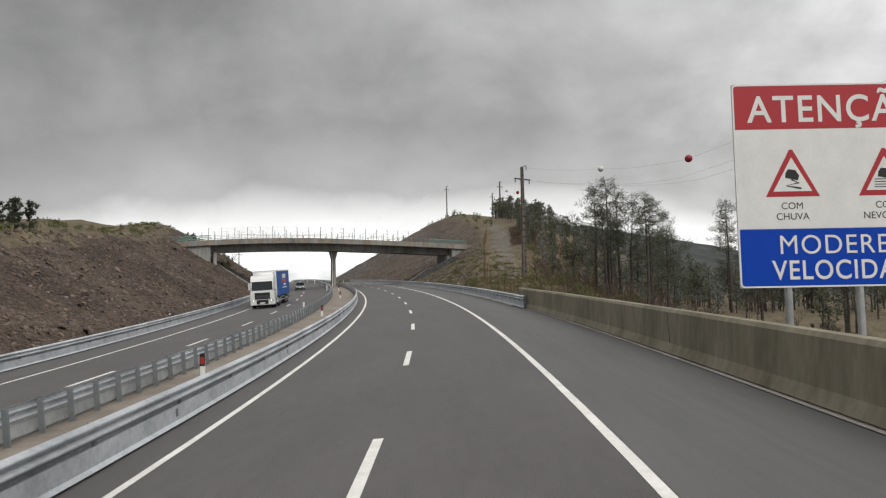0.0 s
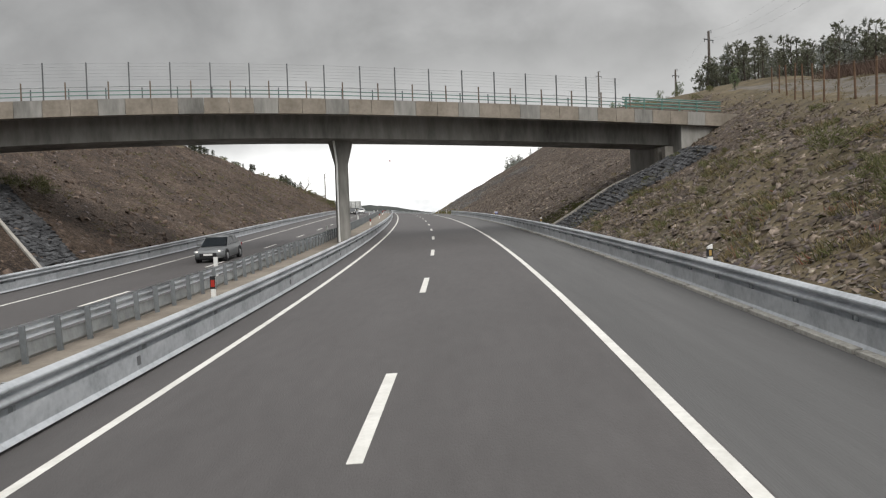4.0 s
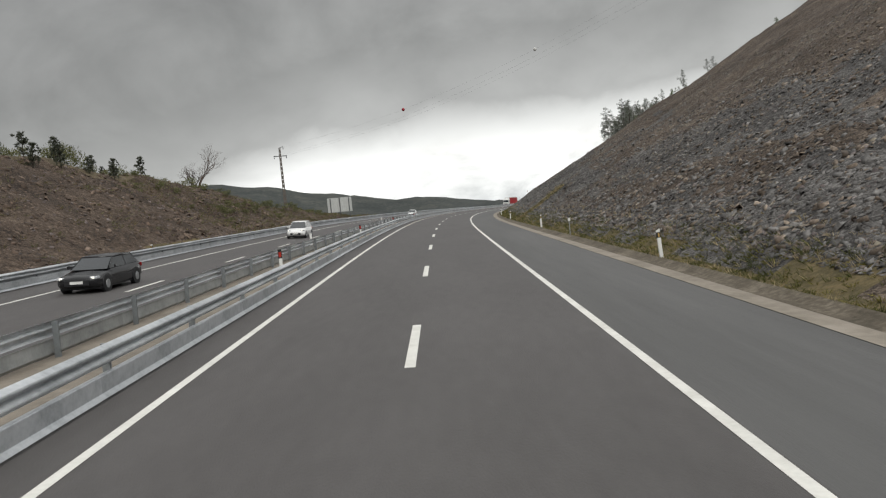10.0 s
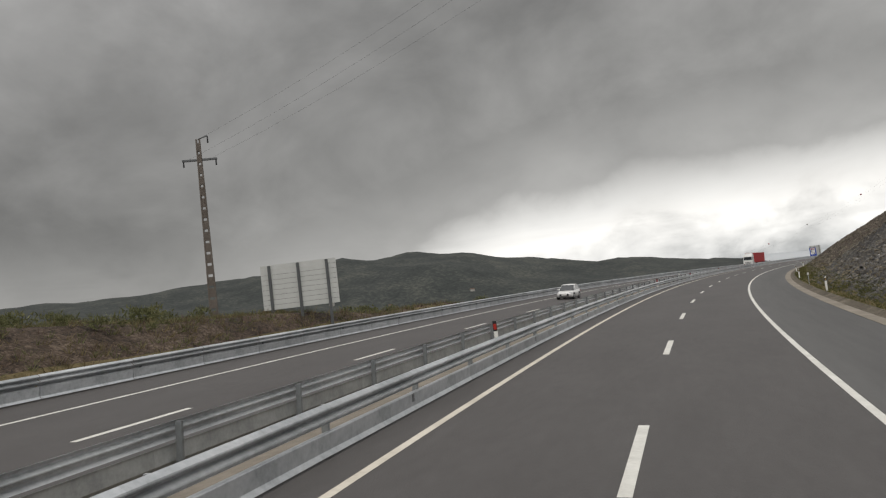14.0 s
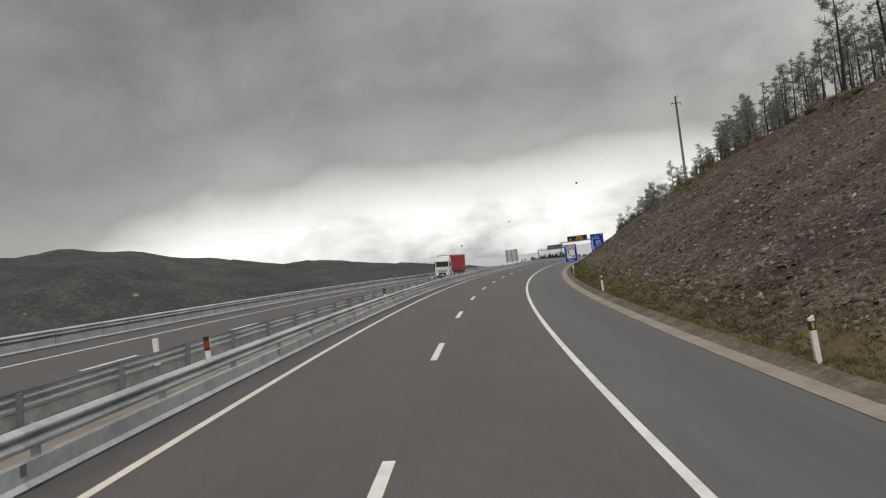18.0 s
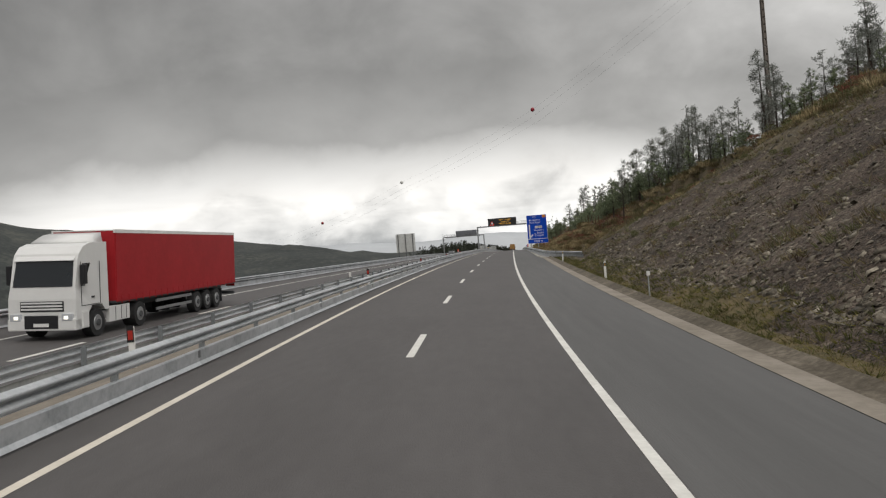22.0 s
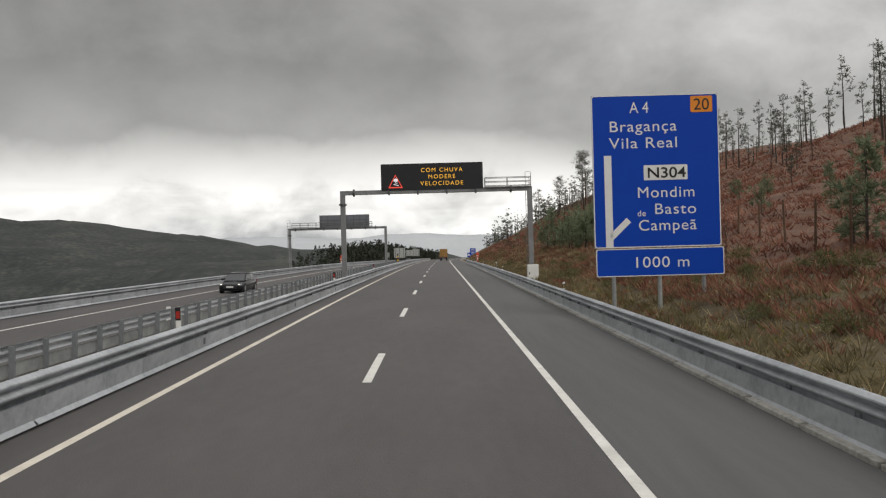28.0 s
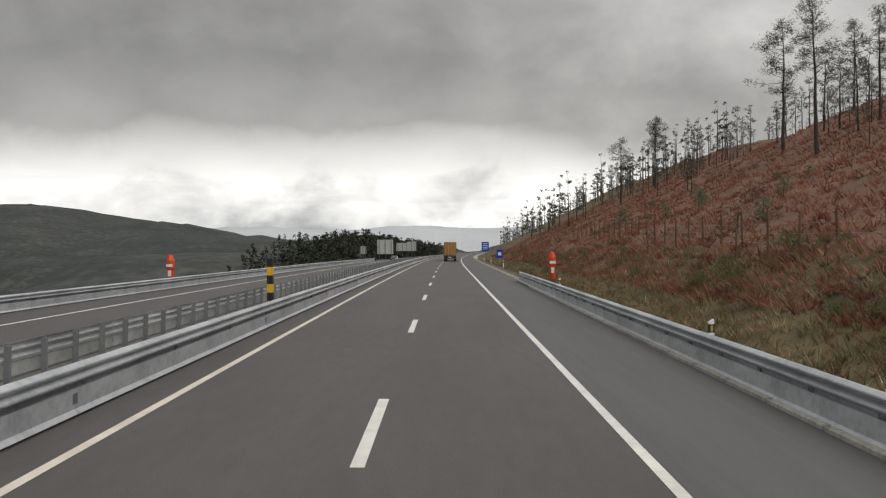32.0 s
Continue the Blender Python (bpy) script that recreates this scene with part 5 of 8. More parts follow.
def fence(points, label, railed=(), tall=1.75):
    f = empty("wire_fence", Matrix.Translation(points[0]), label, "fence")
    tops = []
    for p in points:
        bm = bmesh.new()
        q = p - points[0]
        tube(bm, q + Vector((0, 0, -0.4)), q + Vector((random.uniform(-.07, .07), random.uniform(-.07, .07), random.uniform(tall - 0.12, tall + 0.1))), 0.06, 0.05, n=7)
        part("fence_post", bm, WOOD_POST, f)
        tops.append(q)
        if len(tops) - 1 in railed:
            bm = bmesh.new()
            tube(bm, tops[-2] + Vector((0, 0, 1.42)), q + Vector((0, 0, 1.42)), 0.035, n=5)
            part("fence_rail", bm, WOOD_POST, f)
    for z in (0.4, 0.8, 1.2, tall - 0.15):
        bm = bmesh.new()
        run(bm, [q + Vector((0, 0, z)) for q in tops], 0.003, 3)
        part("wire", bm, GALV_DULL, f)


def ground_pt(s, d):
    p = road(s, d)
    return Vector((p.x, p.y, land_at(s, d)))


random.seed(5)
fence([ground_pt(s, float(lut(CUT_R, s)) + 0.6) for s in [64.3, 67.0, 71.2, 78.2, 85.4] + list(np.arange(88.0, 160, 2.8))], "brown timber post fence on the cutting, a few bays railed", (1, 2, 4), 2.1)
fence([ground_pt(s, 16.5 + 1.5 * math.sin(s / 23)) for s in np.arange(652, 925, 3.0)], "post and wire fence below the bracken slope")

# ---- vehicles ----
GLASS = plain("dark_glass", (0.02, 0.024, 0.028), 0.06, 0.0, 0.8, 0.05)
TYRE = plain("tyre_rubber", (0.022, 0.022, 0.023), 0.85)
RIM = plain("wheel_rim", (0.38, 0.39, 0.40), 0.35, 0.6)
LAMP_ON = glowing("lit_headlamp", (1.0, 0.95, 0.85), 1.6)
LAMP = plain("lamp_lens", (0.55, 0.57, 0.60), 0.15, 0.2)
TAIL = plain("tail_lamp", (0.28, 0.01, 0.01), 0.25)


def wheel(parent, x, y, r, w, big=False):
    side = 1 if x > 0 else -1
    bm = bmesh.new()
    tube(bm, (x - w / 2, y, r), (x + w / 2, y, r), r, n=20)
    t = part("wheel", bm, TYRE, parent, "black rubber tyre")
    bm = bmesh.new()
    tube(bm, (x + side * (w / 2 - 0.05), y, r), (x + side * (w / 2 + 0.012), y, r), r * 0.62, r * 0.56, n=16)
    part("rim", bm, RIM, t)
    if big:
        bm = bmesh.new()
        tube(bm, (x + side * w / 2, y, r), (x + side * (w / 2 + 0.06), y, r), r * 0.24, n=10)
        part("hub", bm, DARK_STEEL, t)


def loft(rings, closed_ends=True):
    bm = bmesh.new()
    vs = [[bm.verts.new(p) for p in ring] for ring in rings]
    n = len(vs[0])
    for a, b in zip(vs, vs[1:]):
        for k in range(n):
            bm.faces.new((a[k], a[(k + 1) % n], b[(k + 1) % n], b[k]))
    if closed_ends:
        bm.faces.new(vs[0][::-1])
        bm.faces.new(vs[-1])
    bmesh.ops.recalc_face_normals(bm, faces=bm.faces)
    for f in bm.faces:
        f.smooth = True
    return bm


def car(m, label, paint, length=4.3, width=1.78, height=1.47, suv=False, wagon=False, lit=True):
    """Front at y = 0, looking to +y; wheels on z = 0."""
    ob = empty("car", m, label, "car", "cars on the opposite carriageway")
    L, w, H = length, width / 2, height
    clear_, belt = (0.24, 1.02) if suv else (0.19, 0.90)
    hood = belt - 0.10
    st = [(-0.0, 0.42, 0.62, 0.74), (-0.10, 0.28, 0.70, 0.90), (-0.45, clear_, hood - 0.06, 0.98), (-1.15, clear_, hood + 0.03, 1.0), (-1.45, clear_, belt, 1.0), (-L * 0.55, clear_, belt + 0.02, 1.0),
          (-L + 0.55, clear_, belt + 0.05, 0.98), (-L + 0.12, 0.28, belt + 0.03, 0.93), (-L, 0.42, belt - 0.12, 0.84)]
    rings = []
    for y, lo, hi, kw in st:
        ww = w * kw
        mid = lo + (hi - lo) * 0.55
        rings.append([(-ww * 0.90, y, lo), (ww * 0.90, y, lo), (ww, y, lo + 0.10), (ww, y, mid), (ww * 0.95, y, hi - 0.03), (ww * 0.80, y, hi), (0, y, hi + 0.03), (-ww * 0.80, y, hi), (-ww * 0.95, y, hi - 0.03), (-ww, y, mid), (-ww, y, lo + 0.10)])
    part("body", loft(rings), paint, ob)
    # cabin
    y0, y1, y2, y3 = -1.18, -1.98, (-L + 0.75 if wagon or suv else -L + 1.05), (-L + 0.16 if wagon or suv else -L + 0.28)
    wb, wr = w * 0.90, w * 0.72
    zt = H - 0.05
    def quad(name, pts, mat_, lbl=""):
        bm = bmesh.new()
        bm.faces.new([bm.verts.new(p) for p in pts])
        ext = bmesh.ops.extrude_face_region(bm, geom=list(bm.faces))
        c = sum((Vector(p) for p in pts), Vector()) / len(pts)
        inward = (Vector((0, (y1 + y2) / 2, belt)) - c).normalized() * 0.03
        bmesh.ops.translate(bm, vec=inward, verts=[v for v in ext["geom"] if isinstance(v, bmesh.types.BMVert)])
        bmesh.ops.recalc_face_normals(bm, faces=bm.faces)
        return part(name, bm, mat_, ob, lbl)
    cab = [[(-wb, y0, belt - 0.03), (wb, y0, belt - 0.03), (wb * 0.99, y0 - 0.05, belt), (-wb * 0.99, y0 - 0.05, belt)],
           [(-wr * 1.10, y1 + 0.06, zt - 0.09), (wr * 1.10, y1 + 0.06, zt - 0.09), (wr, y1, zt), (-wr, y1, zt)],
           [(-wr * 1.10, y2, zt - 0.08), (wr * 1.10, y2, zt - 0.08), (wr, y2, zt), (-wr, y2, zt)]]
    part("roof", loft([[(-wr * 1.07, y1 + 0.05, zt - 0.06), (wr * 1.07, y1 + 0.05, zt - 0.06), (wr, y1, zt), (0, y1, zt + 0.02), (-wr, y1, zt)],
                       [(-wr * 1.09, (y1 + y2) / 2, zt - 0.04), (wr * 1.09, (y1 + y2) / 2, zt - 0.04), (wr, (y1 + y2) / 2, zt + 0.04), (0, (y1 + y2) / 2, zt + 0.06), (-wr, (y1 + y2) / 2, zt + 0.04)],
                       [(-wr * 1.07, y2, zt - 0.06), (wr * 1.07, y2, zt - 0.06), (wr, y2, zt), (0, y2, zt + 0.02), (-wr, y2, zt)]]), paint, ob)
    quad("windscreen", [(-wb * 0.93, y0, belt), (wb * 0.93, y0, belt), (wr * 0.96, y1, zt - 0.03), (-wr * 0.96, y1, zt - 0.03)], GLASS)
    quad("rear_window", [(wb * 0.9, y3, belt + 0.06), (-wb * 0.9, y3, belt + 0.06), (-wr * 0.94, y2, zt - 0.03), (wr * 0.94, y2, zt - 0.03)], GLASS)
    ym = (y1 + y2) / 2
    for sgn in (-1, 1):
        quad("side_window", [(sgn * wb, y0 - 0.12, belt + 0.01), (sgn * wb, ym + 0.04, belt + 0.02), (sgn * wr * 1.06, ym + 0.04, zt - 0.06), (sgn * wr * 1.06, y1 - 0.02, zt - 0.07)], GLASS)
        quad("side_window", [(sgn * wb, ym - 0.04, belt + 0.02), (sgn * wb, y3 + 0.28, belt + 0.06), (sgn * wr * 1.06, y2 - 0.02, zt - 0.08), (sgn * wr * 1.06, ym - 0.04, zt - 0.06)], GLASS)
        quad("pillar", [(sgn * wb, ym + 0.04, belt), (sgn * wb, ym - 0.04, belt), (sgn * wr * 1.07, ym - 0.04, zt - 0.04), (sgn * wr * 1.07, ym + 0.04, zt - 0.04)], BLACK)
        quad("pillar", [(sgn * wb, y0, belt), (sgn * wb, y0 - 0.12, belt), (sgn * wr * 1.07, y1 - 0.04, zt - 0.04), (sgn * wr * 1.0, y1 + 0.04, zt - 0.03)], paint)
        quad("pillar", [(sgn * wb, y3 + 0.3, belt), (sgn * wb * 0.93, y3, belt), (sgn * wr * 0.98, y2, zt - 0.03), (sgn * wr * 1.07, y2 + 0.05, zt - 0.04)], paint)
        bm = bmesh.new()
        box(bm, sgn * w * 0.98 - 0.08, sgn * w * 0.98 + 0.12 * sgn + 0.08, y0 - 0.42, y0 - 0.28, belt + 0.02, belt + 0.16, 0.03)
        part("mirror", bm, paint, ob)
        for y in (-0.82, -L + 0.82):
            # solid black disc stands in for the shaded hollow of the arch
            bm = bmesh.new()
            tube(bm, (sgn * (w - 0.18), y, 0.34), (sgn * (w + 0.006), y, 0.34), 0.39, n=20)
            part("wheel_arch", bm, BLACK, ob)
            wheel(ob, sgn * (w - 0.09), y, 0.325, 0.21)
        bm = bmesh.new()
        box(bm, sgn * w * 0.74 - 0.16, sgn * w * 0.74 + 0.16, -0.40, -0.05, hood - 0.20, hood - 0.10, 0.04)
        part("headlight", bm, LAMP, ob)
        if lit:
            boxpart("headlight_bulb", (sgn * w * 0.72 - 0.06, sgn * w * 0.72 + 0.06, -0.06, -0.035, hood - 0.19, hood - 0.11), LAMP_ON, ob, 0.02)
        boxpart("tail_light", (sgn * w * 0.8 - 0.12, sgn * w * 0.8 + 0.12, -L - 0.01, -L + 0.1, belt - 0.2, belt - 0.02), TAIL, ob, 0.02)
    boxpart("grille", (-w * 0.55, w * 0.55, -0.09, 0.012, 0.34, 0.56), BLACK, ob, 0.02)
    boxpart("number_plate", (-0.26, 0.26, 0.0, 0.022, 0.42, 0.53), WHITE, ob)
    boxpart("sill", (-w * 0.93, w * 0.93, -L + 0.3, -0.3, 0.16, 0.25), BLACK, ob, 0.02)
    return ob


def semi(m, label, cab_mat, tarp, high=False, stripe=None, rear_only=False):
    """Tractor and curtain-sided trailer; front at y = 0, looking to +y."""
    ob = empty("semi_trailer_truck", m, label, "truck", "trucks")
    W = 1.25
    # cab
    rings = [[(-W, -0.02, 0.42), (W, -0.02, 0.42), (W, -0.05, 1.35), (-W, -0.05, 1.35)]]
    prof = [(0.0, 0.40), (0.03, 0.95), (0.02, 1.50), (-0.03, 1.90), (-0.24, 2.88), (-0.34, 3.10), (-0.62, 3.36), (-1.05, 3.48)]
    left = [(-y if False else y, z) for y, z in prof]
    bm = bmesh.new()
    ring_l = [bm.verts.new((-W + (0.05 if z > 1.6 else 0.0), y, z)) for y, z in prof] + [bm.verts.new((-W + 0.05, -2.25, 3.52)), bm.verts.new((-W, -2.25, 0.95)), bm.verts.new((-W, -1.95, 0.95)), bm.verts.new((-W, -1.75, 1.18)), bm.verts.new((-W, -1.05, 1.18)), bm.verts.new((-W, -0.82, 0.95)), bm.verts.new((-W, -0.78, 0.40))]
    ring_r = [bm.verts.new((-v.co.x, v.co.y, v.co.z)) for v in ring_l]
    n = len(ring_l)
    for k in range(n):
        bm.faces.new((ring_l[k], ring_l[(k + 1) % n], ring_r[(k + 1) % n], ring_r[k]))
    bm.faces.new(ring_l[::-1])
    bm.faces.new(ring_r)
    bmesh.ops.recalc_face_normals(bm, faces=bm.faces)
    bmesh.ops.triangulate(bm, faces=[f for f in bm.faces if len(f.verts) > 4])
    part("cab", bm, cab_mat, ob)
    bm = loft([[(-1.08, -0.95, 3.42), (1.08, -0.95, 3.42), (1.1, -2.2, 3.46), (-1.1, -2.2, 3.46)], [(-1.0, -1.25, 3.62), (1.0, -1.25, 3.62), (1.05, -2.2, 3.68), (-1.05, -2.2, 3.68)], [(-0.95, -1.65, 3.80), (0.95, -1.65, 3.80), (1.0, -2.25, 3.88), (-1.0, -2.25, 3.88)]])
    part("roof_deflector", bm, cab_mat, ob)

    def slab(name, pts, mat_, off=(0, -0.03, 0)):
        bm = bmesh.new()
        f = bm.faces.new([bm.verts.new(p) for p in pts])
        ext = bmesh.ops.extrude_face_region(bm, geom=[f])
        bmesh.ops.translate(bm, vec=off, verts=[v for v in ext["geom"] if isinstance(v, bmesh.types.BMVert)])
        bmesh.ops.recalc_face_normals(bm, faces=bm.faces)
        return part(name, bm, mat_, ob)
    slab("windscreen", [(-1.10, -0.015, 1.93), (1.10, -0.015, 1.93), (1.06, -0.215, 2.84), (-1.06, -0.215, 2.84)], GLASS)
    slab("sun_visor", [(-1.1, -0.14, 2.86), (1.1, -0.14, 2.86), (1.1, -0.30, 3.02), (-1.1, -0.30, 3.02)], cab_mat)
    boxpart("grille", (-0.80, 0.80, -0.02, 0.05, 1.05 if high else 0.98, 1.42 if high else 1.68), BLACK, ob, 0.02)
    for z in (1.14, 1.25, 1.36):
        boxpart("grille_bar", (-0.76, 0.76, 0.03, 0.065, z - 0.03, z + 0.03), cab_mat if high else DARK_STEEL, ob)
    boxpart("bumper", (-W, W, -0.35, 0.10, 0.38, 0.80), cab_mat, ob, 0.05)
    boxpart("bumper_grille", (-0.62, 0.62, 0.085, 0.112, 0.45, 0.92), BLACK, ob, 0.02)
    boxpart("number_plate", (-0.28, 0.28, 0.105, 0.125, 0.52, 0.64), WHITE, ob)
    for sgn in (-1, 1):
        boxpart("headlight", (sgn * 0.95 - 0.2, sgn * 0.95 + 0.2, -0.05, 0.115, 0.72, 0.98), LAMP, ob, 0.04)
        boxpart("headlight_bulb", (sgn * 0.92 - 0.075, sgn * 0.92 + 0.075, 0.10, 0.135, 0.78, 0.90), LAMP_ON, ob, 0.03)
        slab("side_window", [(sgn * (W - 0.03), -0.36, 1.92), (sgn * (W - 0.03), -1.15, 1.92), (sgn * (W - 0.04), -1.15, 2.74), (sgn * (W - 0.04), -0.50, 2.74)], GLASS, (sgn * 0.006, 0, 0))
        for y in (-0.34, -1.62):
            boxpart("door_seam", (sgn * W - 0.01, sgn * W + 0.004, y - 0.012, y + 0.012, 1.22, 2.8), BLACK, ob)
        boxpart("door_seam", (sgn * W - 0.01, sgn * W + 0.004, -1.62, -0.34, 1.20, 1.225), BLACK, ob)
        boxpart("door_handle", (sgn * W - 0.02, sgn * W + 0.025, -1.2, -1.02, 1.45, 1.52), BLACK, ob)
        boxpart("mirror", (sgn * (W + 0.12) - 0.09, sgn * (W + 0.12) + 0.09, -0.42, -0.20, 2.0, 2.70), cab_mat if not high else BLACK, ob, 0.04)
        boxpart("wheel_step", (sgn * W - 0.03, sgn * W + 0.01, -0.75, -0.36, 0.42, 1.0), cab_mat, ob)
        boxpart("side_fairing", (sgn * 1.16 - 0.08, sgn * 1.16 + 0.08, -3.9, -2.3, 0.42, 1.02), cab_mat, ob, 0.03)
        for y in (-2.75, -3.2, -3.6):
            boxpart("fairing_groove", (sgn * 1.245 - 0.004, sgn * 1.245 + 0.004, y - 0.015, y + 0.015, 0.46, 0.98), BLACK, ob)
        for y, w_ in ((-1.38, 0.36), (-4.75, 0.55)):
            wheel(ob, sgn * (W - w_ / 2 + 0.01), y, 0.51, w_, True)
        for y in (-10.9, -12.2, -13.5):
            wheel(ob, sgn * (W - 0.19), y, 0.50, 0.38, True)
        boxpart("underrun_guard", (sgn * 1.2 - 0.03, sgn * 1.2 + 0.03, -10.2, -6.4, 0.86, 0.98), RIM, ob)
        boxpart("underrun_guard", (sgn * 1.2 - 0.03, sgn * 1.2 + 0.03, -10.2, -6.4, 0.50, 0.62), RIM, ob)
        boxpart("curtain", (sgn * 1.26 - 0.015, sgn * 1.26 + 0.015, -16.35, -2.85, 1.28, 3.86), tarp, ob, 0.0, "tarpaulin side curtain")
        boxpart("curtain_edge", (sgn * 1.262 - 0.02, sgn * 1.262 + 0.02, -16.4, -2.8, 1.16, 1.32), tarp, ob)
        for k in range(22):
            y = -3.2 - k * 0.6
            boxpart("strap", (sgn * 1.285 - 0.005, sgn * 1.285 + 0.005, y - 0.025, y + 0.025, 1.08, 1.40), tarp, ob)
        boxpart("roof_rail", (sgn * 1.25 - 0.035, sgn * 1.25 + 0.035, -16.4, -2.78, 3.86, 4.0), WHITE, ob)
        boxpart("tail_light", (sgn * 0.95 - 0.24, sgn * 0.95 + 0.24, -16.5, -16.42, 0.95, 1.1), TAIL, ob)
        boxpart("mudflap", (sgn * 1.0 - 0.24, sgn * 1.0 + 0.24, -14.3, -14.27, 0.25, 0.95), BLACK, ob)
    boxpart("chassis", (-0.45, 0.45, -16.3, -2.0, 0.78, 1.12), DARK_STEEL, ob)
    boxpart("trailer_floor", (-1.25, 1.25, -16.4, -2.8, 1.10, 1.24), DARK_STEEL, ob)
    boxpart("trailer_front", (-1.25, 1.25, -2.9, -2.8, 1.2, 3.95), WHITE if not high else tarp, ob)
    boxpart("trailer_roof", (-1.24, 1.24, -16.4, -2.8, 3.93, 3.985), WHITE, ob)
    for sgn in (-1, 1):
        boxpart("rear_door", (min(0.012 * sgn, 1.23 * sgn), max(0.012 * sgn, 1.23 * sgn), -16.42, -16.36, 1.25, 3.95), stripe or tarp, ob, 0.01)
        for x in (0.3, 0.9):
            bm = bmesh.new()
            tube(bm, (sgn * x, -16.45, 1.2), (sgn * x, -16.45, 3.95), 0.02, n=6)
            part("lock_bar", bm, RIM, ob)
    boxpart("rear_bumper", (-1.2, 1.2, -16.45, -16.3, 0.5, 0.68), DARK_STEEL, ob)
    boxpart("rear_plate", (-0.3, 0.3, -16.47, -16.44, 0.8, 0.92), WHITE, ob)
    return ob


def oncoming(s, d, lo=0.0):
    return road_pose(s, d, lowered(s, d) + 0.006 + lo) @ Matrix.Rotation(math.pi, 4, "Z")


TARP_BLUE = material("blue_tarpaulin", [(0.010, 0.075, 0.27), (0.016, 0.11, 0.36)], 0.5, 0.45, bump=0.15, bump_scale=3)
TARP_RED = material("red_tarpaulin", [(0.30, 0.012, 0.017), (0.39, 0.02, 0.026)], 0.5, 0.45, bump=0.15, bump_scale=3)
TARP_OCHRE = material("ochre_tarpaulin", [(0.22, 0.105, 0.022), (0.33, 0.17, 0.045)], 0.7, 0.6, bump=0.2, bump_scale=3)
DOOR_OCHRE = material("ochre_doors", [(0.25, 0.13, 0.03), (0.38, 0.21, 0.06)], 0.7, 0.6)
CAB_WHITE = plain("cab_white", (0.70, 0.70, 0.69), 0.3, wear=0.06)
CAR_BLACK = plain("black_car_paint", (0.014, 0.014, 0.016), 0.2, 0.0, 0.6)
CAR_WHITE = plain("white_car_paint", (0.74, 0.74, 0.74), 0.25, wear=0.05)
CAR_SILVER = plain("silver_car_paint", (0.22, 0.23, 0.235), 0.3, 0.4)
LOGO_RED = plain("tarpaulin_print_red", (0.55, 0.06, 0.03), 0.5)
blue_truck = semi(oncoming(80.6, -14.5), "white truck with a blue tarpaulin trailer in the far lane", CAB_WHITE, TARP_BLUE)
for y0, y1, z0, z1, mat_ in ((-12.9, -7.9, 2.55, 2.86, LOGO_RED), (-12.2, -8.7, 3.02, 3.52, WHITE), (-12.1, -9.6, 2.18, 2.38, WHITE), (-13.0, -8.4, 1.86, 1.98, WHITE)):
    boxpart("print_bar", (-1.2795, -1.2755, y0, y1, z0, z1), mat_, blue_truck)
pts = [(7.7 - 0.85 * math.cos(a), 2.85 + 0.72 * math.sin(a)) for a in np.linspace(radians(-40), radians(130), 9)]
bm = bmesh.new()
for r0, r1 in zip(pts, pts[1:]):
    bm.faces.new([bm.verts.new((-1.279, -y, z)) for y, z in (r0, r1, ((r1[0] - 7.7) * 0.72 + 7.7, (r1[1] - 2.85) * 0.72 + 2.85), ((r0[0] - 7.7) * 0.72 + 7.7, (r0[1] - 2.85) * 0.72 + 2.85))])
part("print_arc", bm, LOGO_RED, blue_truck)
semi(oncoming(577.4, -14.0), "white truck with a red tarpaulin trailer in the far lane", CAB_WHITE, TARP_RED, True)
semi(road_pose(960.0 + 16.4, 1.35, 0.006), "truck with an ochre tarpaulin trailer seen from behind", CAB_WHITE, TARP_OCHRE, True, DOOR_OCHRE)
car(oncoming(278.9, -14.2), "black estate car in the far lane", CAR_BLACK, 4.6, 1.8, 1.45, wagon=True)
car(oncoming(321.1, -13.85), "white sport utility car in the far lane", CAR_WHITE, 4.4, 1.84, 1.66, suv=True)
car(oncoming(423.8, -13.6), "small white hatchback in the far lane", CAR_WHITE, 4.05, 1.74, 1.50, wagon=True, lit=False)
car(oncoming(759.5, -13.95), "black estate car with lit headlights", CAR_BLACK, 4.7, 1.81, 1.48, wagon=True)
car(oncoming(141.6, -12.9), "dark silver car passing under the bridge", CAR_SILVER, 4.4, 1.78, 1.46)
car(oncoming(1000.0, -13.9), "distant dark car with lit headlights", CAR_BLACK, 4.4, 1.78, 1.46)

# ---- plants and stones ----
BARK = material("pine_bark", [(0.04, 0.033, 0.029), (0.085, 0.07, 0.06)], 3.0, 0.95, bump=0.5)
NEEDLES = material("pine_needles", [(0.050, 0.058, 0.040), (0.092, 0.100, 0.072), (0.150, 0.157, 0.118)], 0.6, 0.8, rand=0.35, thin=True, leaf=0.35)
# paler, greyer needles: the mist round the upper trees is put into their colour
NEEDLES_MIST = material("misted_pine_needles", [(0.145, 0.156, 0.138), (0.215, 0.228, 0.204), (0.30, 0.312, 0.28)], 0.6, 0.85, rand=0.3, thin=True, leaf=0.4)
NEEDLES_YOUNG = material("young_pine_needles", [(0.105, 0.135, 0.078), (0.195, 0.235, 0.142), (0.32, 0.355, 0.23)], 0.7, 0.8, rand=0.3, thin=True, leaf=0.4)
TWIGS = material("bare_twigs", [(0.06, 0.042, 0.034), (0.11, 0.078, 0.062)], 2.0, 0.95)
TWIGS_RED = material("reddish_twigs", [(0.085, 0.058, 0.046), (0.145, 0.10, 0.08)], 2.0, 0.95)
BROOM = material("broom_leaves", [(0.07, 0.078, 0.034), (0.135, 0.14, 0.064), (0.21, 0.20, 0.10)], 1.0, 0.9, rand=0.35, thin=True, leaf=0.4)
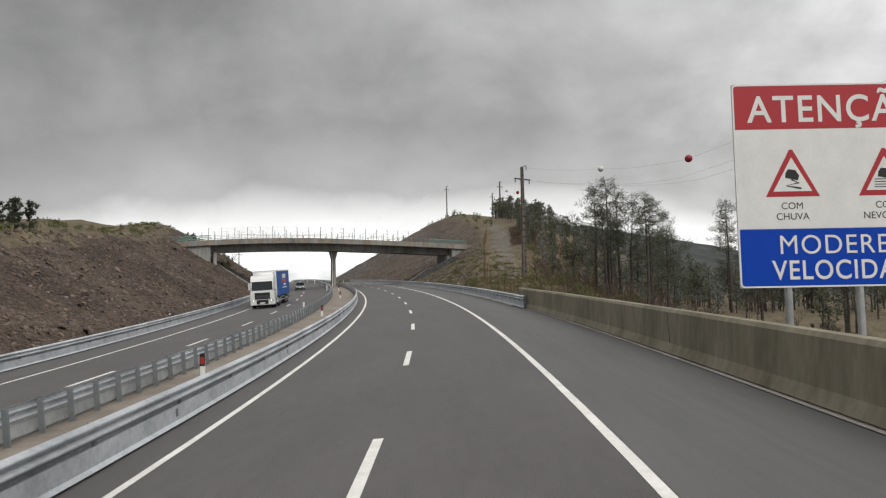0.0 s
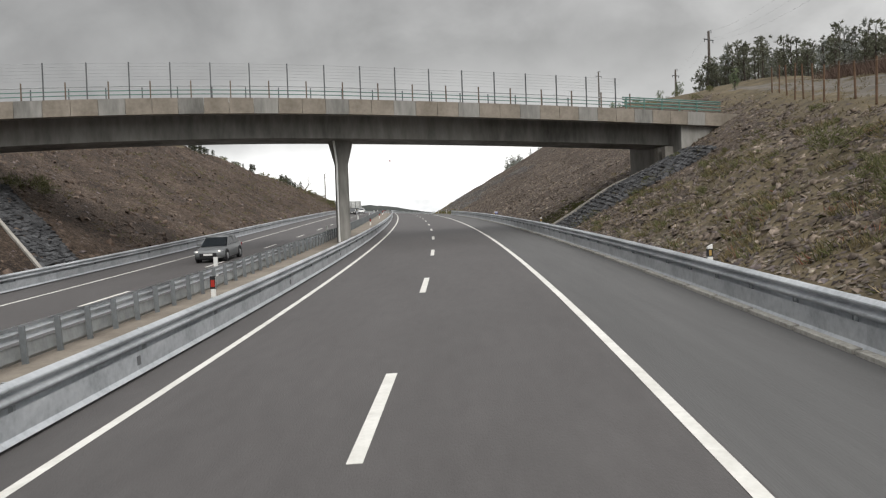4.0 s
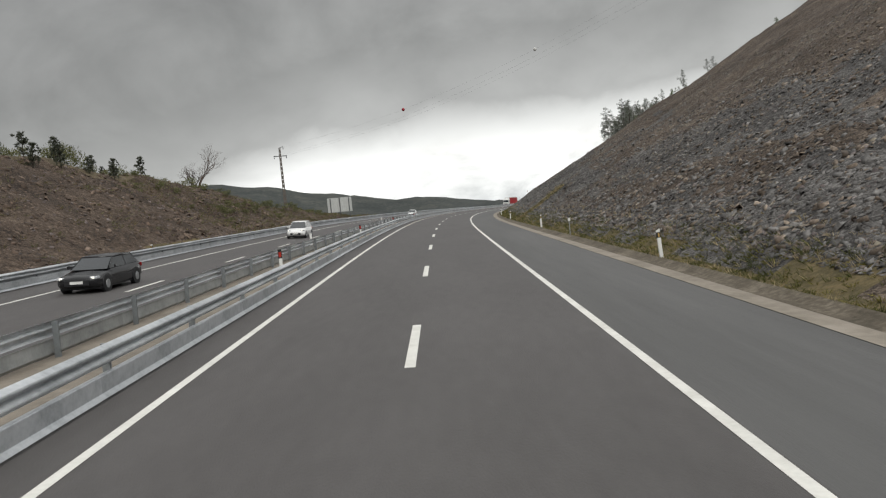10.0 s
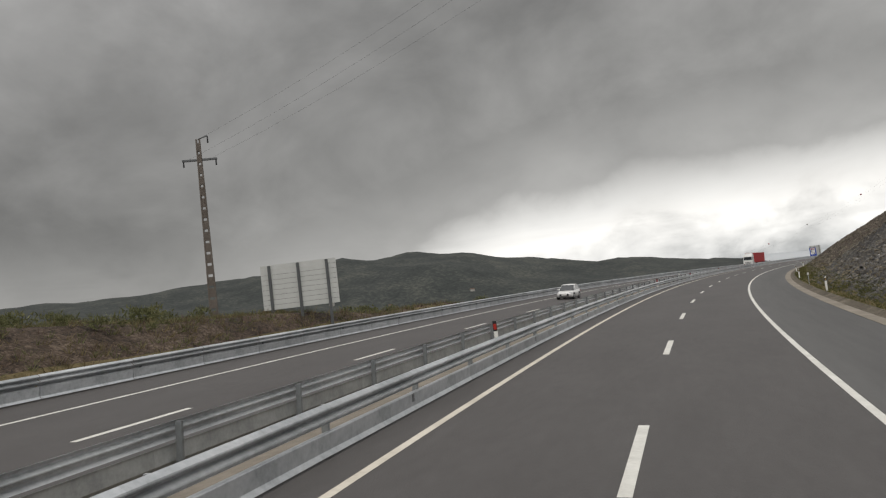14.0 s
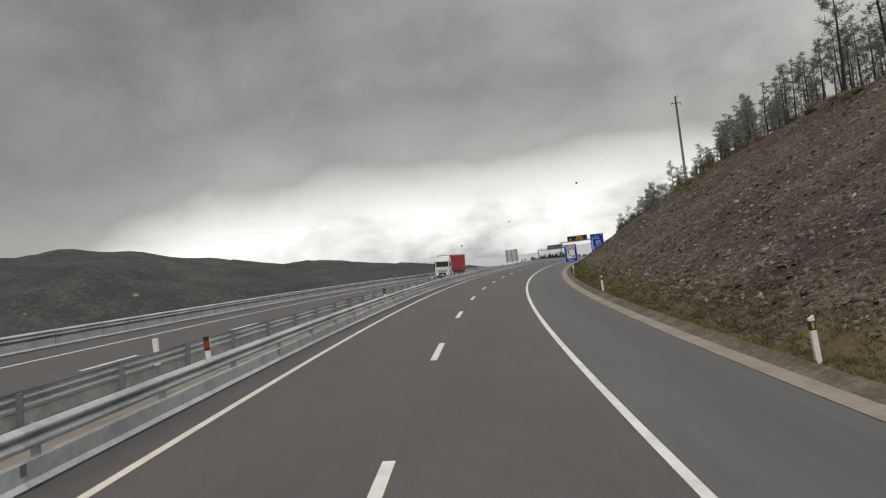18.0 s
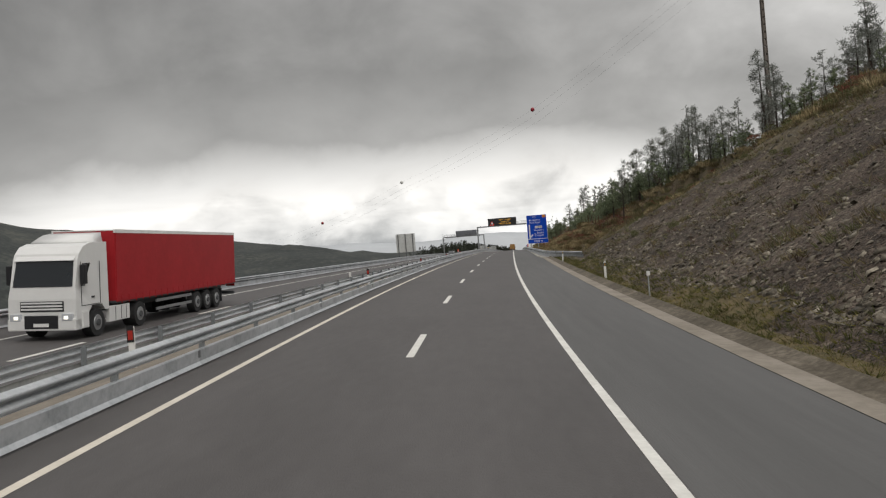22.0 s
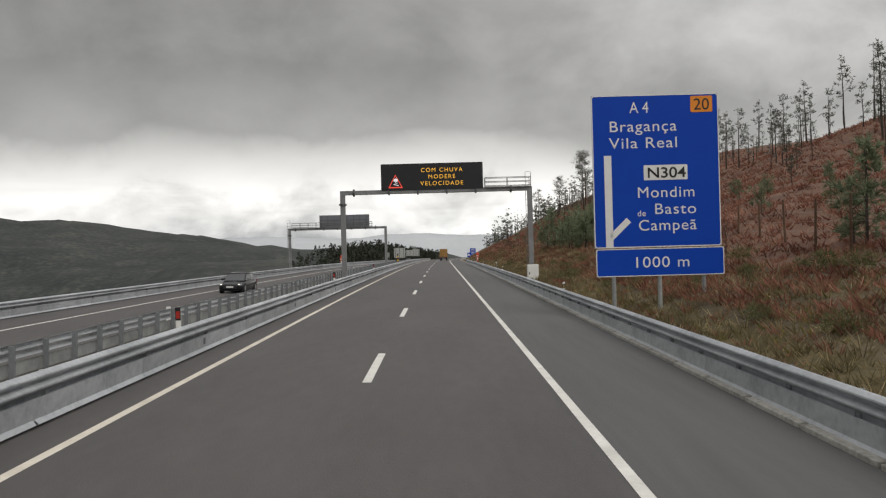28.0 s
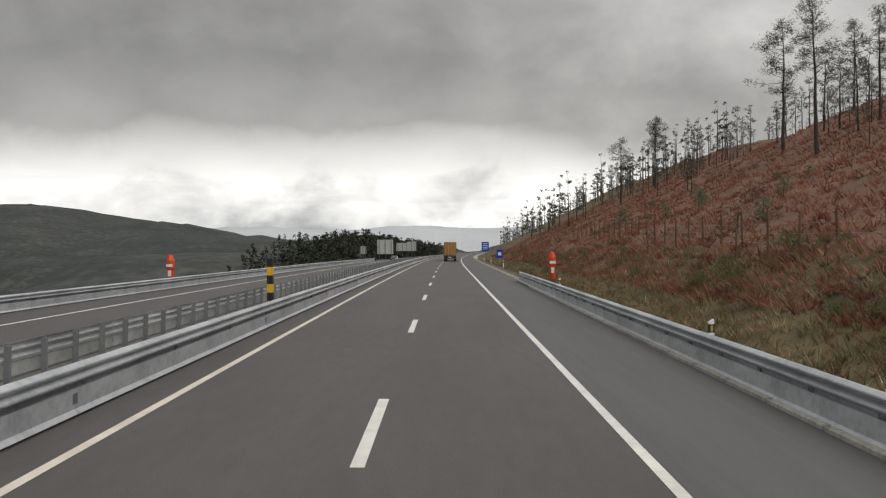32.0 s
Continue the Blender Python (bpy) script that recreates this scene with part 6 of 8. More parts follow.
STRAW = material("dry_grass", [(0.19, 0.148, 0.075), (0.34, 0.275, 0.155), (0.50, 0.425, 0.27)], 0.5, 0.9, rand=0.4, thin=True, leaf=0.4)
DULL_STRAW = material("dull_dry_grass", [(0.09, 0.074, 0.04), (0.165, 0.135, 0.07), (0.26, 0.21, 0.115)], 0.7, 0.9, rand=0.4, thin=True, leaf=0.4)
DARK_WOOD = material("dark_conifers", [(0.014, 0.018, 0.012), (0.028, 0.033, 0.022), (0.05, 0.054, 0.036)], 0.4, 0.9, rand=0.35, thin=True)
MOSSY = material("green_grass", [(0.045, 0.055, 0.018), (0.085, 0.092, 0.03), (0.15, 0.14, 0.05)], 0.7, 0.9, rand=0.4, thin=True, leaf=0.4)
BRACKEN = material("dead_bracken", [(0.095, 0.042, 0.030), (0.245, 0.105, 0.072), (0.40, 0.21, 0.145)], 0.35, 0.9, fine=0.25, rand=0.4, thin=True, leaf=0.4)
STONE_PLUM = material("plum_slate_stones", [(0.050, 0.040, 0.038), (0.102, 0.083, 0.080), (0.24, 0.206, 0.198)], 1.3, 0.8, rand=0.55, thin=True, bump=0.4)
STONE = material("slate_stones", [(0.058, 0.045, 0.035), (0.124, 0.097, 0.076), (0.30, 0.248, 0.200)], 1.3, 0.8, rand=0.45, thin=True, bump=0.4)
STONE_DARK = material("dark_bank_stones", [(0.046, 0.032, 0.025), (0.098, 0.070, 0.053), (0.19, 0.142, 0.11)], 1.3, 0.8, rand=0.45, thin=True, bump=0.4)
STONE_OLIVE = material("olive_slate_stones", [(0.060, 0.050, 0.038), (0.122, 0.105, 0.080), (0.29, 0.258, 0.205)], 1.3, 0.8, rand=0.55, thin=True, bump=0.4)
STONE_GREY = material("grey_slate_stones", [(0.055, 0.052, 0.050), (0.115, 0.109, 0.105), (0.24, 0.23, 0.22)], 1.3, 0.7, rand=0.45, thin=True, bump=0.4)


MORTAR = material("crumbled_mortar", [(0.22, 0.205, 0.18), (0.36, 0.34, 0.30), (0.50, 0.475, 0.43)], 2.0, 0.95, rand=0.3, thin=True)


def on_ground(s, d):
    p = road(s, d)
    hit, _, _, _ = ground_tree.ray_cast(Vector((p.x, p.y, 400.0)), Vector((0, 0, -1)))
    return hit if hit else Vector((p.x, p.y, land_at(s, d)))


class Soup:
    """Vertices and faces of many small pieces."""
    def __init__(self):
        self.v, self.f = [], []

    def add(self, verts, faces):
        b = len(self.v)
        self.v += verts
        self.f += [tuple(i + b for i in q) for q in faces]

    def blade(self, base, tip, width, rng):
        side = Vector((rng.uniform(-1, 1), rng.uniform(-1, 1), rng.uniform(-1, 1))).cross(tip - base)
        side = side.normalized() * width if side.length > 1e-6 else Vector((width, 0, 0))
        self.add([base - side, base + side, tip], [(0, 1, 2)])

    def limb(self, a, b, r0, r1, n=4):
        q = (b - a).to_track_quat("Z", "Y")
        ring = [Vector((math.cos(2 * math.pi * k / n), math.sin(2 * math.pi * k / n), 0)) for k in range(n)]
        self.add([a + q @ (v * r0) for v in ring] + [b + q @ (v * r1) for v in ring], [(k, (k + 1) % n, n + (k + 1) % n, n + k) for k in range(n)])

    def build(self, name):
        return mesh(name, self.v, self.f)


def pine_meshes(seed, h, bare, spread, clumps, needle, lean=0.04, blades=20, width=0.036, limbs=1.0, sides=7, tuft=1.0, loose=0.18):
    """Trunk with limbs, and a crown of needle tufts."""
    rng = random.Random(seed)
    trunk, crown = Soup(), Soup()
    pts = [Vector((0, 0, -0.4))]
    dx, dy = rng.uniform(-lean, lean), rng.uniform(-lean, lean)
    for k in range(1, 9):
        z = h * k / 8
        pts.append(Vector((dx * z + rng.uniform(-.06, .06) * h / 10, dy * z + rng.uniform(-.06, .06) * h / 10, z)))
    r = h * 0.013 + 0.03
    for k in range(8):
        trunk.limb(pts[k], pts[k + 1], r * (1 - k / 8.6), r * (1 - (k + 1) / 8.6), sides)

    def stem(z):
        q = min(7.99, max(0, z / h * 8))
        i = int(q)
        return pts[i].lerp(pts[i + 1], q - i)

    tips = []
    n = int((10 + h * 1.6) * limbs)
    for k in range(n):
        f = bare + (1 - bare) * (k / n) ** 0.9
        a = stem(f * h)
        az = rng.uniform(0, 2 * math.pi)
        up = (f - bare) / (1 - bare)
        shape = (1.02 - up) ** 0.55 * (0.55 + 0.45 * min(1.0, up / 0.22)) * rng.choice((0.6, 0.85, 1.0, 1.25))
        ln = 1.45 * spread * h * shape * rng.uniform(0.55, 1.15)
        tip = a + Vector((math.cos(az) * ln, math.sin(az) * ln, ln * rng.uniform(0.05, 0.65)))
        mid = a.lerp(tip, 0.5) + Vector((0, 0, -0.06 * ln))
        if sides < 6:
            trunk.limb(a, tip, 0.024, 0.008, 3)
        else:
            trunk.limb(a, mid, 0.022 + 0.004 * ln, 0.016, 3)
            trunk.limb(mid, tip, 0.016, 0.008, 3)
        tips += [tip, mid.lerp(tip, 0.55)]
        if ln > 0.9 and sides < 6:
            tips.append(mid.lerp(tip, 0.1) + Vector((rng.uniform(-.4, .4), rng.uniform(-.4, .4), rng.uniform(-.1, .3))))
        elif ln > 0.9:
            tips.append(mid.lerp(tip, 0.1) + Vector((rng.uniform(-.3, .3), rng.uniform(-.3, .3), rng.uniform(-.1, .3))))
            fork = mid + Vector((rng.uniform(-.5, .5) * ln, rng.uniform(-.5, .5) * ln, 0.25 * ln))
            trunk.limb(mid, fork, 0.014, 0.007, 3)
            tips.append(fork)
    # a few dead stubs low on the stem
    for k in range(5 if sides > 5 else 1):
        a = stem(h * bare * rng.uniform(0.4, 1.0))
        az = rng.uniform(0, 6.3)
        trunk.limb(a, a + Vector((math.cos(az), math.sin(az), 0.1)) * rng.uniform(0.3, 1.1), 0.018, 0.005, 3)
    tips.append(pts[-1])
    rng.shuffle(tips)
    for c in tips[:clumps]:
        size = tuft * rng.uniform(0.34, 0.62) * (0.75 + h / 40)
        for _ in range(blades):
            dv = Vector((rng.gauss(0, 1), rng.gauss(0, 1), rng.gauss(0.35, 0.8))).normalized()
            b = c + dv * size * rng.uniform(0.0, 0.5) + Vector((rng.gauss(0, loose * 0.6), rng.gauss(0, loose * 0.6), rng.gauss(0, loose * 0.45)))
            crown.blade(b, b + dv * size * rng.uniform(0.5, 1.0), width, rng)
    return trunk.build("trunk"), crown.build("crown"), needle


def bare_meshes(seed, h, mat_, thick=1.0, levels=5):
    rng = random.Random(seed)
    wood = Soup()

    def grow(a, dirn, ln, r, level):
        b = a + dirn * ln
        wood.limb(a, b, r, r * 0.65, 5 if level < 2 else 3)
        if level >= levels or r < 0.0035:
            return
        for _ in range(3 if level < 2 else 2 if rng.random() < 0.75 else 3):
            d2 = (dirn + Vector((rng.gauss(0, .45), rng.gauss(0, .45), rng.gauss(0.1, .3)))).normalized()
            grow(a.lerp(b, rng.uniform(0.55, 1.0)), d2, ln * rng.uniform(0.6, 0.85), r * 0.58, level + 1)
    grow(Vector((0, 0, -0.2)), Vector((0.03, 0.02, 1)).normalized(), h * 0.33, h * 0.016 * thick, 0)
    return wood.build("branches"), mat_


def bush_mesh(seed, r, h, mat_, blades=520, width=0.022, grassy=False):
    """A grass mound of long blades, or a shrub of short leafy twigs in several lobes."""
    rng = random.Random(seed)
    sp = Soup()
    lobes = [(Vector((rng.uniform(-.5, .5) * r, rng.uniform(-.5, .5) * r, h * rng.uniform(0.2, 0.62))), rng.uniform(0.3, 0.55)) for _ in range(8)]
    for n in range(blades):
        if grassy:
            a, q = rng.uniform(0, 6.283), math.sqrt(rng.random())
            b = Vector((math.cos(a) * q * r * 0.7, math.sin(a) * q * r * 0.7, h * rng.uniform(0, 0.55) * (1 - 0.5 * q)))
            t = b + Vector((math.cos(a) * q * 0.5, math.sin(a) * q * 0.5, 1.0)).normalized() * h * rng.uniform(0.25, 0.5)
        else:
            c, k = lobes[n % len(lobes)]
            dv = Vector((rng.gauss(0, 1), rng.gauss(0, 1), rng.gauss(0.35, 0.8))).normalized()
            b = c + Vector((dv.x * k * r, dv.y * k * r, dv.z * k * h * 0.7)) * rng.uniform(0.45, 1.0)
            b.z = max(b.z, 0.02)
            t = b + (dv + Vector((rng.gauss(0, .5), rng.gauss(0, .5), rng.gauss(0.6, .5)))).normalized() * h * rng.uniform(0.10, 0.24)
        sp.blade(b, t, width, rng)
    return sp.build("foliage"), mat_


FINE = dict(blades=40, width=0.021, tuft=0.64, limbs=1.25, loose=0.34)
PINES = [pine_meshes(11, 11.0, 0.42, 0.16, 96, NEEDLES, **FINE), pine_meshes(12, 9.5, 0.34, 0.18, 96, NEEDLES, **FINE), pine_meshes(13, 12.5, 0.50, 0.14, 88, NEEDLES, **FINE), pine_meshes(14, 8.0, 0.25, 0.20, 92, NEEDLES, **FINE), pine_meshes(15, 10.0, 0.52, 0.15, 60, NEEDLES, **FINE)]
MIDS = [pine_meshes(12, 9.5, 0.34, 0.18, 76, NEEDLES), pine_meshes(13, 12.5, 0.50, 0.14, 70, NEEDLES), pine_meshes(15, 10.0, 0.52, 0.15, 50, NEEDLES)]
MISTED = [pine_meshes(21, 9.0, 0.30, 0.16, 64, NEEDLES_MIST), pine_meshes(22, 10.5, 0.46, 0.13, 54, NEEDLES_MIST), pine_meshes(23, 7.5, 0.25, 0.18, 64, NEEDLES_MIST)]
def dead_pine_mesh(seed, h):
    """Straight dead stem with whorls of thin bare branches."""
    rng = random.Random(seed)
    wood = Soup()
    lean = Vector((rng.uniform(-.03, .03), rng.uniform(-.03, .03), 1.0))
    for k in range(6):
        wood.limb(lean * (h * k / 6 - 0.3), lean * (h * (k + 1) / 6 - 0.3), h * 0.014 * (1 - k / 6.6), h * 0.014 * (1 - (k + 1) / 6.6), 6)
    for k in range(int(h * 5)):
        f = rng.uniform(0.3, 0.98)
        az, ln = rng.uniform(0, 6.283), h * 0.16 * (1.08 - f) * rng.uniform(0.5, 1.2)
        out = Vector((math.cos(az), math.sin(az), rng.uniform(0.0, 0.45)))
        a = lean * (f * h)
        wood.limb(a, a + out * ln, 0.022, 0.008, 3)
        for q in (0.5, 0.75):
            c = a + out * ln * q
            wood.limb(c, c + Vector((rng.uniform(-.6, .6), rng.uniform(-.6, .6), rng.uniform(0, .4))) * ln * 0.6, 0.012, 0.005, 3)
    return wood.build("branches"), TWIGS


BARES = [bare_meshes(41, 4.2, TWIGS_RED), bare_meshes(42, 3.2, TWIGS_RED), bare_meshes(43, 5.5, TWIGS)]
BUSHES = [bush_mesh(51, 0.9, 1.1, BROOM), bush_mesh(52, 1.3, 1.5, BROOM), bush_mesh(53, 0.7, 0.8, BROOM, 260)]
rnd = random.Random(77)


def plant(kind, s, d, scale=1.0, label="", name="pine_tree", category="tree", group="pines on the hillside"):
    g = on_ground(s, d)
    m = Matrix.Translation(g - Vector((0, 0, 0.05))) @ Matrix.Rotation(rnd.uniform(0, 6.283), 4, "Z") @ Matrix.Scale(scale, 4)
    ob = empty(name, m, label, category, group)
    if len(kind) == 3:
        part("trunk", kind[0], BARK, ob)
        part("crown", kind[1], kind[2], ob)
    else:
        part("twig_crown" if "branches" in kind[0].name else "foliage", kind[0], kind[1], ob)
    return ob


def pine(s, d, top=None, kinds=PINES, scale=None, label="dark pine with a bare trunk and tufted crown"):
    k = rnd.choice(kinds)
    if top is not None:
        g = on_ground(s, d)
        want = float(np.interp(s, S_GRID, ROAD_Z)) + top - g.z
        full = max(v.co.z for v in k[1].vertices)
        scale = max(0.25, want / full)
    return plant(k, s, d, scale or rnd.uniform(0.75, 1.1), label)


# first wood beside the parapet
for s, d, top, k in ((88, 26.2, 12.7, 0), (84, 27.3, 10.3, 4), (80, 27.8, 9.9, 2), (83, 29.5, 9.4, 0), (72.7, 26.9, 7.1, 1), (88, 24.6, 11.8, 1), (90, 28.5, 11.2, 3), (85.5, 25.6, 8.8, 1), (86.7, 41.2, 9.2, 2), (92, 44, 6.0, 1), (78, 22.5, 8.8, 4), (95, 33, 6.2, 1), (66, 33, 5.2, 3), (60, 21.5, 5.0, 3), (99, 38, 5.6, 0),
                     (48, 29, 4.2, 2), (40, 24, 3.5, 0)):
    pine(s, d, top + 0.05 * d + 0.6, [PINES[k]], label="pine with a thin dark trunk in the roadside wood")


def canopy_meshes(seed, h, spread, clumps, needle, low=0.12, blades=9, width=0.062):
    """Bushy pine: a short stem hidden in a rounded, lobed crown that reaches almost to the ground."""
    rng = random.Random(seed)
    trunk, crown = Soup(), Soup()
    trunk.limb(Vector((0, 0, -0.4)), Vector((0.1, 0.05, h * 0.9)), 0.05 + 0.01 * h, 0.02, 4)
    lobes = [(Vector((rng.uniform(-.5, .5) * spread * h, rng.uniform(-.5, .5) * spread * h, h * rng.uniform(low + 0.12, 0.86))), rng.uniform(0.55, 1.0)) for _ in range(9)] + [(Vector((0, 0, h * 0.9)), 0.45)]
    for c, k in lobes:
        trunk.limb(Vector((0.06, 0.03, c.z * 0.8)), c, 0.03, 0.012, 3)
    for n in range(clumps):
        lobe, k = lobes[n % len(lobes)]
        out = Vector((rng.gauss(0, 1), rng.gauss(0, 1), rng.gauss(0.25, 0.8))).normalized()
        c = lobe + out * k * spread * h * 0.55 * rng.uniform(0.6, 1.0)
        size = rng.uniform(0.28, 0.5)
        for _ in range(blades):
            dv = (out + Vector((rng.gauss(0, .8), rng.gauss(0, .8), rng.gauss(0.3, .7)))).normalized()
            b = c + dv * size * rng.uniform(-0.2, 0.4)
            crown.blade(b, b + dv * size * rng.uniform(0.5, 1.0), width, rng)
    return trunk.build("trunk"), crown.build("crown"), needle


YOUNG = [canopy_meshes(k, h, w, n, NEEDLES_YOUNG, 0.02, 20, 0.03) for k, h, w, n in ((31, 3.4, 0.32, 62), (32, 2.6, 0.36, 54), (33, 4.4, 0.28, 72))]
LIGHT = [pine_meshes(k, h, b, w, n, NEEDLES, 0.04, 14, 0.055, 0.5, 4) for k, h, b, w, n in ((61, 8.5, 0.25, 0.19, 40), (63, 9.5, 0.34, 0.17, 38))]
NEEDLES_OLIVE = material("olive_pine_needles", [(0.072, 0.076, 0.052), (0.125, 0.130, 0.092), (0.20, 0.203, 0.150)], 0.6, 0.8, rand=0.35, thin=True, leaf=0.4)
CANOPY = [canopy_meshes(k, h, w, n, mt) for k, h, w, n, mt in ((91, 5.2, 0.24, 56, NEEDLES_OLIVE), (92, 4.4, 0.27, 52, NEEDLES_OLIVE), (93, 6.2, 0.20, 60, NEEDLES_OLIVE), (94, 4.8, 0.23, 50, NEEDLES_MIST))]

GREEN_CANOPY = [canopy_meshes(k, h, w, n, NEEDLES_YOUNG, 0.04, 16, 0.036) for k, h, w, n in ((71, 4.2, 0.27, 62), (72, 3.4, 0.30, 56), (73, 5.0, 0.24, 66))]
BUSH_LIGHT = [bush_mesh(k, r, h, BROOM, n, 0.05) for k, r, h, n in ((74, 0.9, 1.1, 190), (75, 1.3, 1.5, 210), (76, 0.7, 0.8, 140))]
FAR_PINES = [pine_meshes(k, h, 0.3, 0.2, 18, NEEDLES, 0.04, 8, 0.16, 0.15, 3) for k, h in ((77, 8.5), (78, 7.0), (79, 9.5))]


def joined_wood(spots, label, kinds=LIGHT, seed=8, name="wood", category="wood", cap=None):
    """Plants too close together to tell apart: one mesh for each material."""
    rng = random.Random(seed)
    base = on_ground(*spots[0][:2])
    top = empty(name, Matrix.Translation(base), label, category, kind="stuff")
    bags = {}
    for s, d, k in spots:
        kind = rng.choice(kinds)
        if cap:
            full = max(v.co.z for v in kind[1].vertices)
            k *= (float(np.interp(s, S_GRID, ROAD_Z)) + cap(s, d) - on_ground(s, d).z) / full
            if k < 0.3:
                continue
            k = min(k, 1.4)
        m = np.array(Matrix.Translation(on_ground(s, d) - base - Vector((0, 0, 0.05))) @ Matrix.Rotation(rng.uniform(0, 6.28), 4, "Z") @ Matrix.Scale(k, 4))
        for me, mt in ((kind[0], BARK), (kind[1], kind[2])) if len(kind) == 3 else ((kind[0], kind[1]),):
            bag = bags.setdefault(mt.name, [[], [], 0, mt])
            co = np.empty(len(me.vertices) * 3)
            me.vertices.foreach_get("co", co)
            co = co.reshape(-1, 3) @ m[:3, :3].T + m[:3, 3]
            bag[0].append(co)
            bag[1] += [tuple(v + bag[2] for v in p.vertices) for p in me.polygons]
            bag[2] += len(co)
    for co, faces, _, mt in bags.values():
        nm = "trunk" if mt == BARK else "crown"
        part(nm, mesh(nm, np.concatenate(co), faces), mt, top)


WOOD_S = [95, 118, 132, 151, 170, 200, 240]


def canopy_top(s, d):
    """Height of the tree tops over the road, capped to fit the skyline in the camera's view: a wood that rises along
    the ridge and sinks into the glen behind.
    """
    return max(5.0, float(np.interp(s, WOOD_S, [7.6, 9.0, 11.4, 14.7, 18.0, 23.0, 29.0]) - 0.33 * max(0.0, d - float(np.interp(s, WOOD_S, [17, 20, 28, 35, 42, 55, 62])))))


spots = []
for _ in range(390):
    s = rnd.uniform(84, 240)
    lo_ = float(lut(CUT_R, s)) + (9.5 if s < 150 else 8.0)
    spots.append((s, max(22.0, lo_) + rnd.uniform(0, 34) * (0.45 if s > 180 else 1.0), rnd.choice((0.55, 0.7, 0.82, 0.92, 1.02, 1.18))))
for _ in range(150):
    s = rnd.uniform(90, 210)
    spots.append((s, max(50.0, float(lut(CUT_R, s)) + 26) + 50 * rnd.random(), rnd.uniform(0.7, 1.1)))
joined_wood(spots, "dense olive pine wood on the knoll", CANOPY, cap=canopy_top)
joined_wood([(rnd.uniform(0, 90), rnd.uniform(30, 70), rnd.uniform(0.8, 1.3)) for _ in range(110)], "dense pine wood in the glen beside the parapet", LIGHT + CANOPY)
joined_wood([(s, max(17.0, float(lut(CUT_R, s)) + 7.5) + 14 * rnd.random(), rnd.uniform(0.7, 1.3)) for s in np.arange(66, 150, 0.7)], "green broom thicket below the pines", BUSH_LIGHT, 12, "bushes", "bush")
for s in np.arange(40, 100, 1.9):
    for _ in range(2):
        plant(rnd.choice(BARES[:3]), s + rnd.uniform(-1, 1), rnd.uniform(11.0 if s < 74 else 17.0, 36), rnd.uniform(0.55, 1.0), "leafless reddish-brown shrub in the wood", "bare_shrub", "shrub", "bare shrubs in the wood")
for s in np.arange(8, 130, 3.4):
    plant(rnd.choice(BUSHES), s, rnd.uniform(9.2, 13.5) if s < 70 else float(lut(CUT_R, s)) + rnd.uniform(-6, 6), rnd.uniform(0.6, 1.1), "green broom bush beside the road", "bush", "bush", "broom bushes")
for s in np.arange(84, 170, 2.2):
    plant(rnd.choice(BUSHES), s, rnd.uniform(9.2, max(9.8, float(lut(CUT_R, s)) - 0.5)), rnd.uniform(0.25, 0.5), "small broom bush on the scree", "bush", "bush", "broom bushes")
for s in np.arange(52, 104, 1.4):
    plant(rnd.choice(BUSHES), s, 9.4 + 9 * rnd.random() ** 1.3, rnd.uniform(0.3, 0.6), "broom bush beside the guardrail fence", "bush", "bush", "broom bushes")
# crest of the right cutting
for s in np.arange(185, 345, 6.0):
    plant(rnd.choice(BUSHES + YOUNG[:1]), s, float(lut(CUT_R, s)) + rnd.uniform(-0.5, 4), rnd.uniform(0.5, 1.0), "dark bush on the crest of the cutting", "bush", "bush", "bushes on the crest")
for s in np.arange(350, 446, 2.4):
    pine(s, float(lut(CUT_R, s)) + rnd.uniform(-0.5, 6), None, YOUNG + MISTED[2:], rnd.uniform(0.35, 0.6), "small pine on the crest of the cutting")
for s in np.arange(446, 506, 1.8):
    pine(s, float(lut(CUT_R, s)) + rnd.uniform(0.5, 9), None, MIDS[1:] + MISTED, rnd.uniform(0.45, 0.7) if s < 470 else rnd.uniform(0.6, 0.95), "pine with a bare trunk on the crest")
for s in list(np.arange(496, 545, 1.5)) + list(np.arange(545, 634, 2.4)):
    pine(s, float(lut(CUT_R, s)) + rnd.uniform(0.2, 14), None, MISTED + MISTED + MIDS[1:2], rnd.uniform(1.0, 1.35) if s < 530 else rnd.uniform(0.7, 1.1), "pine above the cutting, mist in its needle colour")
for s in np.arange(560, 655, 2.5):
    plant(rnd.choice(BUSHES + BARES[:2]), s, float(lut(CUT_R, s)) + rnd.uniform(-7, 4), rnd.uniform(0.5, 1.0), "brushwood along the edge of the cutting", "bush", "bush", "brushwood")
for s in np.arange(600, 660, 3.0):
    plant(rnd.choice(BUSHES), s, rnd.uniform(11, 24), rnd.uniform(0.4, 0.8), "heath bush on the scree", "bush", "bush", "heath bushes")
WOOD_EDGE = [(560, 34), (600, 35), (620, 31), (632, 27.5), (644, 23.8), (652, 21.5), (660, 18.8), (675, 17.2)]
for s in np.arange(575, 660, 2.1):
    pine(s, float(lut(WOOD_EDGE, s)) + rnd.uniform(1.5, 11), None, MISTED, rnd.uniform(0.6, 0.95), "pine above the cutting, mist in its needle colour")
edge_spots = [(s, float(lut(WOOD_EDGE, s)) + rnd.uniform(2.5, 18), rnd.uniform(0.5, 0.9)) for s in np.arange(598, 672, 0.8)]
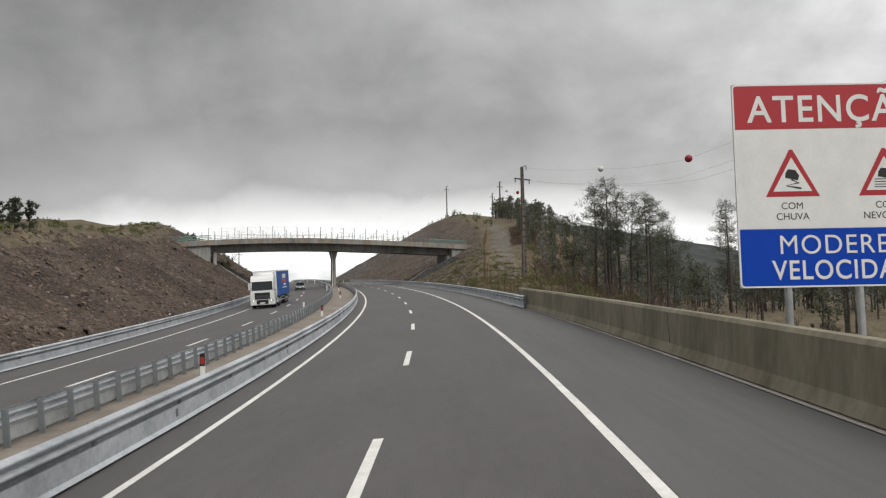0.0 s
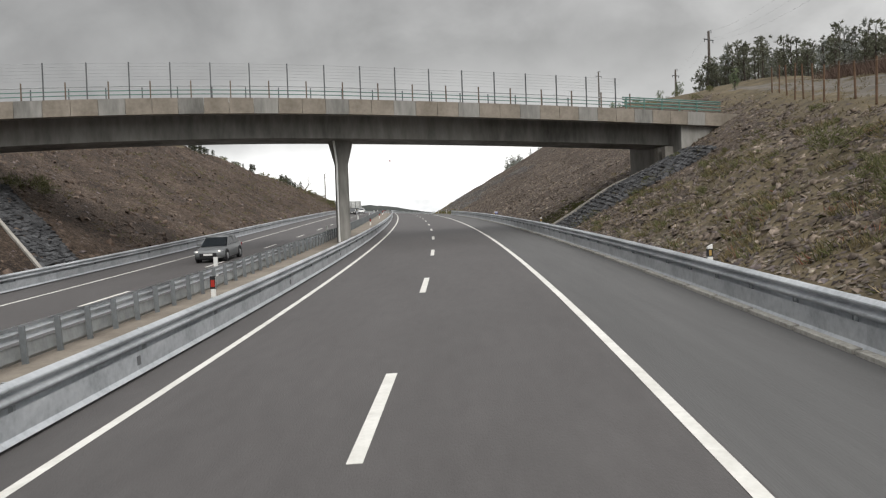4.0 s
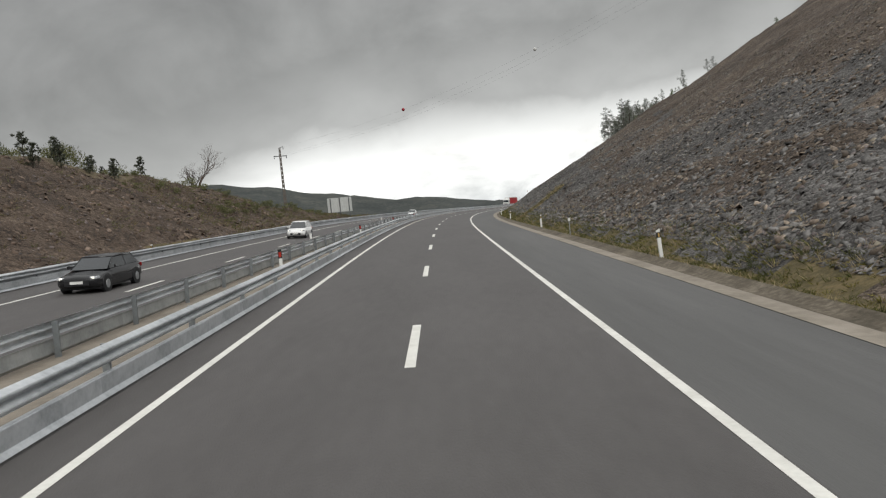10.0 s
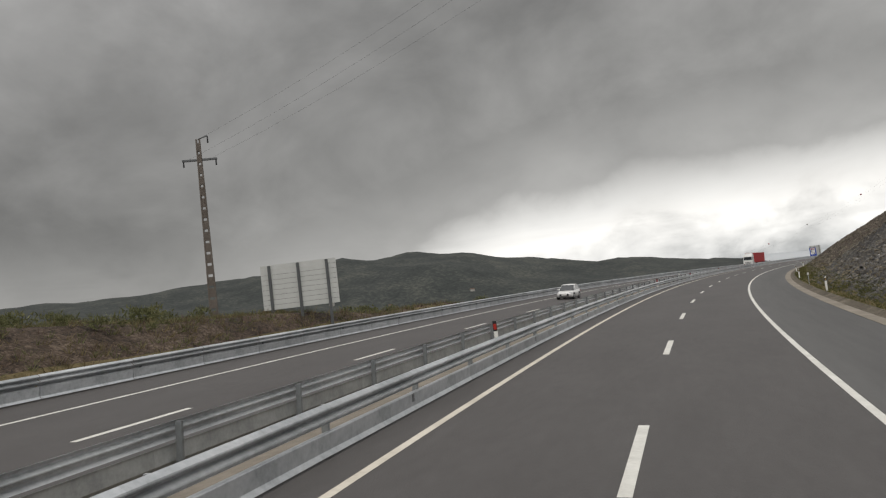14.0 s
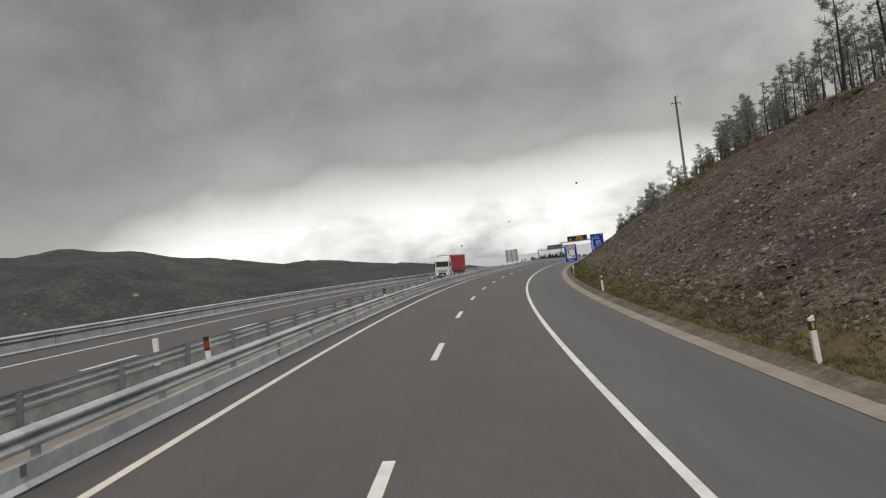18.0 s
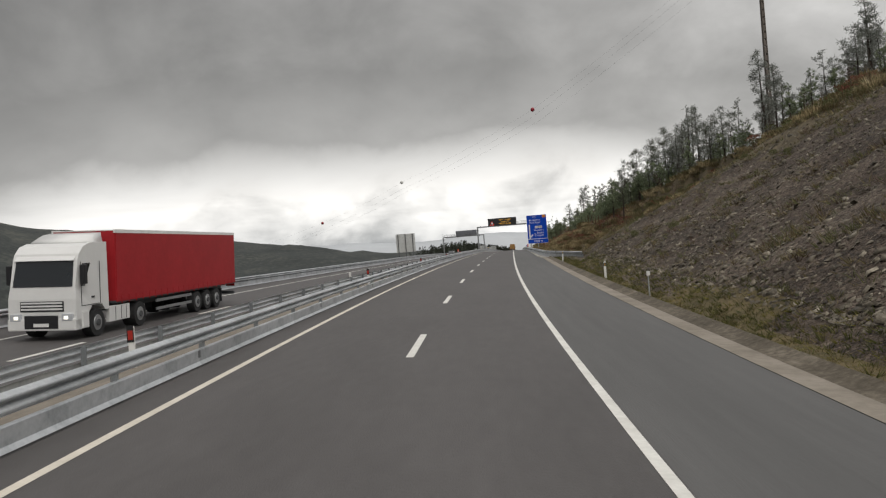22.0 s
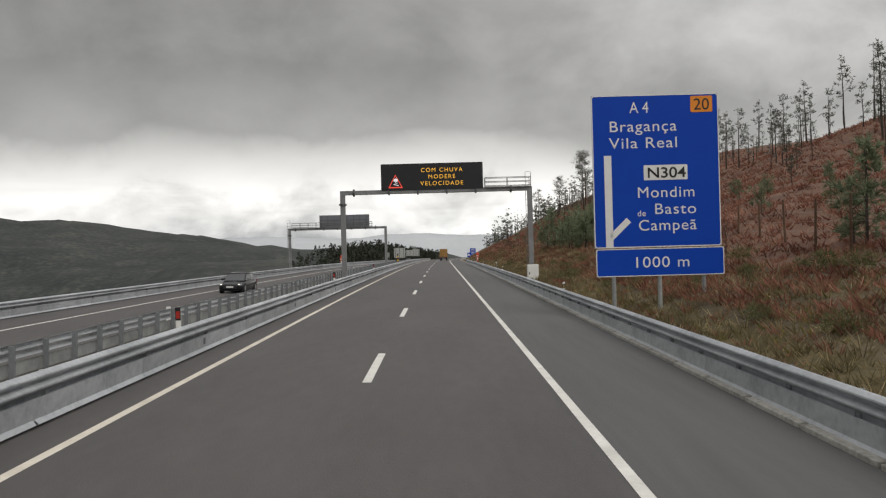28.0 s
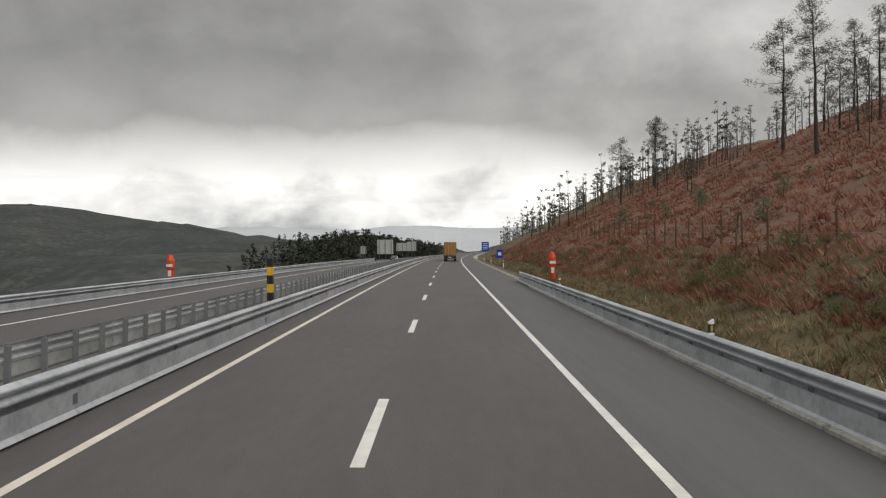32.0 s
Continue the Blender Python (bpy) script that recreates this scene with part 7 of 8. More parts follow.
# the bracken slope
for s, d, top, k in ((660, 26.2, 16.9, PINES[0]), (661, 29, 16.2, PINES[1]), (663, 33, 17.6, PINES[2]), (655, 24, 14.8, PINES[4]), (668, 30.5, 18.4, PINES[0]), (673, 36, 20.2, PINES[2]), (652, 18.6, 10.8, PINES[1]),
                     (717.5, 35.2, 22.5, PINES[3]), (719.3, 31.2, 18.4, PINES[1]), (694.9, 28.1, 18.1, PINES[1]), (845.8, 36.6, 23.1, PINES[2]), (848.5, 40, 24, PINES[0]), (889.1, 37.7, 27.2, PINES[0]), (878.7, 42.1, 25.3, PINES[0]), (944, 39, 26.6, PINES[2]), (950.2, 40.2, 27.5, PINES[4]), (876, 34.8, 25.6, PINES[2]), (896, 49.1, 29.2, PINES[1]), (944, 32.7, 22.7, PINES[3]), (888, 43.2, 22.7, PINES[3]), (852, 45.2, 24.5, PINES[0]), (840, 45.3, 23.0, PINES[1]), (836, 47.9, 22.2, PINES[4])):
    pine(s, d, top, [k], label="tall dark pine standing alone on the bracken slope")
DEAD = [dead_pine_mesh(46, 10.0), dead_pine_mesh(47, 8.0)]
for s, d in ((710.9, 40.2), (714, 44), (706, 38), (722, 46)):
    plant(rnd.choice(DEAD), s, d, rnd.uniform(0.9, 1.2), "dead leafless pine on the slope", "dead_tree", "tree", "dead trees")
MISTED_FAR = [pine_meshes(k, h, b, w, n, NEEDLES_MIST, 0.04, 10, 0.085, 0.5, 4) for k, h, b, w, n in ((64, 9.5, 0.38, 0.14, 34), (65, 8.0, 0.28, 0.16, 34), (66, 10.8, 0.46, 0.12, 30), (68, 6.5, 0.2, 0.17, 30))]
MISTED_LIGHT = [pine_meshes(k, h, b, w, n, NEEDLES_MIST, 0.04, 18, 0.048, 0.5, 4) for k, h, b, w, n in ((64, 9.5, 0.38, 0.14, 34), (65, 8.0, 0.28, 0.16, 34), (66, 10.8, 0.46, 0.12, 30), (68, 6.5, 0.2, 0.17, 30))]
joined_wood([(s + rnd.uniform(-1, 1), 38 + 26 * rnd.random(), (0.35 + 0.65 * rnd.random() ** 1.4) * (1.0 if s < 830 else 0.9) if s > 725 else rnd.uniform(0.6, 1.2)) for s in np.arange(648, 1010, 1.35)], "pine wood along the ridge, mist in its colour", MISTED_FAR)
joined_wood([(s, float(lut(CUT_R, s)) + 2 + 16 * rnd.random(), rnd.uniform(0.5, 0.9) * (0.7 if s < 470 else 1.0)) for s in np.arange(436, 600, 1.3)], "pine wood along the cutting's crest, mist in its colour", MISTED_FAR, 16)
joined_wood([(s, float(lut(WOOD_EDGE, s)) + rnd.uniform(0.3, 7), rnd.uniform(0.55, 1.0)) for s in np.arange(596, 668, 0.75)], "young pines and leafless brush at the edge of the wood", GREEN_CANOPY + CANOPY[3:] + BARES[:2], 17)
STRAW_LIGHT = [bush_mesh(86, 1.3, 1.0, STRAW, 170, 0.045, True), bush_mesh(87, 1.0, 0.8, DULL_STRAW, 150, 0.045, True), bush_mesh(88, 1.0, 0.8, BRACKEN, 130, 0.06), bush_mesh(89, 1.0, 0.8, BROOM, 150, 0.045)]
joined_wood([(s, float(lut(WOOD_EDGE, s)) + 1.5 - 7.5 * rnd.random() ** 1.3, rnd.uniform(0.6, 1.15)) for s in np.arange(585, 664, 0.22)], "band of tan heath and brush below the wood", STRAW_LIGHT[:2] + STRAW_LIGHT + STRAW_LIGHT[3:], 18, "heath_band", "heath")
joined_wood(edge_spots, "mist-coloured pines and leafless trees above the cutting", MISTED_LIGHT + [BARES[0], BARES[2]], 13)
joined_wood([(s, rnd.uniform(17.2, 25.5), rnd.uniform(0.8, 1.2) if s < 705 else rnd.uniform(0.55, 0.85)) for s in np.arange(650, 732, 0.75)], "thicket of young green pines", GREEN_CANOPY, 14)
joined_wood([(s, float(lut(CUT_R, s)) + rnd.uniform(8, 30), rnd.uniform(0.7, 1.05)) for s in np.arange(126, 180, 0.6)], "dark pines on the knoll beside the overpass", CANOPY, 15, cap=canopy_top)
pine(140.5, 30.0, 15.6, [PINES[3]], label="tall dark pine above the dirt track")
for s, d, top in ((143, 31.5, 13.4), (138, 31.5, 12.2), (146, 33, 14.0)):
    pine(s, d, top, [PINES[3]], label="dark pine beside the tall one above the dirt track")
for s in np.arange(655, 990, 7.0):
    pine(s + rnd.uniform(-2, 2), rnd.uniform(28, 44), None, MIDS, rnd.uniform(0.25, 0.5), "slender pine on the bracken slope")
for s in list(np.arange(655, 735, 1.7)) + list(np.arange(735, 800, 4.5)) + list(np.arange(772, 804, 1.1)) + list(np.arange(800, 900, 6.0)):
    big_ = s < 735 or 771 < s < 805
    plant(rnd.choice(YOUNG), s, rnd.uniform(17.2, 23 if s < 735 else 29) if not 771 < s < 805 else rnd.uniform(15.0, 20.5), rnd.uniform(0.8, 1.2) if big_ else rnd.uniform(0.35, 0.7), "young green pine behind the fence", "young_pine", "tree", "young pines")
for s in np.arange(655, 960, 4.0):
    plant(rnd.choice(BARES[:2] + BUSHES), s, rnd.uniform(14, 40), rnd.uniform(0.4, 0.8), "scrub among dead bracken", "bare_shrub", "shrub", "scrub on the slope")
STRAW_BUSH = [bush_mesh(54, 1.3, 1.0, STRAW, 760, 0.026, True), bush_mesh(55, 0.9, 0.8, DULL_STRAW, 520, 0.026, True), bush_mesh(56, 1.0, 0.7, BRACKEN, 420, 0.04)]
for s in np.arange(647, 700, 0.7):
    plant(rnd.choice(STRAW_BUSH[:1] + STRAW_BUSH[:2]), s, 10.4 + 5.0 * rnd.random(), rnd.uniform(0.7, 1.25), "mound of straw-coloured grass and dry brush", "grass_mound", "grass", "dry grass mounds")
for s in np.arange(702, 930, 2.0):
    plant(rnd.choice(STRAW_BUSH if 762 < s < 822 else STRAW_BUSH[2:] + BUSHES), s, 9.6 + 6.5 * rnd.random(), rnd.uniform(0.4, 0.8), "mound of straw-coloured grass and dry brush", "grass_mound", "grass", "dry grass mounds")
for s in np.arange(470, 640, 3.0):
    plant(rnd.choice(STRAW_BUSH + BUSHES[2:]), s, float(lut(CUT_R, s)) + rnd.uniform(-2.5, 0.5), rnd.uniform(0.6, 1.0), "dry brush along the lip of the cutting", "bush", "bush", "brushwood")
for s in np.arange(762, 806, 2.6):
    plant(rnd.choice(BUSHES + STRAW_BUSH[:1]), s, rnd.uniform(9.4, 12.0), rnd.uniform(0.4, 0.65), "olive broom bush on the grassy verge", "bush", "bush", "broom bushes")
# left crest
DARK_YOUNG = [canopy_meshes(81, 3.6, 0.30, 80, NEEDLES, 0.03, 18, 0.06), canopy_meshes(82, 4.4, 0.28, 90, NEEDLES, 0.05, 18, 0.06)]
for s, d, k in ((321.0, -36.0, 1.5), (323.0, -36.4, 1.8), (319.3, -36.2, 1.3), (334.0, -36.0, 1.7), (335.8, -36.4, 1.4)):
    plant(BUSHES[1], s, d, k, "dense green bush on the edge of the heath", "bush", "bush", "bushes on the heath")
for s in np.arange(308, 333, 2.2):
    plant(rnd.choice(DARK_YOUNG), s, -32.5 - rnd.uniform(0, 4), rnd.uniform(0.35, 0.7), "small dark pine on the far crest", "young_pine", "tree", "small pines on the far crest")
for s, d, k in [(rnd.uniform(238, 256), -40.8 - 3 * rnd.random(), rnd.uniform(0.28, 0.5)) for _ in range(16)] + [(281, -38.0, 0.5), (284, -38.6, 0.7), (286, -38.2, 0.6), (274, -38.5, 0.35)]:
    plant(rnd.choice(DARK_YOUNG), s, d, k, "small dark pine on the far crest", "young_pine", "tree", "small pines on the far crest")
plant(DARK_YOUNG[0], 312.0, -47.2, 0.9, "small dark pine on the far crest", "young_pine", "tree")
plant(DARK_YOUNG[0], 308.6, -47.0, 1.4, "small dark pine on the far crest", "young_pine", "tree")
plant(DARK_YOUNG[0], 355.0, -45.2, 1.0, "small dark pine on the heath", "young_pine", "tree")
plant(DARK_YOUNG[1], 356.3, -45.9, 1.15, "small dark pine on the heath", "young_pine", "tree")
plant(DARK_YOUNG[1], 369.4, -38.4, 1.05, "small dark pine on the heath", "young_pine", "tree")
plant(bare_meshes(45, 7.0, TWIGS, 1.7, 8), 356.8, -35.8, 1.4, "leafless tree on the edge of the heath", "bare_tree", "tree")
joined_wood([(s, TOE_L - float(lut(CREST_L, s)) / 0.6 - rnd.uniform(-0.5, 7), rnd.uniform(0.4, 1.0)) for s in np.arange(-10, 365, 1.6)], "dark bushes along the crest of the far bank", BUSH_LIGHT, 9, "bushes", "bush")
for s in np.arange(54, 74, 1.5):
    plant(rnd.choice(DARK_YOUNG), s, TOE_L - 13.5 - rnd.uniform(0, 6), rnd.uniform(0.5, 0.95), "small dark pine on the far bank", "young_pine", "tree", "small pines on the far crest")
BUSH_DARK = [bush_mesh(k, r, h, NEEDLES, n, 0.045) for k, r, h, n in ((84, 0.9, 1.3, 190), (85, 1.2, 1.8, 220))]
joined_wood([(s, TOE_L - float(lut(CREST_L, s)) / 0.6 - rnd.uniform(0.5, 5), rnd.uniform(0.3, 0.6)) for s in np.arange(205, 300, 1.3)], "dark bushes along the crest of the far bank", BUSH_DARK, 19, "bushes", "bush")
joined_wood([(s, rnd.uniform(-42, -22.5), rnd.uniform(0.5, 1.05)) for s in np.arange(325, 430, 0.5)], "dark heath bushes on the low bank", BUSH_LIGHT, 10, "bushes", "bush")


def stuff(name, soup, mat_, label, category):
    ob = part(name, soup.build(name), mat_)
    return tagged(ob, label, category, kind="stuff")


def picked(n, region, rng):
    """n places of a region as arrays of s, d and size."""
    rows_ = []
    for _ in range(n):
        q = region(rng)
        if q[1] is not None:
            rows_.append((q[0], q[1], q[2] if len(q) > 2 else 1.0))
    return np.array(rows_).T


def turned(q, along, out):
    """Points q (n, k, 3) in the road's axes (right, ahead, up), tilted by the angles along and out (n) and turned with the road's heading."""
    ca, sa, co, so = np.cos(along)[:, None], np.sin(along)[:, None], np.cos(out)[:, None], np.sin(out)[:, None]
    y, z = q[..., 1] * ca - q[..., 2] * sa, q[..., 1] * sa + q[..., 2] * ca
    x, z = q[..., 0] * co - z * so, q[..., 0] * so + z * co
    return np.stack((x, y, z), -1)


def spun(q, az):
    c, s = np.cos(az)[:, None], np.sin(az)[:, None]
    return np.stack((q[..., 0] * c - q[..., 1] * s, q[..., 0] * s + q[..., 1] * c, q[..., 2]), -1)


def settled(q, s, d, rng, loose, sink):
    """Lays pieces q on the bank: spun, a little tilted, along the slope."""
    n = len(s)
    q = turned(spun(q, rng.uniform(0, 6.283, n)), rng.normal(0, loose, n), np.arctan(np.where(d > 0, 0.5, -0.5)) + rng.normal(0, loose, n))
    return spun(q, -np.interp(s, S_GRID, HEADING)) + (ground_at(s, d) + np.array((0, 0, sink)))[:, None, :]


def heap(name, pts, faces, mat_, label, category):
    """One object of many alike pieces: pts (n, k, 3), faces the corners of a piece."""
    n, k = pts.shape[:2]
    f = (np.arange(n)[:, None, None] * k + np.array(faces)[None]).reshape(-1, len(faces[0]))
    return tagged(part(name, quick_mesh(name, pts.reshape(-1, 3), f), mat_), label, category, kind="stuff")


def stones(n, region, mat_, name, label, seed, big=0.42):
    rng = np.random.default_rng(seed)
    s, d, _ = picked(n, region, random.Random(seed))
    n = len(s)
    a = 0.06 + big * rng.random(n) ** 2.4
    size = np.stack((a * rng.uniform(.8, 1.7, n), a * rng.uniform(.5, 1.0, n), a * rng.uniform(.2, .5, n)), -1)
    corner = np.array([(x, y, z) for z in (-1, 1) for x, y in ((-1, -1), (1, -1), (1, 1), (-1, 1))], float)
    q = corner[None] * size[:, None, :] * rng.uniform(.55, 1.0, (n, 8, 3))
    return heap(name, settled(q, s, d, rng, 0.42, 0.02), [(4, 5, 6, 7), (0, 1, 5, 4), (1, 2, 6, 5), (2, 3, 7, 6), (3, 0, 4, 7)], mat_, label, "stones")


def right_scree(lo, hi, reach=1.0):
    def pick(rng):
        s = rng.uniform(lo, hi)
        dmax = min(float(lut(CUT_R, s)), 46.0)
        d = 10.0 + reach * (dmax - 10.0) * rng.random() ** 1.5
        return (s, d if dmax > 11 else None)
    return pick


def left_scree(rng):
    s = rng.uniform(30, 350)
    hc = float(lut(CREST_L, s))
    return s, TOE_L - 0.4 - (max(hc, 1.0) / 0.6) * rng.random() ** 1.2


stones(9500, right_scree(80, 300), STONE, "scree_stones", "brown broken slate stones on the cutting", 1, 0.14)
stones(6500, right_scree(262, 420, 0.45), STONE_GREY, "scree_stones", "grey broken slate stones on the cutting", 2, 0.13)
stones(7000, right_scree(400, 570), STONE_OLIVE, "scree_stones", "olive-grey broken slate stones on the cutting", 47, 0.12)
stones(4200, right_scree(560, 640), STONE_OLIVE, "scree_stones", "brown stones and soil on the cutting", 3, 0.11)
stones(5500, left_scree, STONE_DARK, "scree_stones", "dark broken stones on the far bank", 4, 0.24)


def shards(n, region, mat_, label, seed, big):
    """Thin slate flakes lying on the slope at every tilt."""
    rng = np.random.default_rng(seed)
    s, d, _ = picked(n, region, random.Random(seed))
    n = len(s)
    a = 0.06 + big * rng.random(n) ** 1.8
    u = rng.uniform
    zero = np.zeros(n)
    q = np.stack((np.stack((-a * u(.6, 1.2, n), -a * u(.2, .6, n), zero), -1), np.stack((a * u(.6, 1.2, n), -a * u(.3, .7, n), zero), -1),
                  np.stack((a * u(-.4, .5, n), a * u(.4, .9, n), zero), -1), np.stack((a * u(-.5, .5, n), a * u(-.3, .5, n), a * u(.15, .55, n)), -1)), 1)
    return heap("slate_flakes", settled(q, s, d, rng, 0.24, 0.01), [(0, 1, 3), (1, 2, 3), (2, 0, 3)], mat_, label, "stones")


def near_foot(lo, hi, power):
    def pick(rng):
        s = rng.uniform(lo, hi)
        dmax = min(float(lut(CUT_R, s)), 40.0)
        foot = 9.2 if s < 245 else 9.7
        return s, foot + (dmax - foot) * rng.random() ** power if dmax > 11 else None
    return pick


shards(24000, near_foot(84, 320, 1.5), STONE, "brown slate flakes littering the cutting", 41, 0.12)
shards(11000, near_foot(84, 320, 1.5), STONE_OLIVE, "olive slate flakes littering the cutting", 60, 0.11)
shards(11000, near_foot(110, 320, 1.5), STONE_PLUM, "plum-grey slate flakes littering the cutting", 61, 0.12)
shards(9000, near_foot(300, 420, 1.0), STONE_OLIVE, "olive-brown slate flakes high on the cutting", 49, 0.11)
shards(26000, near_foot(262, 430, 2.4), STONE_GREY, "grey slate flakes littering the cutting", 42, 0.11)
shards(36000, near_foot(405, 570, 1.5), STONE_OLIVE, "olive-grey slate flakes littering the cutting", 48, 0.12)
shards(18000, near_foot(540, 640, 1.4), STONE_OLIVE, "brown slate flakes on the cutting", 46, 0.11)
shards(9000, left_scree, STONE_DARK, "dark slate flakes on the far bank", 43, 0.22)
shards(5000, left_scree, STONE_PLUM, "plum-grey slate flakes on the far bank", 62, 0.22)
# crumbled mortar and moss along the foot of the barrier
shards(2600, lambda r: (r.uniform(120, 232), r.gauss(7.17, 0.035)), MORTAR, "crumbled pale mortar along the foot of the barrier", 44, 0.07)


def tufts(n, region, mat_, name, label, seed, h, spread, width, blades, category):
    rng = np.random.default_rng(seed)
    s, d, k = picked(n, region, random.Random(seed))
    n = len(s)
    g = np.repeat(ground_at(s, d), blades, 0)
    hh = np.repeat(h * k * rng.uniform(0.6, 1.25, n), blades)
    m = n * blades
    az = rng.uniform(0, 6.283, m)
    o = np.stack((np.cos(az), np.sin(az), np.zeros(m)), -1)
    base = g + o * (rng.uniform(0, 0.5, m) * spread)[:, None] - np.array((0, 0, 0.04))
    tip = base + o * (spread * rng.uniform(.3, 1.0, m))[:, None]
    tip[:, 2] += hh * rng.uniform(0.55, 1.0, m)
    side = np.cross(rng.uniform(-1, 1, (m, 3)), tip - base)
    side *= width / np.maximum(1e-6, np.linalg.norm(side, axis=1))[:, None]
    return heap(name, np.stack((base - side, base + side, tip), 1), [(0, 1, 2)], mat_, label, category)


def clumped(lo, hi, d0, d1):
    """Places gathered in patches on the bank."""
    def pick(r):
        for _ in range(12):
            s, d = r.uniform(lo, hi), r.uniform(d0, d1)
            if noise.noise(Vector((s / 3.0, d / 1.6, 5.0))) > 0.12:
                break
        return s, d, r.uniform(0.5, 1.4)
    return pick


tufts(420, lambda r: (r.uniform(120, 232), r.gauss(7.16, 0.03), 1.0), MOSSY, "moss_tufts", "green moss tufts along the foot of the barrier", 45, 0.07, 0.08, 0.012, 7, "moss")
tufts(6500, lambda r: (r.uniform(250, 668), 8.35 + 2.2 * r.random() ** 1.2, r.uniform(0.6, 1.5)), MOSSY, "verge_grass", "green and yellow tufts along the gutter", 5, 0.2, 0.24, 0.013, 12, "grass")
for seed_, mat_, n_ in ((52, MOSSY, 240), (53, STRAW, 420)):
    tufts(n_, lambda r: (334 + r.gauss(0, 1.0), 9.0 + 5.5 * r.random(), r.uniform(0.4, 1.3)), mat_, "gully_grass", "pale grass growing up a gully in the scree", seed_, 0.3, 0.34, 0.016, 10, "grass")
YELLOW_MOSS = material("yellow_green_moss", [(0.085, 0.080, 0.022), (0.165, 0.150, 0.042), (0.27, 0.235, 0.085)], 0.7, 0.9, rand=0.4, thin=True, leaf=0.4)
tufts(5000, lambda r: (r.uniform(250, 640), 8.4 + 1.7 * r.random() ** 1.2, r.uniform(0.6, 1.3)), YELLOW_MOSS, "verge_grass", "yellow-green moss and grass along the gutter", 58, 0.14, 0.22, 0.016, 10, "grass")
tufts(1300, lambda r: (r.uniform(250, 440), 8.45 + 3.0 * r.random() ** 1.5, r.uniform(0.6, 1.4)), STRAW, "dry_grass", "straw-coloured tufts at the foot of the cutting", 6, 0.2, 0.25, 0.012, 11, "grass")
tufts(2600, lambda r: (r.uniform(440, 668), 8.45 + 3.0 * r.random() ** 1.5, r.uniform(0.6, 1.4)), DULL_STRAW, "dry_grass", "dull brown tufts at the foot of the cutting", 59, 0.2, 0.25, 0.012, 11, "grass")
tufts(6400, lambda r: (r.choice((r.uniform(648, 702), r.uniform(762, 822), r.uniform(648, 960))), 8.6 + 8.5 * r.random() ** 1.1, 1.2), STRAW, "dry_grass", "straw-coloured grass on the verge", 7, 0.34, 0.36, 0.016, 10, "grass")
tufts(4200, lambda r: (r.uniform(648, 960), 8.5 + 6.0 * r.random() ** 1.4, 1.2), DULL_STRAW, "verge_grass", "olive brown grass on the verge", 8, 0.38, 0.34, 0.016, 10, "grass")
tufts(44000, lambda r: (r.uniform(655, 985), 11.0 + 44 * r.random() ** 1.4, r.uniform(0.6, 1.5)), BRACKEN, "dead_bracken", "red-brown dead bracken covering the slope", 9, 0.36, 0.42, 0.04, 6, "bracken")
tufts(1100, lambda r: (r.uniform(756, 806), 8.5 + 3.2 * r.random() ** 1.2, r.uniform(0.7, 1.4)), DULL_STRAW, "verge_grass", "tall olive grass behind the guardrail", 51, 0.5, 0.4, 0.016, 10, "grass")
tufts(3200, lambda r: (r.uniform(48, 100), 9.0 + 16 * r.random() ** 1.4, 1.0), DULL_STRAW, "dry_grass", "dull brown grass beside the guardrail", 21, 0.32, 0.32, 0.012, 11, "grass")
def wood_floor(r):
    s = r.uniform(58, 150)
    return s, float(lut(CUT_R, s)) + 8.5 + 14 * r.random(), r.uniform(0.4, 1.0)


tufts(3000, wood_floor, TWIGS_RED, "brushwood", "reddish leafless brush under the pines", 23, 1.6, 0.7, 0.012, 9, "brush")
tufts(1500, lambda r: (lambda s: (s, float(lut(CUT_R, s)) + 6.2 + 5 * r.random(), 0.8))(r.uniform(136, 166)), TWIGS_RED, "brushwood", "reddish leafless brush beside the dirt track", 24, 1.5, 0.7, 0.014, 9, "brush")
for seed_, mat_, n_ in ((25, STRAW, 1700), (26, BRACKEN, 500), (27, MOSSY, 900)):
    tufts(n_, clumped(60, 128, 9.0, 26), mat_, "dry_grass", "ochre and green grass beside the dirt track", seed_, 0.26, 0.3, 0.014, 9, "grass")
tufts(1500, lambda r: (r.uniform(48, 110), 9.0 + 14 * r.random(), 1.0), MOSSY, "verge_grass", "olive grass among the shrubs", 22, 0.4, 0.35, 0.014, 10, "grass")
tufts(3000, lambda r: (r.uniform(60, 170), r.uniform(9, 36), r.uniform(0.5, 1.3)), DULL_STRAW, "dry_grass", "dry grass among the shrubs", 10, 0.3, 0.3, 0.012, 9, "grass")
for seed_, mat_, n_ in ((11, DULL_STRAW, 2400), (71, BROOM, 2800), (72, TWIGS_RED, 1300)):
    tufts(n_, lambda r: (r.uniform(325, 440), -20.0 - 20 * r.random() ** 1.3, r.uniform(0.6, 1.3)), mat_, "dry_grass", "olive and brown heath on the low bank", seed_, 0.42, 0.36, 0.018, 9, "grass")

for seed_, mat_, n_ in ((12, DULL_STRAW, 2600), (54, BROOM, 1700), (55, TWIGS_RED, 900)):
    tufts(n_, clumped(555, 655, 11, 34), mat_, "heath_tufts", "clumps of heath and dry grass on the upper cutting", seed_, 0.34, 0.36, 0.016, 10, "grass")
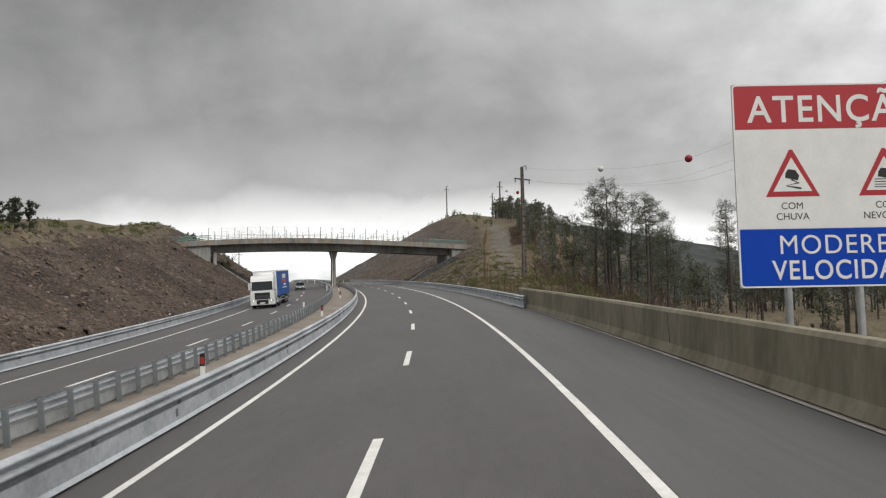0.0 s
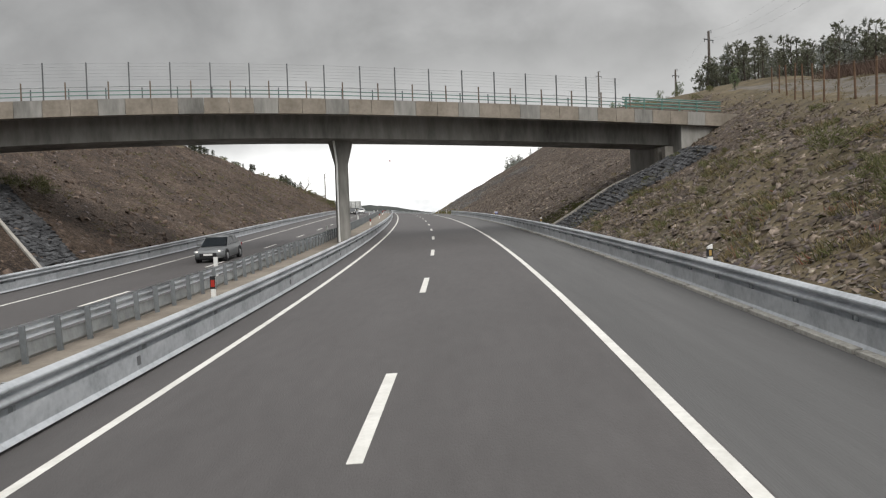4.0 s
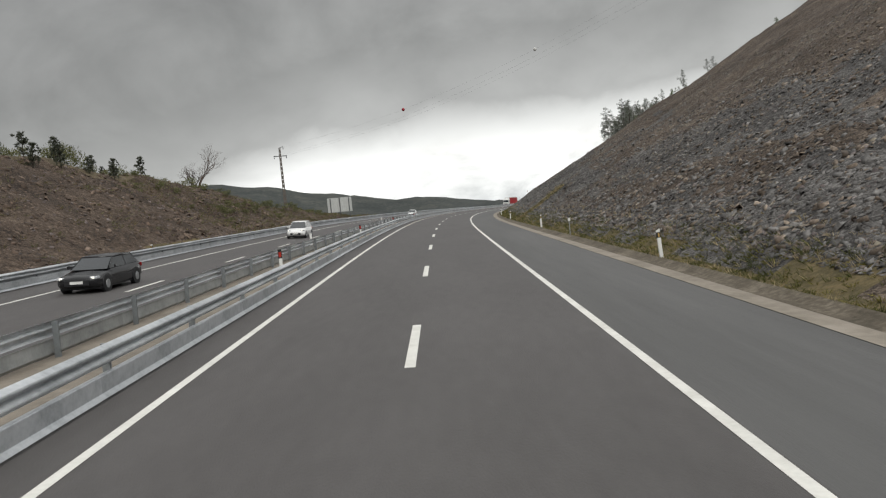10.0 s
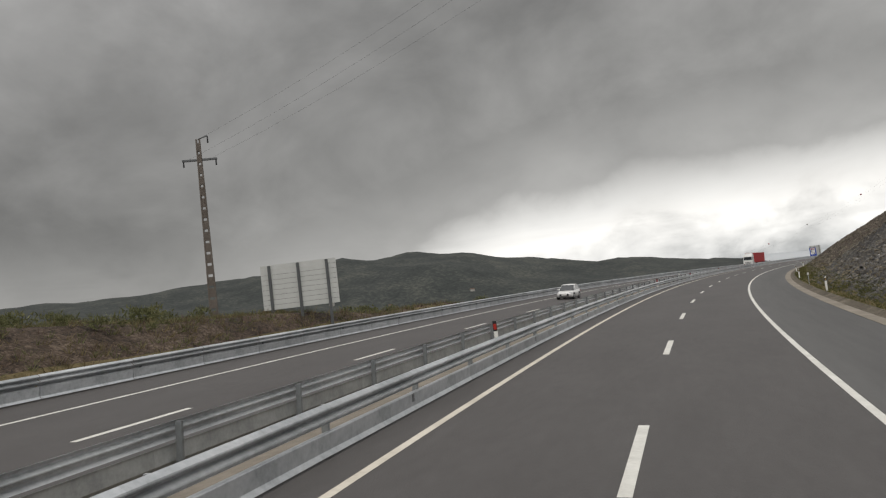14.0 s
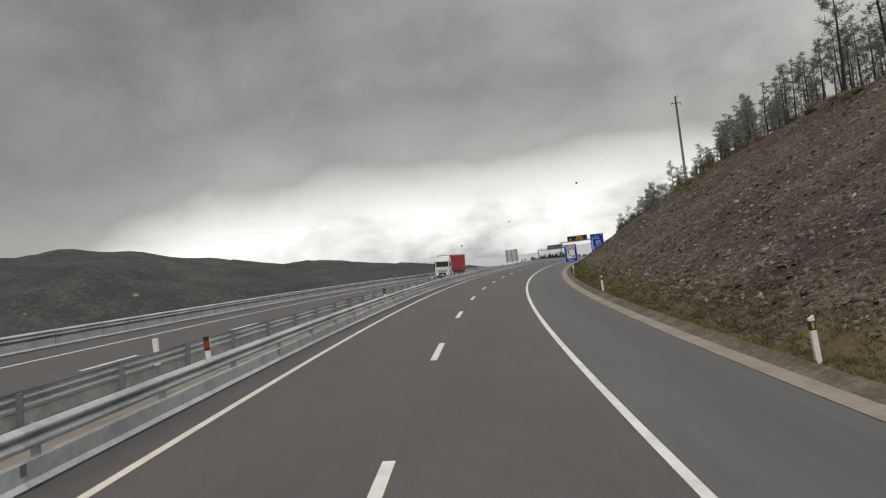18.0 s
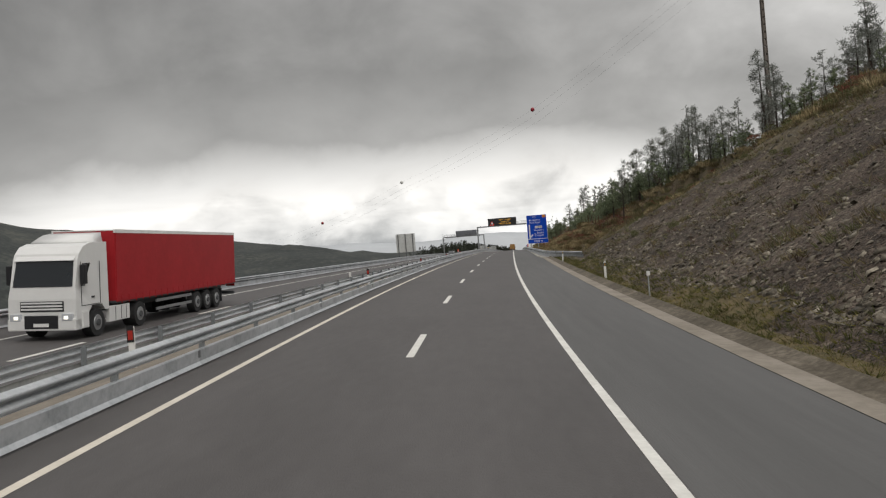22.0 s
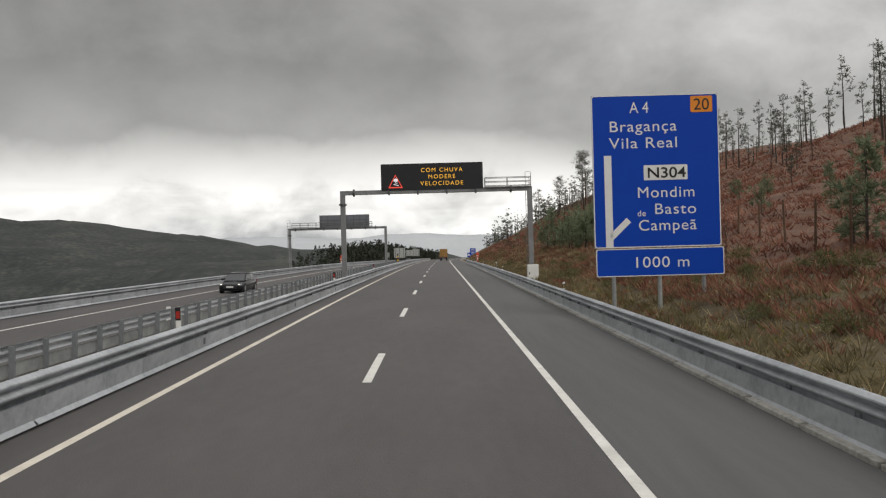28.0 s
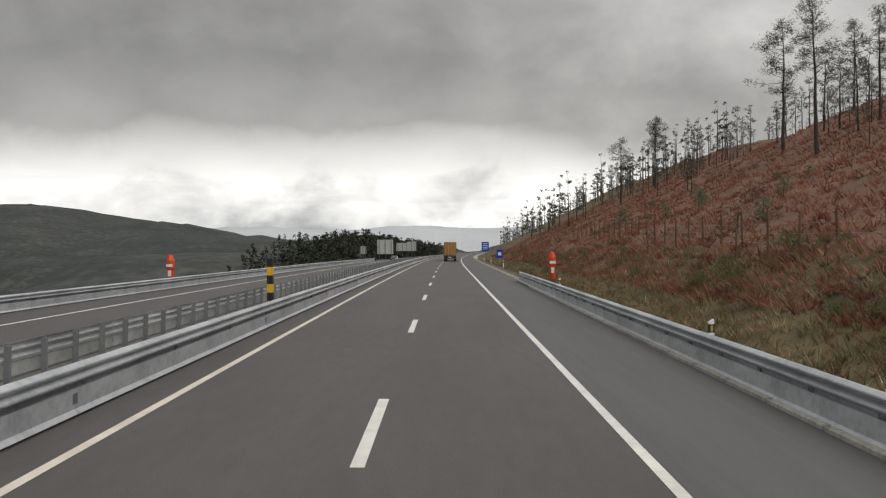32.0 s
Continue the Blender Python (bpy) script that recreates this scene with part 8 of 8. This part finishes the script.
for seed_, mat_, n_ in ((56, DULL_STRAW, 1500), (57, BROOM, 1500)):
    tufts(n_, clumped(78, 150, 9.3, 20), mat_, "heath_tufts", "low heath clumps on the slope beside the overpass", seed_, 0.3, 0.34, 0.016, 10, "grass")
    tufts(n_, clumped(150, 420, -36, -20.5), mat_, "heath_tufts", "dark heath clumps on the far bank", seed_ + 4, 0.3, 0.4, 0.018, 9, "grass")


def heath_strip(r):
    s = r.uniform(580, 664)
    return s, float(lut(WOOD_EDGE, s)) + 2.5 - 9.5 * r.random(), r.uniform(0.5, 1.4)


for seed_, mat_, n_ in ((64, DULL_STRAW, 2200), (65, STRAW, 900), (66, BROOM, 1200), (67, TWIGS_RED, 900)):
    tufts(n_, heath_strip, mat_, "heath_tufts", "tan and olive heath below the wood", seed_, 0.42, 0.36, 0.02, 9, "grass")
for seed_, mat_, n_ in ((68, BRACKEN, 1400), (69, DULL_STRAW, 2200), (70, YELLOW_MOSS, 900), (73, STRAW, 900)):
    tufts(n_, lambda r: (r.uniform(692, 890), 8.5 + 6.5 * r.random() ** 1.2, r.uniform(0.5, 1.4)), mat_, "verge_grass", "mixed brown, red and olive growth on the verge", seed_, 0.36, 0.34, 0.022, 9, "grass")
# the wooded spur and far tree line
sp = Soup()
rng = random.Random(3)
for _ in range(1650):
    s, d = rng.gauss(1190, 95), -26 - abs(rng.gauss(0, 24))
    if s < 1015 or d < -82:
        continue
    g = on_ground(s, d)
    h = rng.uniform(4.0, 8.5) * (1.0 + 0.7 * math.exp(-((d + 50) / 22.0) ** 2))
    for _c in range(56):
        f = rng.random() ** 0.8
        rad = h * 0.24 * (1.05 - f) ** 0.6 * math.sqrt(rng.random())
        az = rng.uniform(0, 6.283)
        c = g + Vector((math.cos(az) * rad, math.sin(az) * rad, h * (0.08 + 0.92 * f)))
        w = rng.uniform(0.5, 0.95)
        sp.add([c + Vector((rng.uniform(-w, w), rng.uniform(-w, w), rng.uniform(-w, w))) for _k in range(3)], [(0, 1, 2)])
stuff("far_wood", sp, DARK_WOOD, "dark conifer wood on a spur beside the road", "wood")
# stone pitching on the bank under the overpass, and its concrete edge
PITCH = material("pitching_stones", [(0.035, 0.036, 0.038), (0.065, 0.066, 0.07), (0.11, 0.112, 0.116)], 1.5, 0.8, rand=0.4, thin=True, bump=0.4)
sp = Soup()
for i in range(19):
    for j in range(30):
        g = on_ground(148.0 + 0.34 * i + rng.uniform(-.05, .05), 8.9 + 0.34 * j + rng.uniform(-.05, .05))
        rot = Euler((rng.gauss(0, .15), -0.5 + rng.gauss(0, .15), -heading(150))).to_matrix()
        vs = [g + rot @ Vector((x * 0.17 * rng.uniform(.75, 1), y * 0.17 * rng.uniform(.75, 1), z * 0.10 * rng.uniform(.7, 1) + 0.06)) for z in (-1, 1) for x, y in ((-1, -1), (1, -1), (1, 1), (-1, 1))]
        sp.add(vs, [(4, 5, 6, 7), (0, 1, 5, 4), (1, 2, 6, 5), (2, 3, 7, 6), (3, 0, 4, 7)])
stuff("pitching_stones", sp, PITCH, "dark stone pitching on the slope under the overpass", "stones")
sp = Soup()
for j in range(27):
    for i in range(11):
        d = -19.6 - 0.34 * j
        g = on_ground(136.4 + 0.93 * (-d - 18.8) + 0.36 * i + rng.uniform(-.05, .05), d + rng.uniform(-.05, .05))
        rot = Euler((rng.gauss(0, .15), 0.5 + rng.gauss(0, .15), -heading(140))).to_matrix()
        vs = [g + rot @ Vector((x * 0.18 * rng.uniform(.75, 1), y * 0.18 * rng.uniform(.75, 1), z * 0.10 * rng.uniform(.7, 1) + 0.06)) for z in (-1, 1) for x, y in ((-1, -1), (1, -1), (1, 1), (-1, 1))]
        sp.add(vs, [(4, 5, 6, 7), (0, 1, 5, 4), (1, 2, 6, 5), (2, 3, 7, 6), (3, 0, 4, 7)])
stuff("pitching_stones", sp, PITCH, "dark stone pitching beside the abutment on the far bank", "stones")
kerb = empty("pitching_kerb", Matrix.Translation(on_ground(136.8, -19.6)), "pale concrete edge of the far stone pitching", "kerb")
for j in range(9):
    d = -19.6 - j
    p0, p1 = (on_ground(136.0 + 0.93 * (-q - 18.8), q) - kerb.matrix_basis.translation for q in (d, d - 0.98))
    bm = bmesh.new()
    q = (p1 - p0).to_track_quat("X", "Z").to_matrix().to_4x4()
    bmesh.ops.create_cube(bm, size=1.0, matrix=Matrix.Translation((p0 + p1) / 2 + Vector((0, 0, 0.06))) @ q @ Matrix.Diagonal(((p1 - p0).length, 0.18, 0.26, 1)))
    part("kerb_block", bm, CONCRETE, kerb)
for s, d in ((150.0, -27.2), (148.5, -28.0), (151.0, -26.4), (146.5, -29.5)):
    plant(BUSHES[1], s, d, rnd.uniform(0.7, 1.0), "dark bush beside the bridge abutment", "bush", "bush", "bushes at the abutment")
kerb = empty("pitching_kerb", Matrix.Translation(on_ground(154.7, 8.9)), "pale concrete edge of the stone pitching", "kerb")
for j in range(10):
    p0, p1 = on_ground(154.7, 8.9 + j) - kerb.matrix_basis.translation, on_ground(154.7, 9.88 + j) - kerb.matrix_basis.translation
    bm = bmesh.new()
    q = (p1 - p0).to_track_quat("X", "Z").to_matrix().to_4x4()
    bmesh.ops.create_cube(bm, size=1.0, matrix=Matrix.Translation((p0 + p1) / 2 + Vector((0, 0, 0.06))) @ q @ Matrix.Diagonal(((p1 - p0).length, 0.28, 0.3, 1)))
    part("kerb_block", bm, CONCRETE, kerb)
tufts(700, lambda r: (r.uniform(155, 163), 8.7 + 3.5 * r.random(), 1.0), MOSSY, "green_grass", "bright green grass beside the pitching", 31, 0.2, 0.2, 0.015, 9, "grass")
joined_wood([(s, d, rnd.uniform(0.7, 1.15)) for s in np.arange(935, 1400, 4.5) for d in (rnd.uniform(18, 30), rnd.uniform(30, 52), rnd.uniform(40, 56))], "distant pine wood beside the road", FAR_PINES)
# ridge far beyond the valley; its pale blue is haze put into the colour
HAZE_HILLS = material("hazy_hills", [(0.42, 0.44, 0.46), (0.48, 0.50, 0.52)], 0.004, 1.0)
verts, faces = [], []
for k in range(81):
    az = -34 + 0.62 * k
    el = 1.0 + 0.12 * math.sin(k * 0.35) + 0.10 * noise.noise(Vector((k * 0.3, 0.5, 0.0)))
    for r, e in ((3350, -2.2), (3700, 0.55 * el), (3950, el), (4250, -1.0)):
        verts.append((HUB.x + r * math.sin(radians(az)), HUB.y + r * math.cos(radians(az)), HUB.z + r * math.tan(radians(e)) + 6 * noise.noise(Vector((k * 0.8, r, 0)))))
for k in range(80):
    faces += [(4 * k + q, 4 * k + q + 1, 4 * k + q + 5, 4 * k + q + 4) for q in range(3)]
tagged(part("backdrop", mesh("backdrop", verts, faces, True), HAZE_HILLS), "ridge beyond the valley, pale blue haze in its colour", "hills", kind="structure")
# houses in the valley
HOUSE_WALL = material("house_plaster", [(0.26, 0.25, 0.235), (0.38, 0.37, 0.35)], 0.3, 0.9)
ROOF = plain("roof_tiles", (0.13, 0.085, 0.065), 0.8)
for _ in range(8):
    az, r = radians(rnd.uniform(-56, -12)), rnd.uniform(900, 1350)
    x, y = HUB.x + r * math.sin(az), HUB.y + r * math.cos(az)
    hit, _, _, _ = ground_tree.ray_cast(Vector((x, y, 400.0)), Vector((0, 0, -1)))
    if not hit:
        continue
    ob = empty("house", Matrix.Translation(hit) @ Matrix.Rotation(rnd.uniform(0, 6.28), 4, "Z"), "small white house with a tiled roof in the valley", "house", "houses in the valley")
    w, l, h = rnd.uniform(2.2, 3.4), rnd.uniform(3, 5), rnd.uniform(2.5, 4.0)
    boxpart("wall", (-w, w, -l, l, -3, h), HOUSE_WALL, ob)
    bm = loft([[(-w - .3, -l - .3, h), (w + .3, -l - .3, h), (0, -l - .3, h + 1.8)], [(-w - .3, l + .3, h), (w + .3, l + .3, h), (0, l + .3, h + 1.8)]])
    part("roof", bm, ROOF, ob)
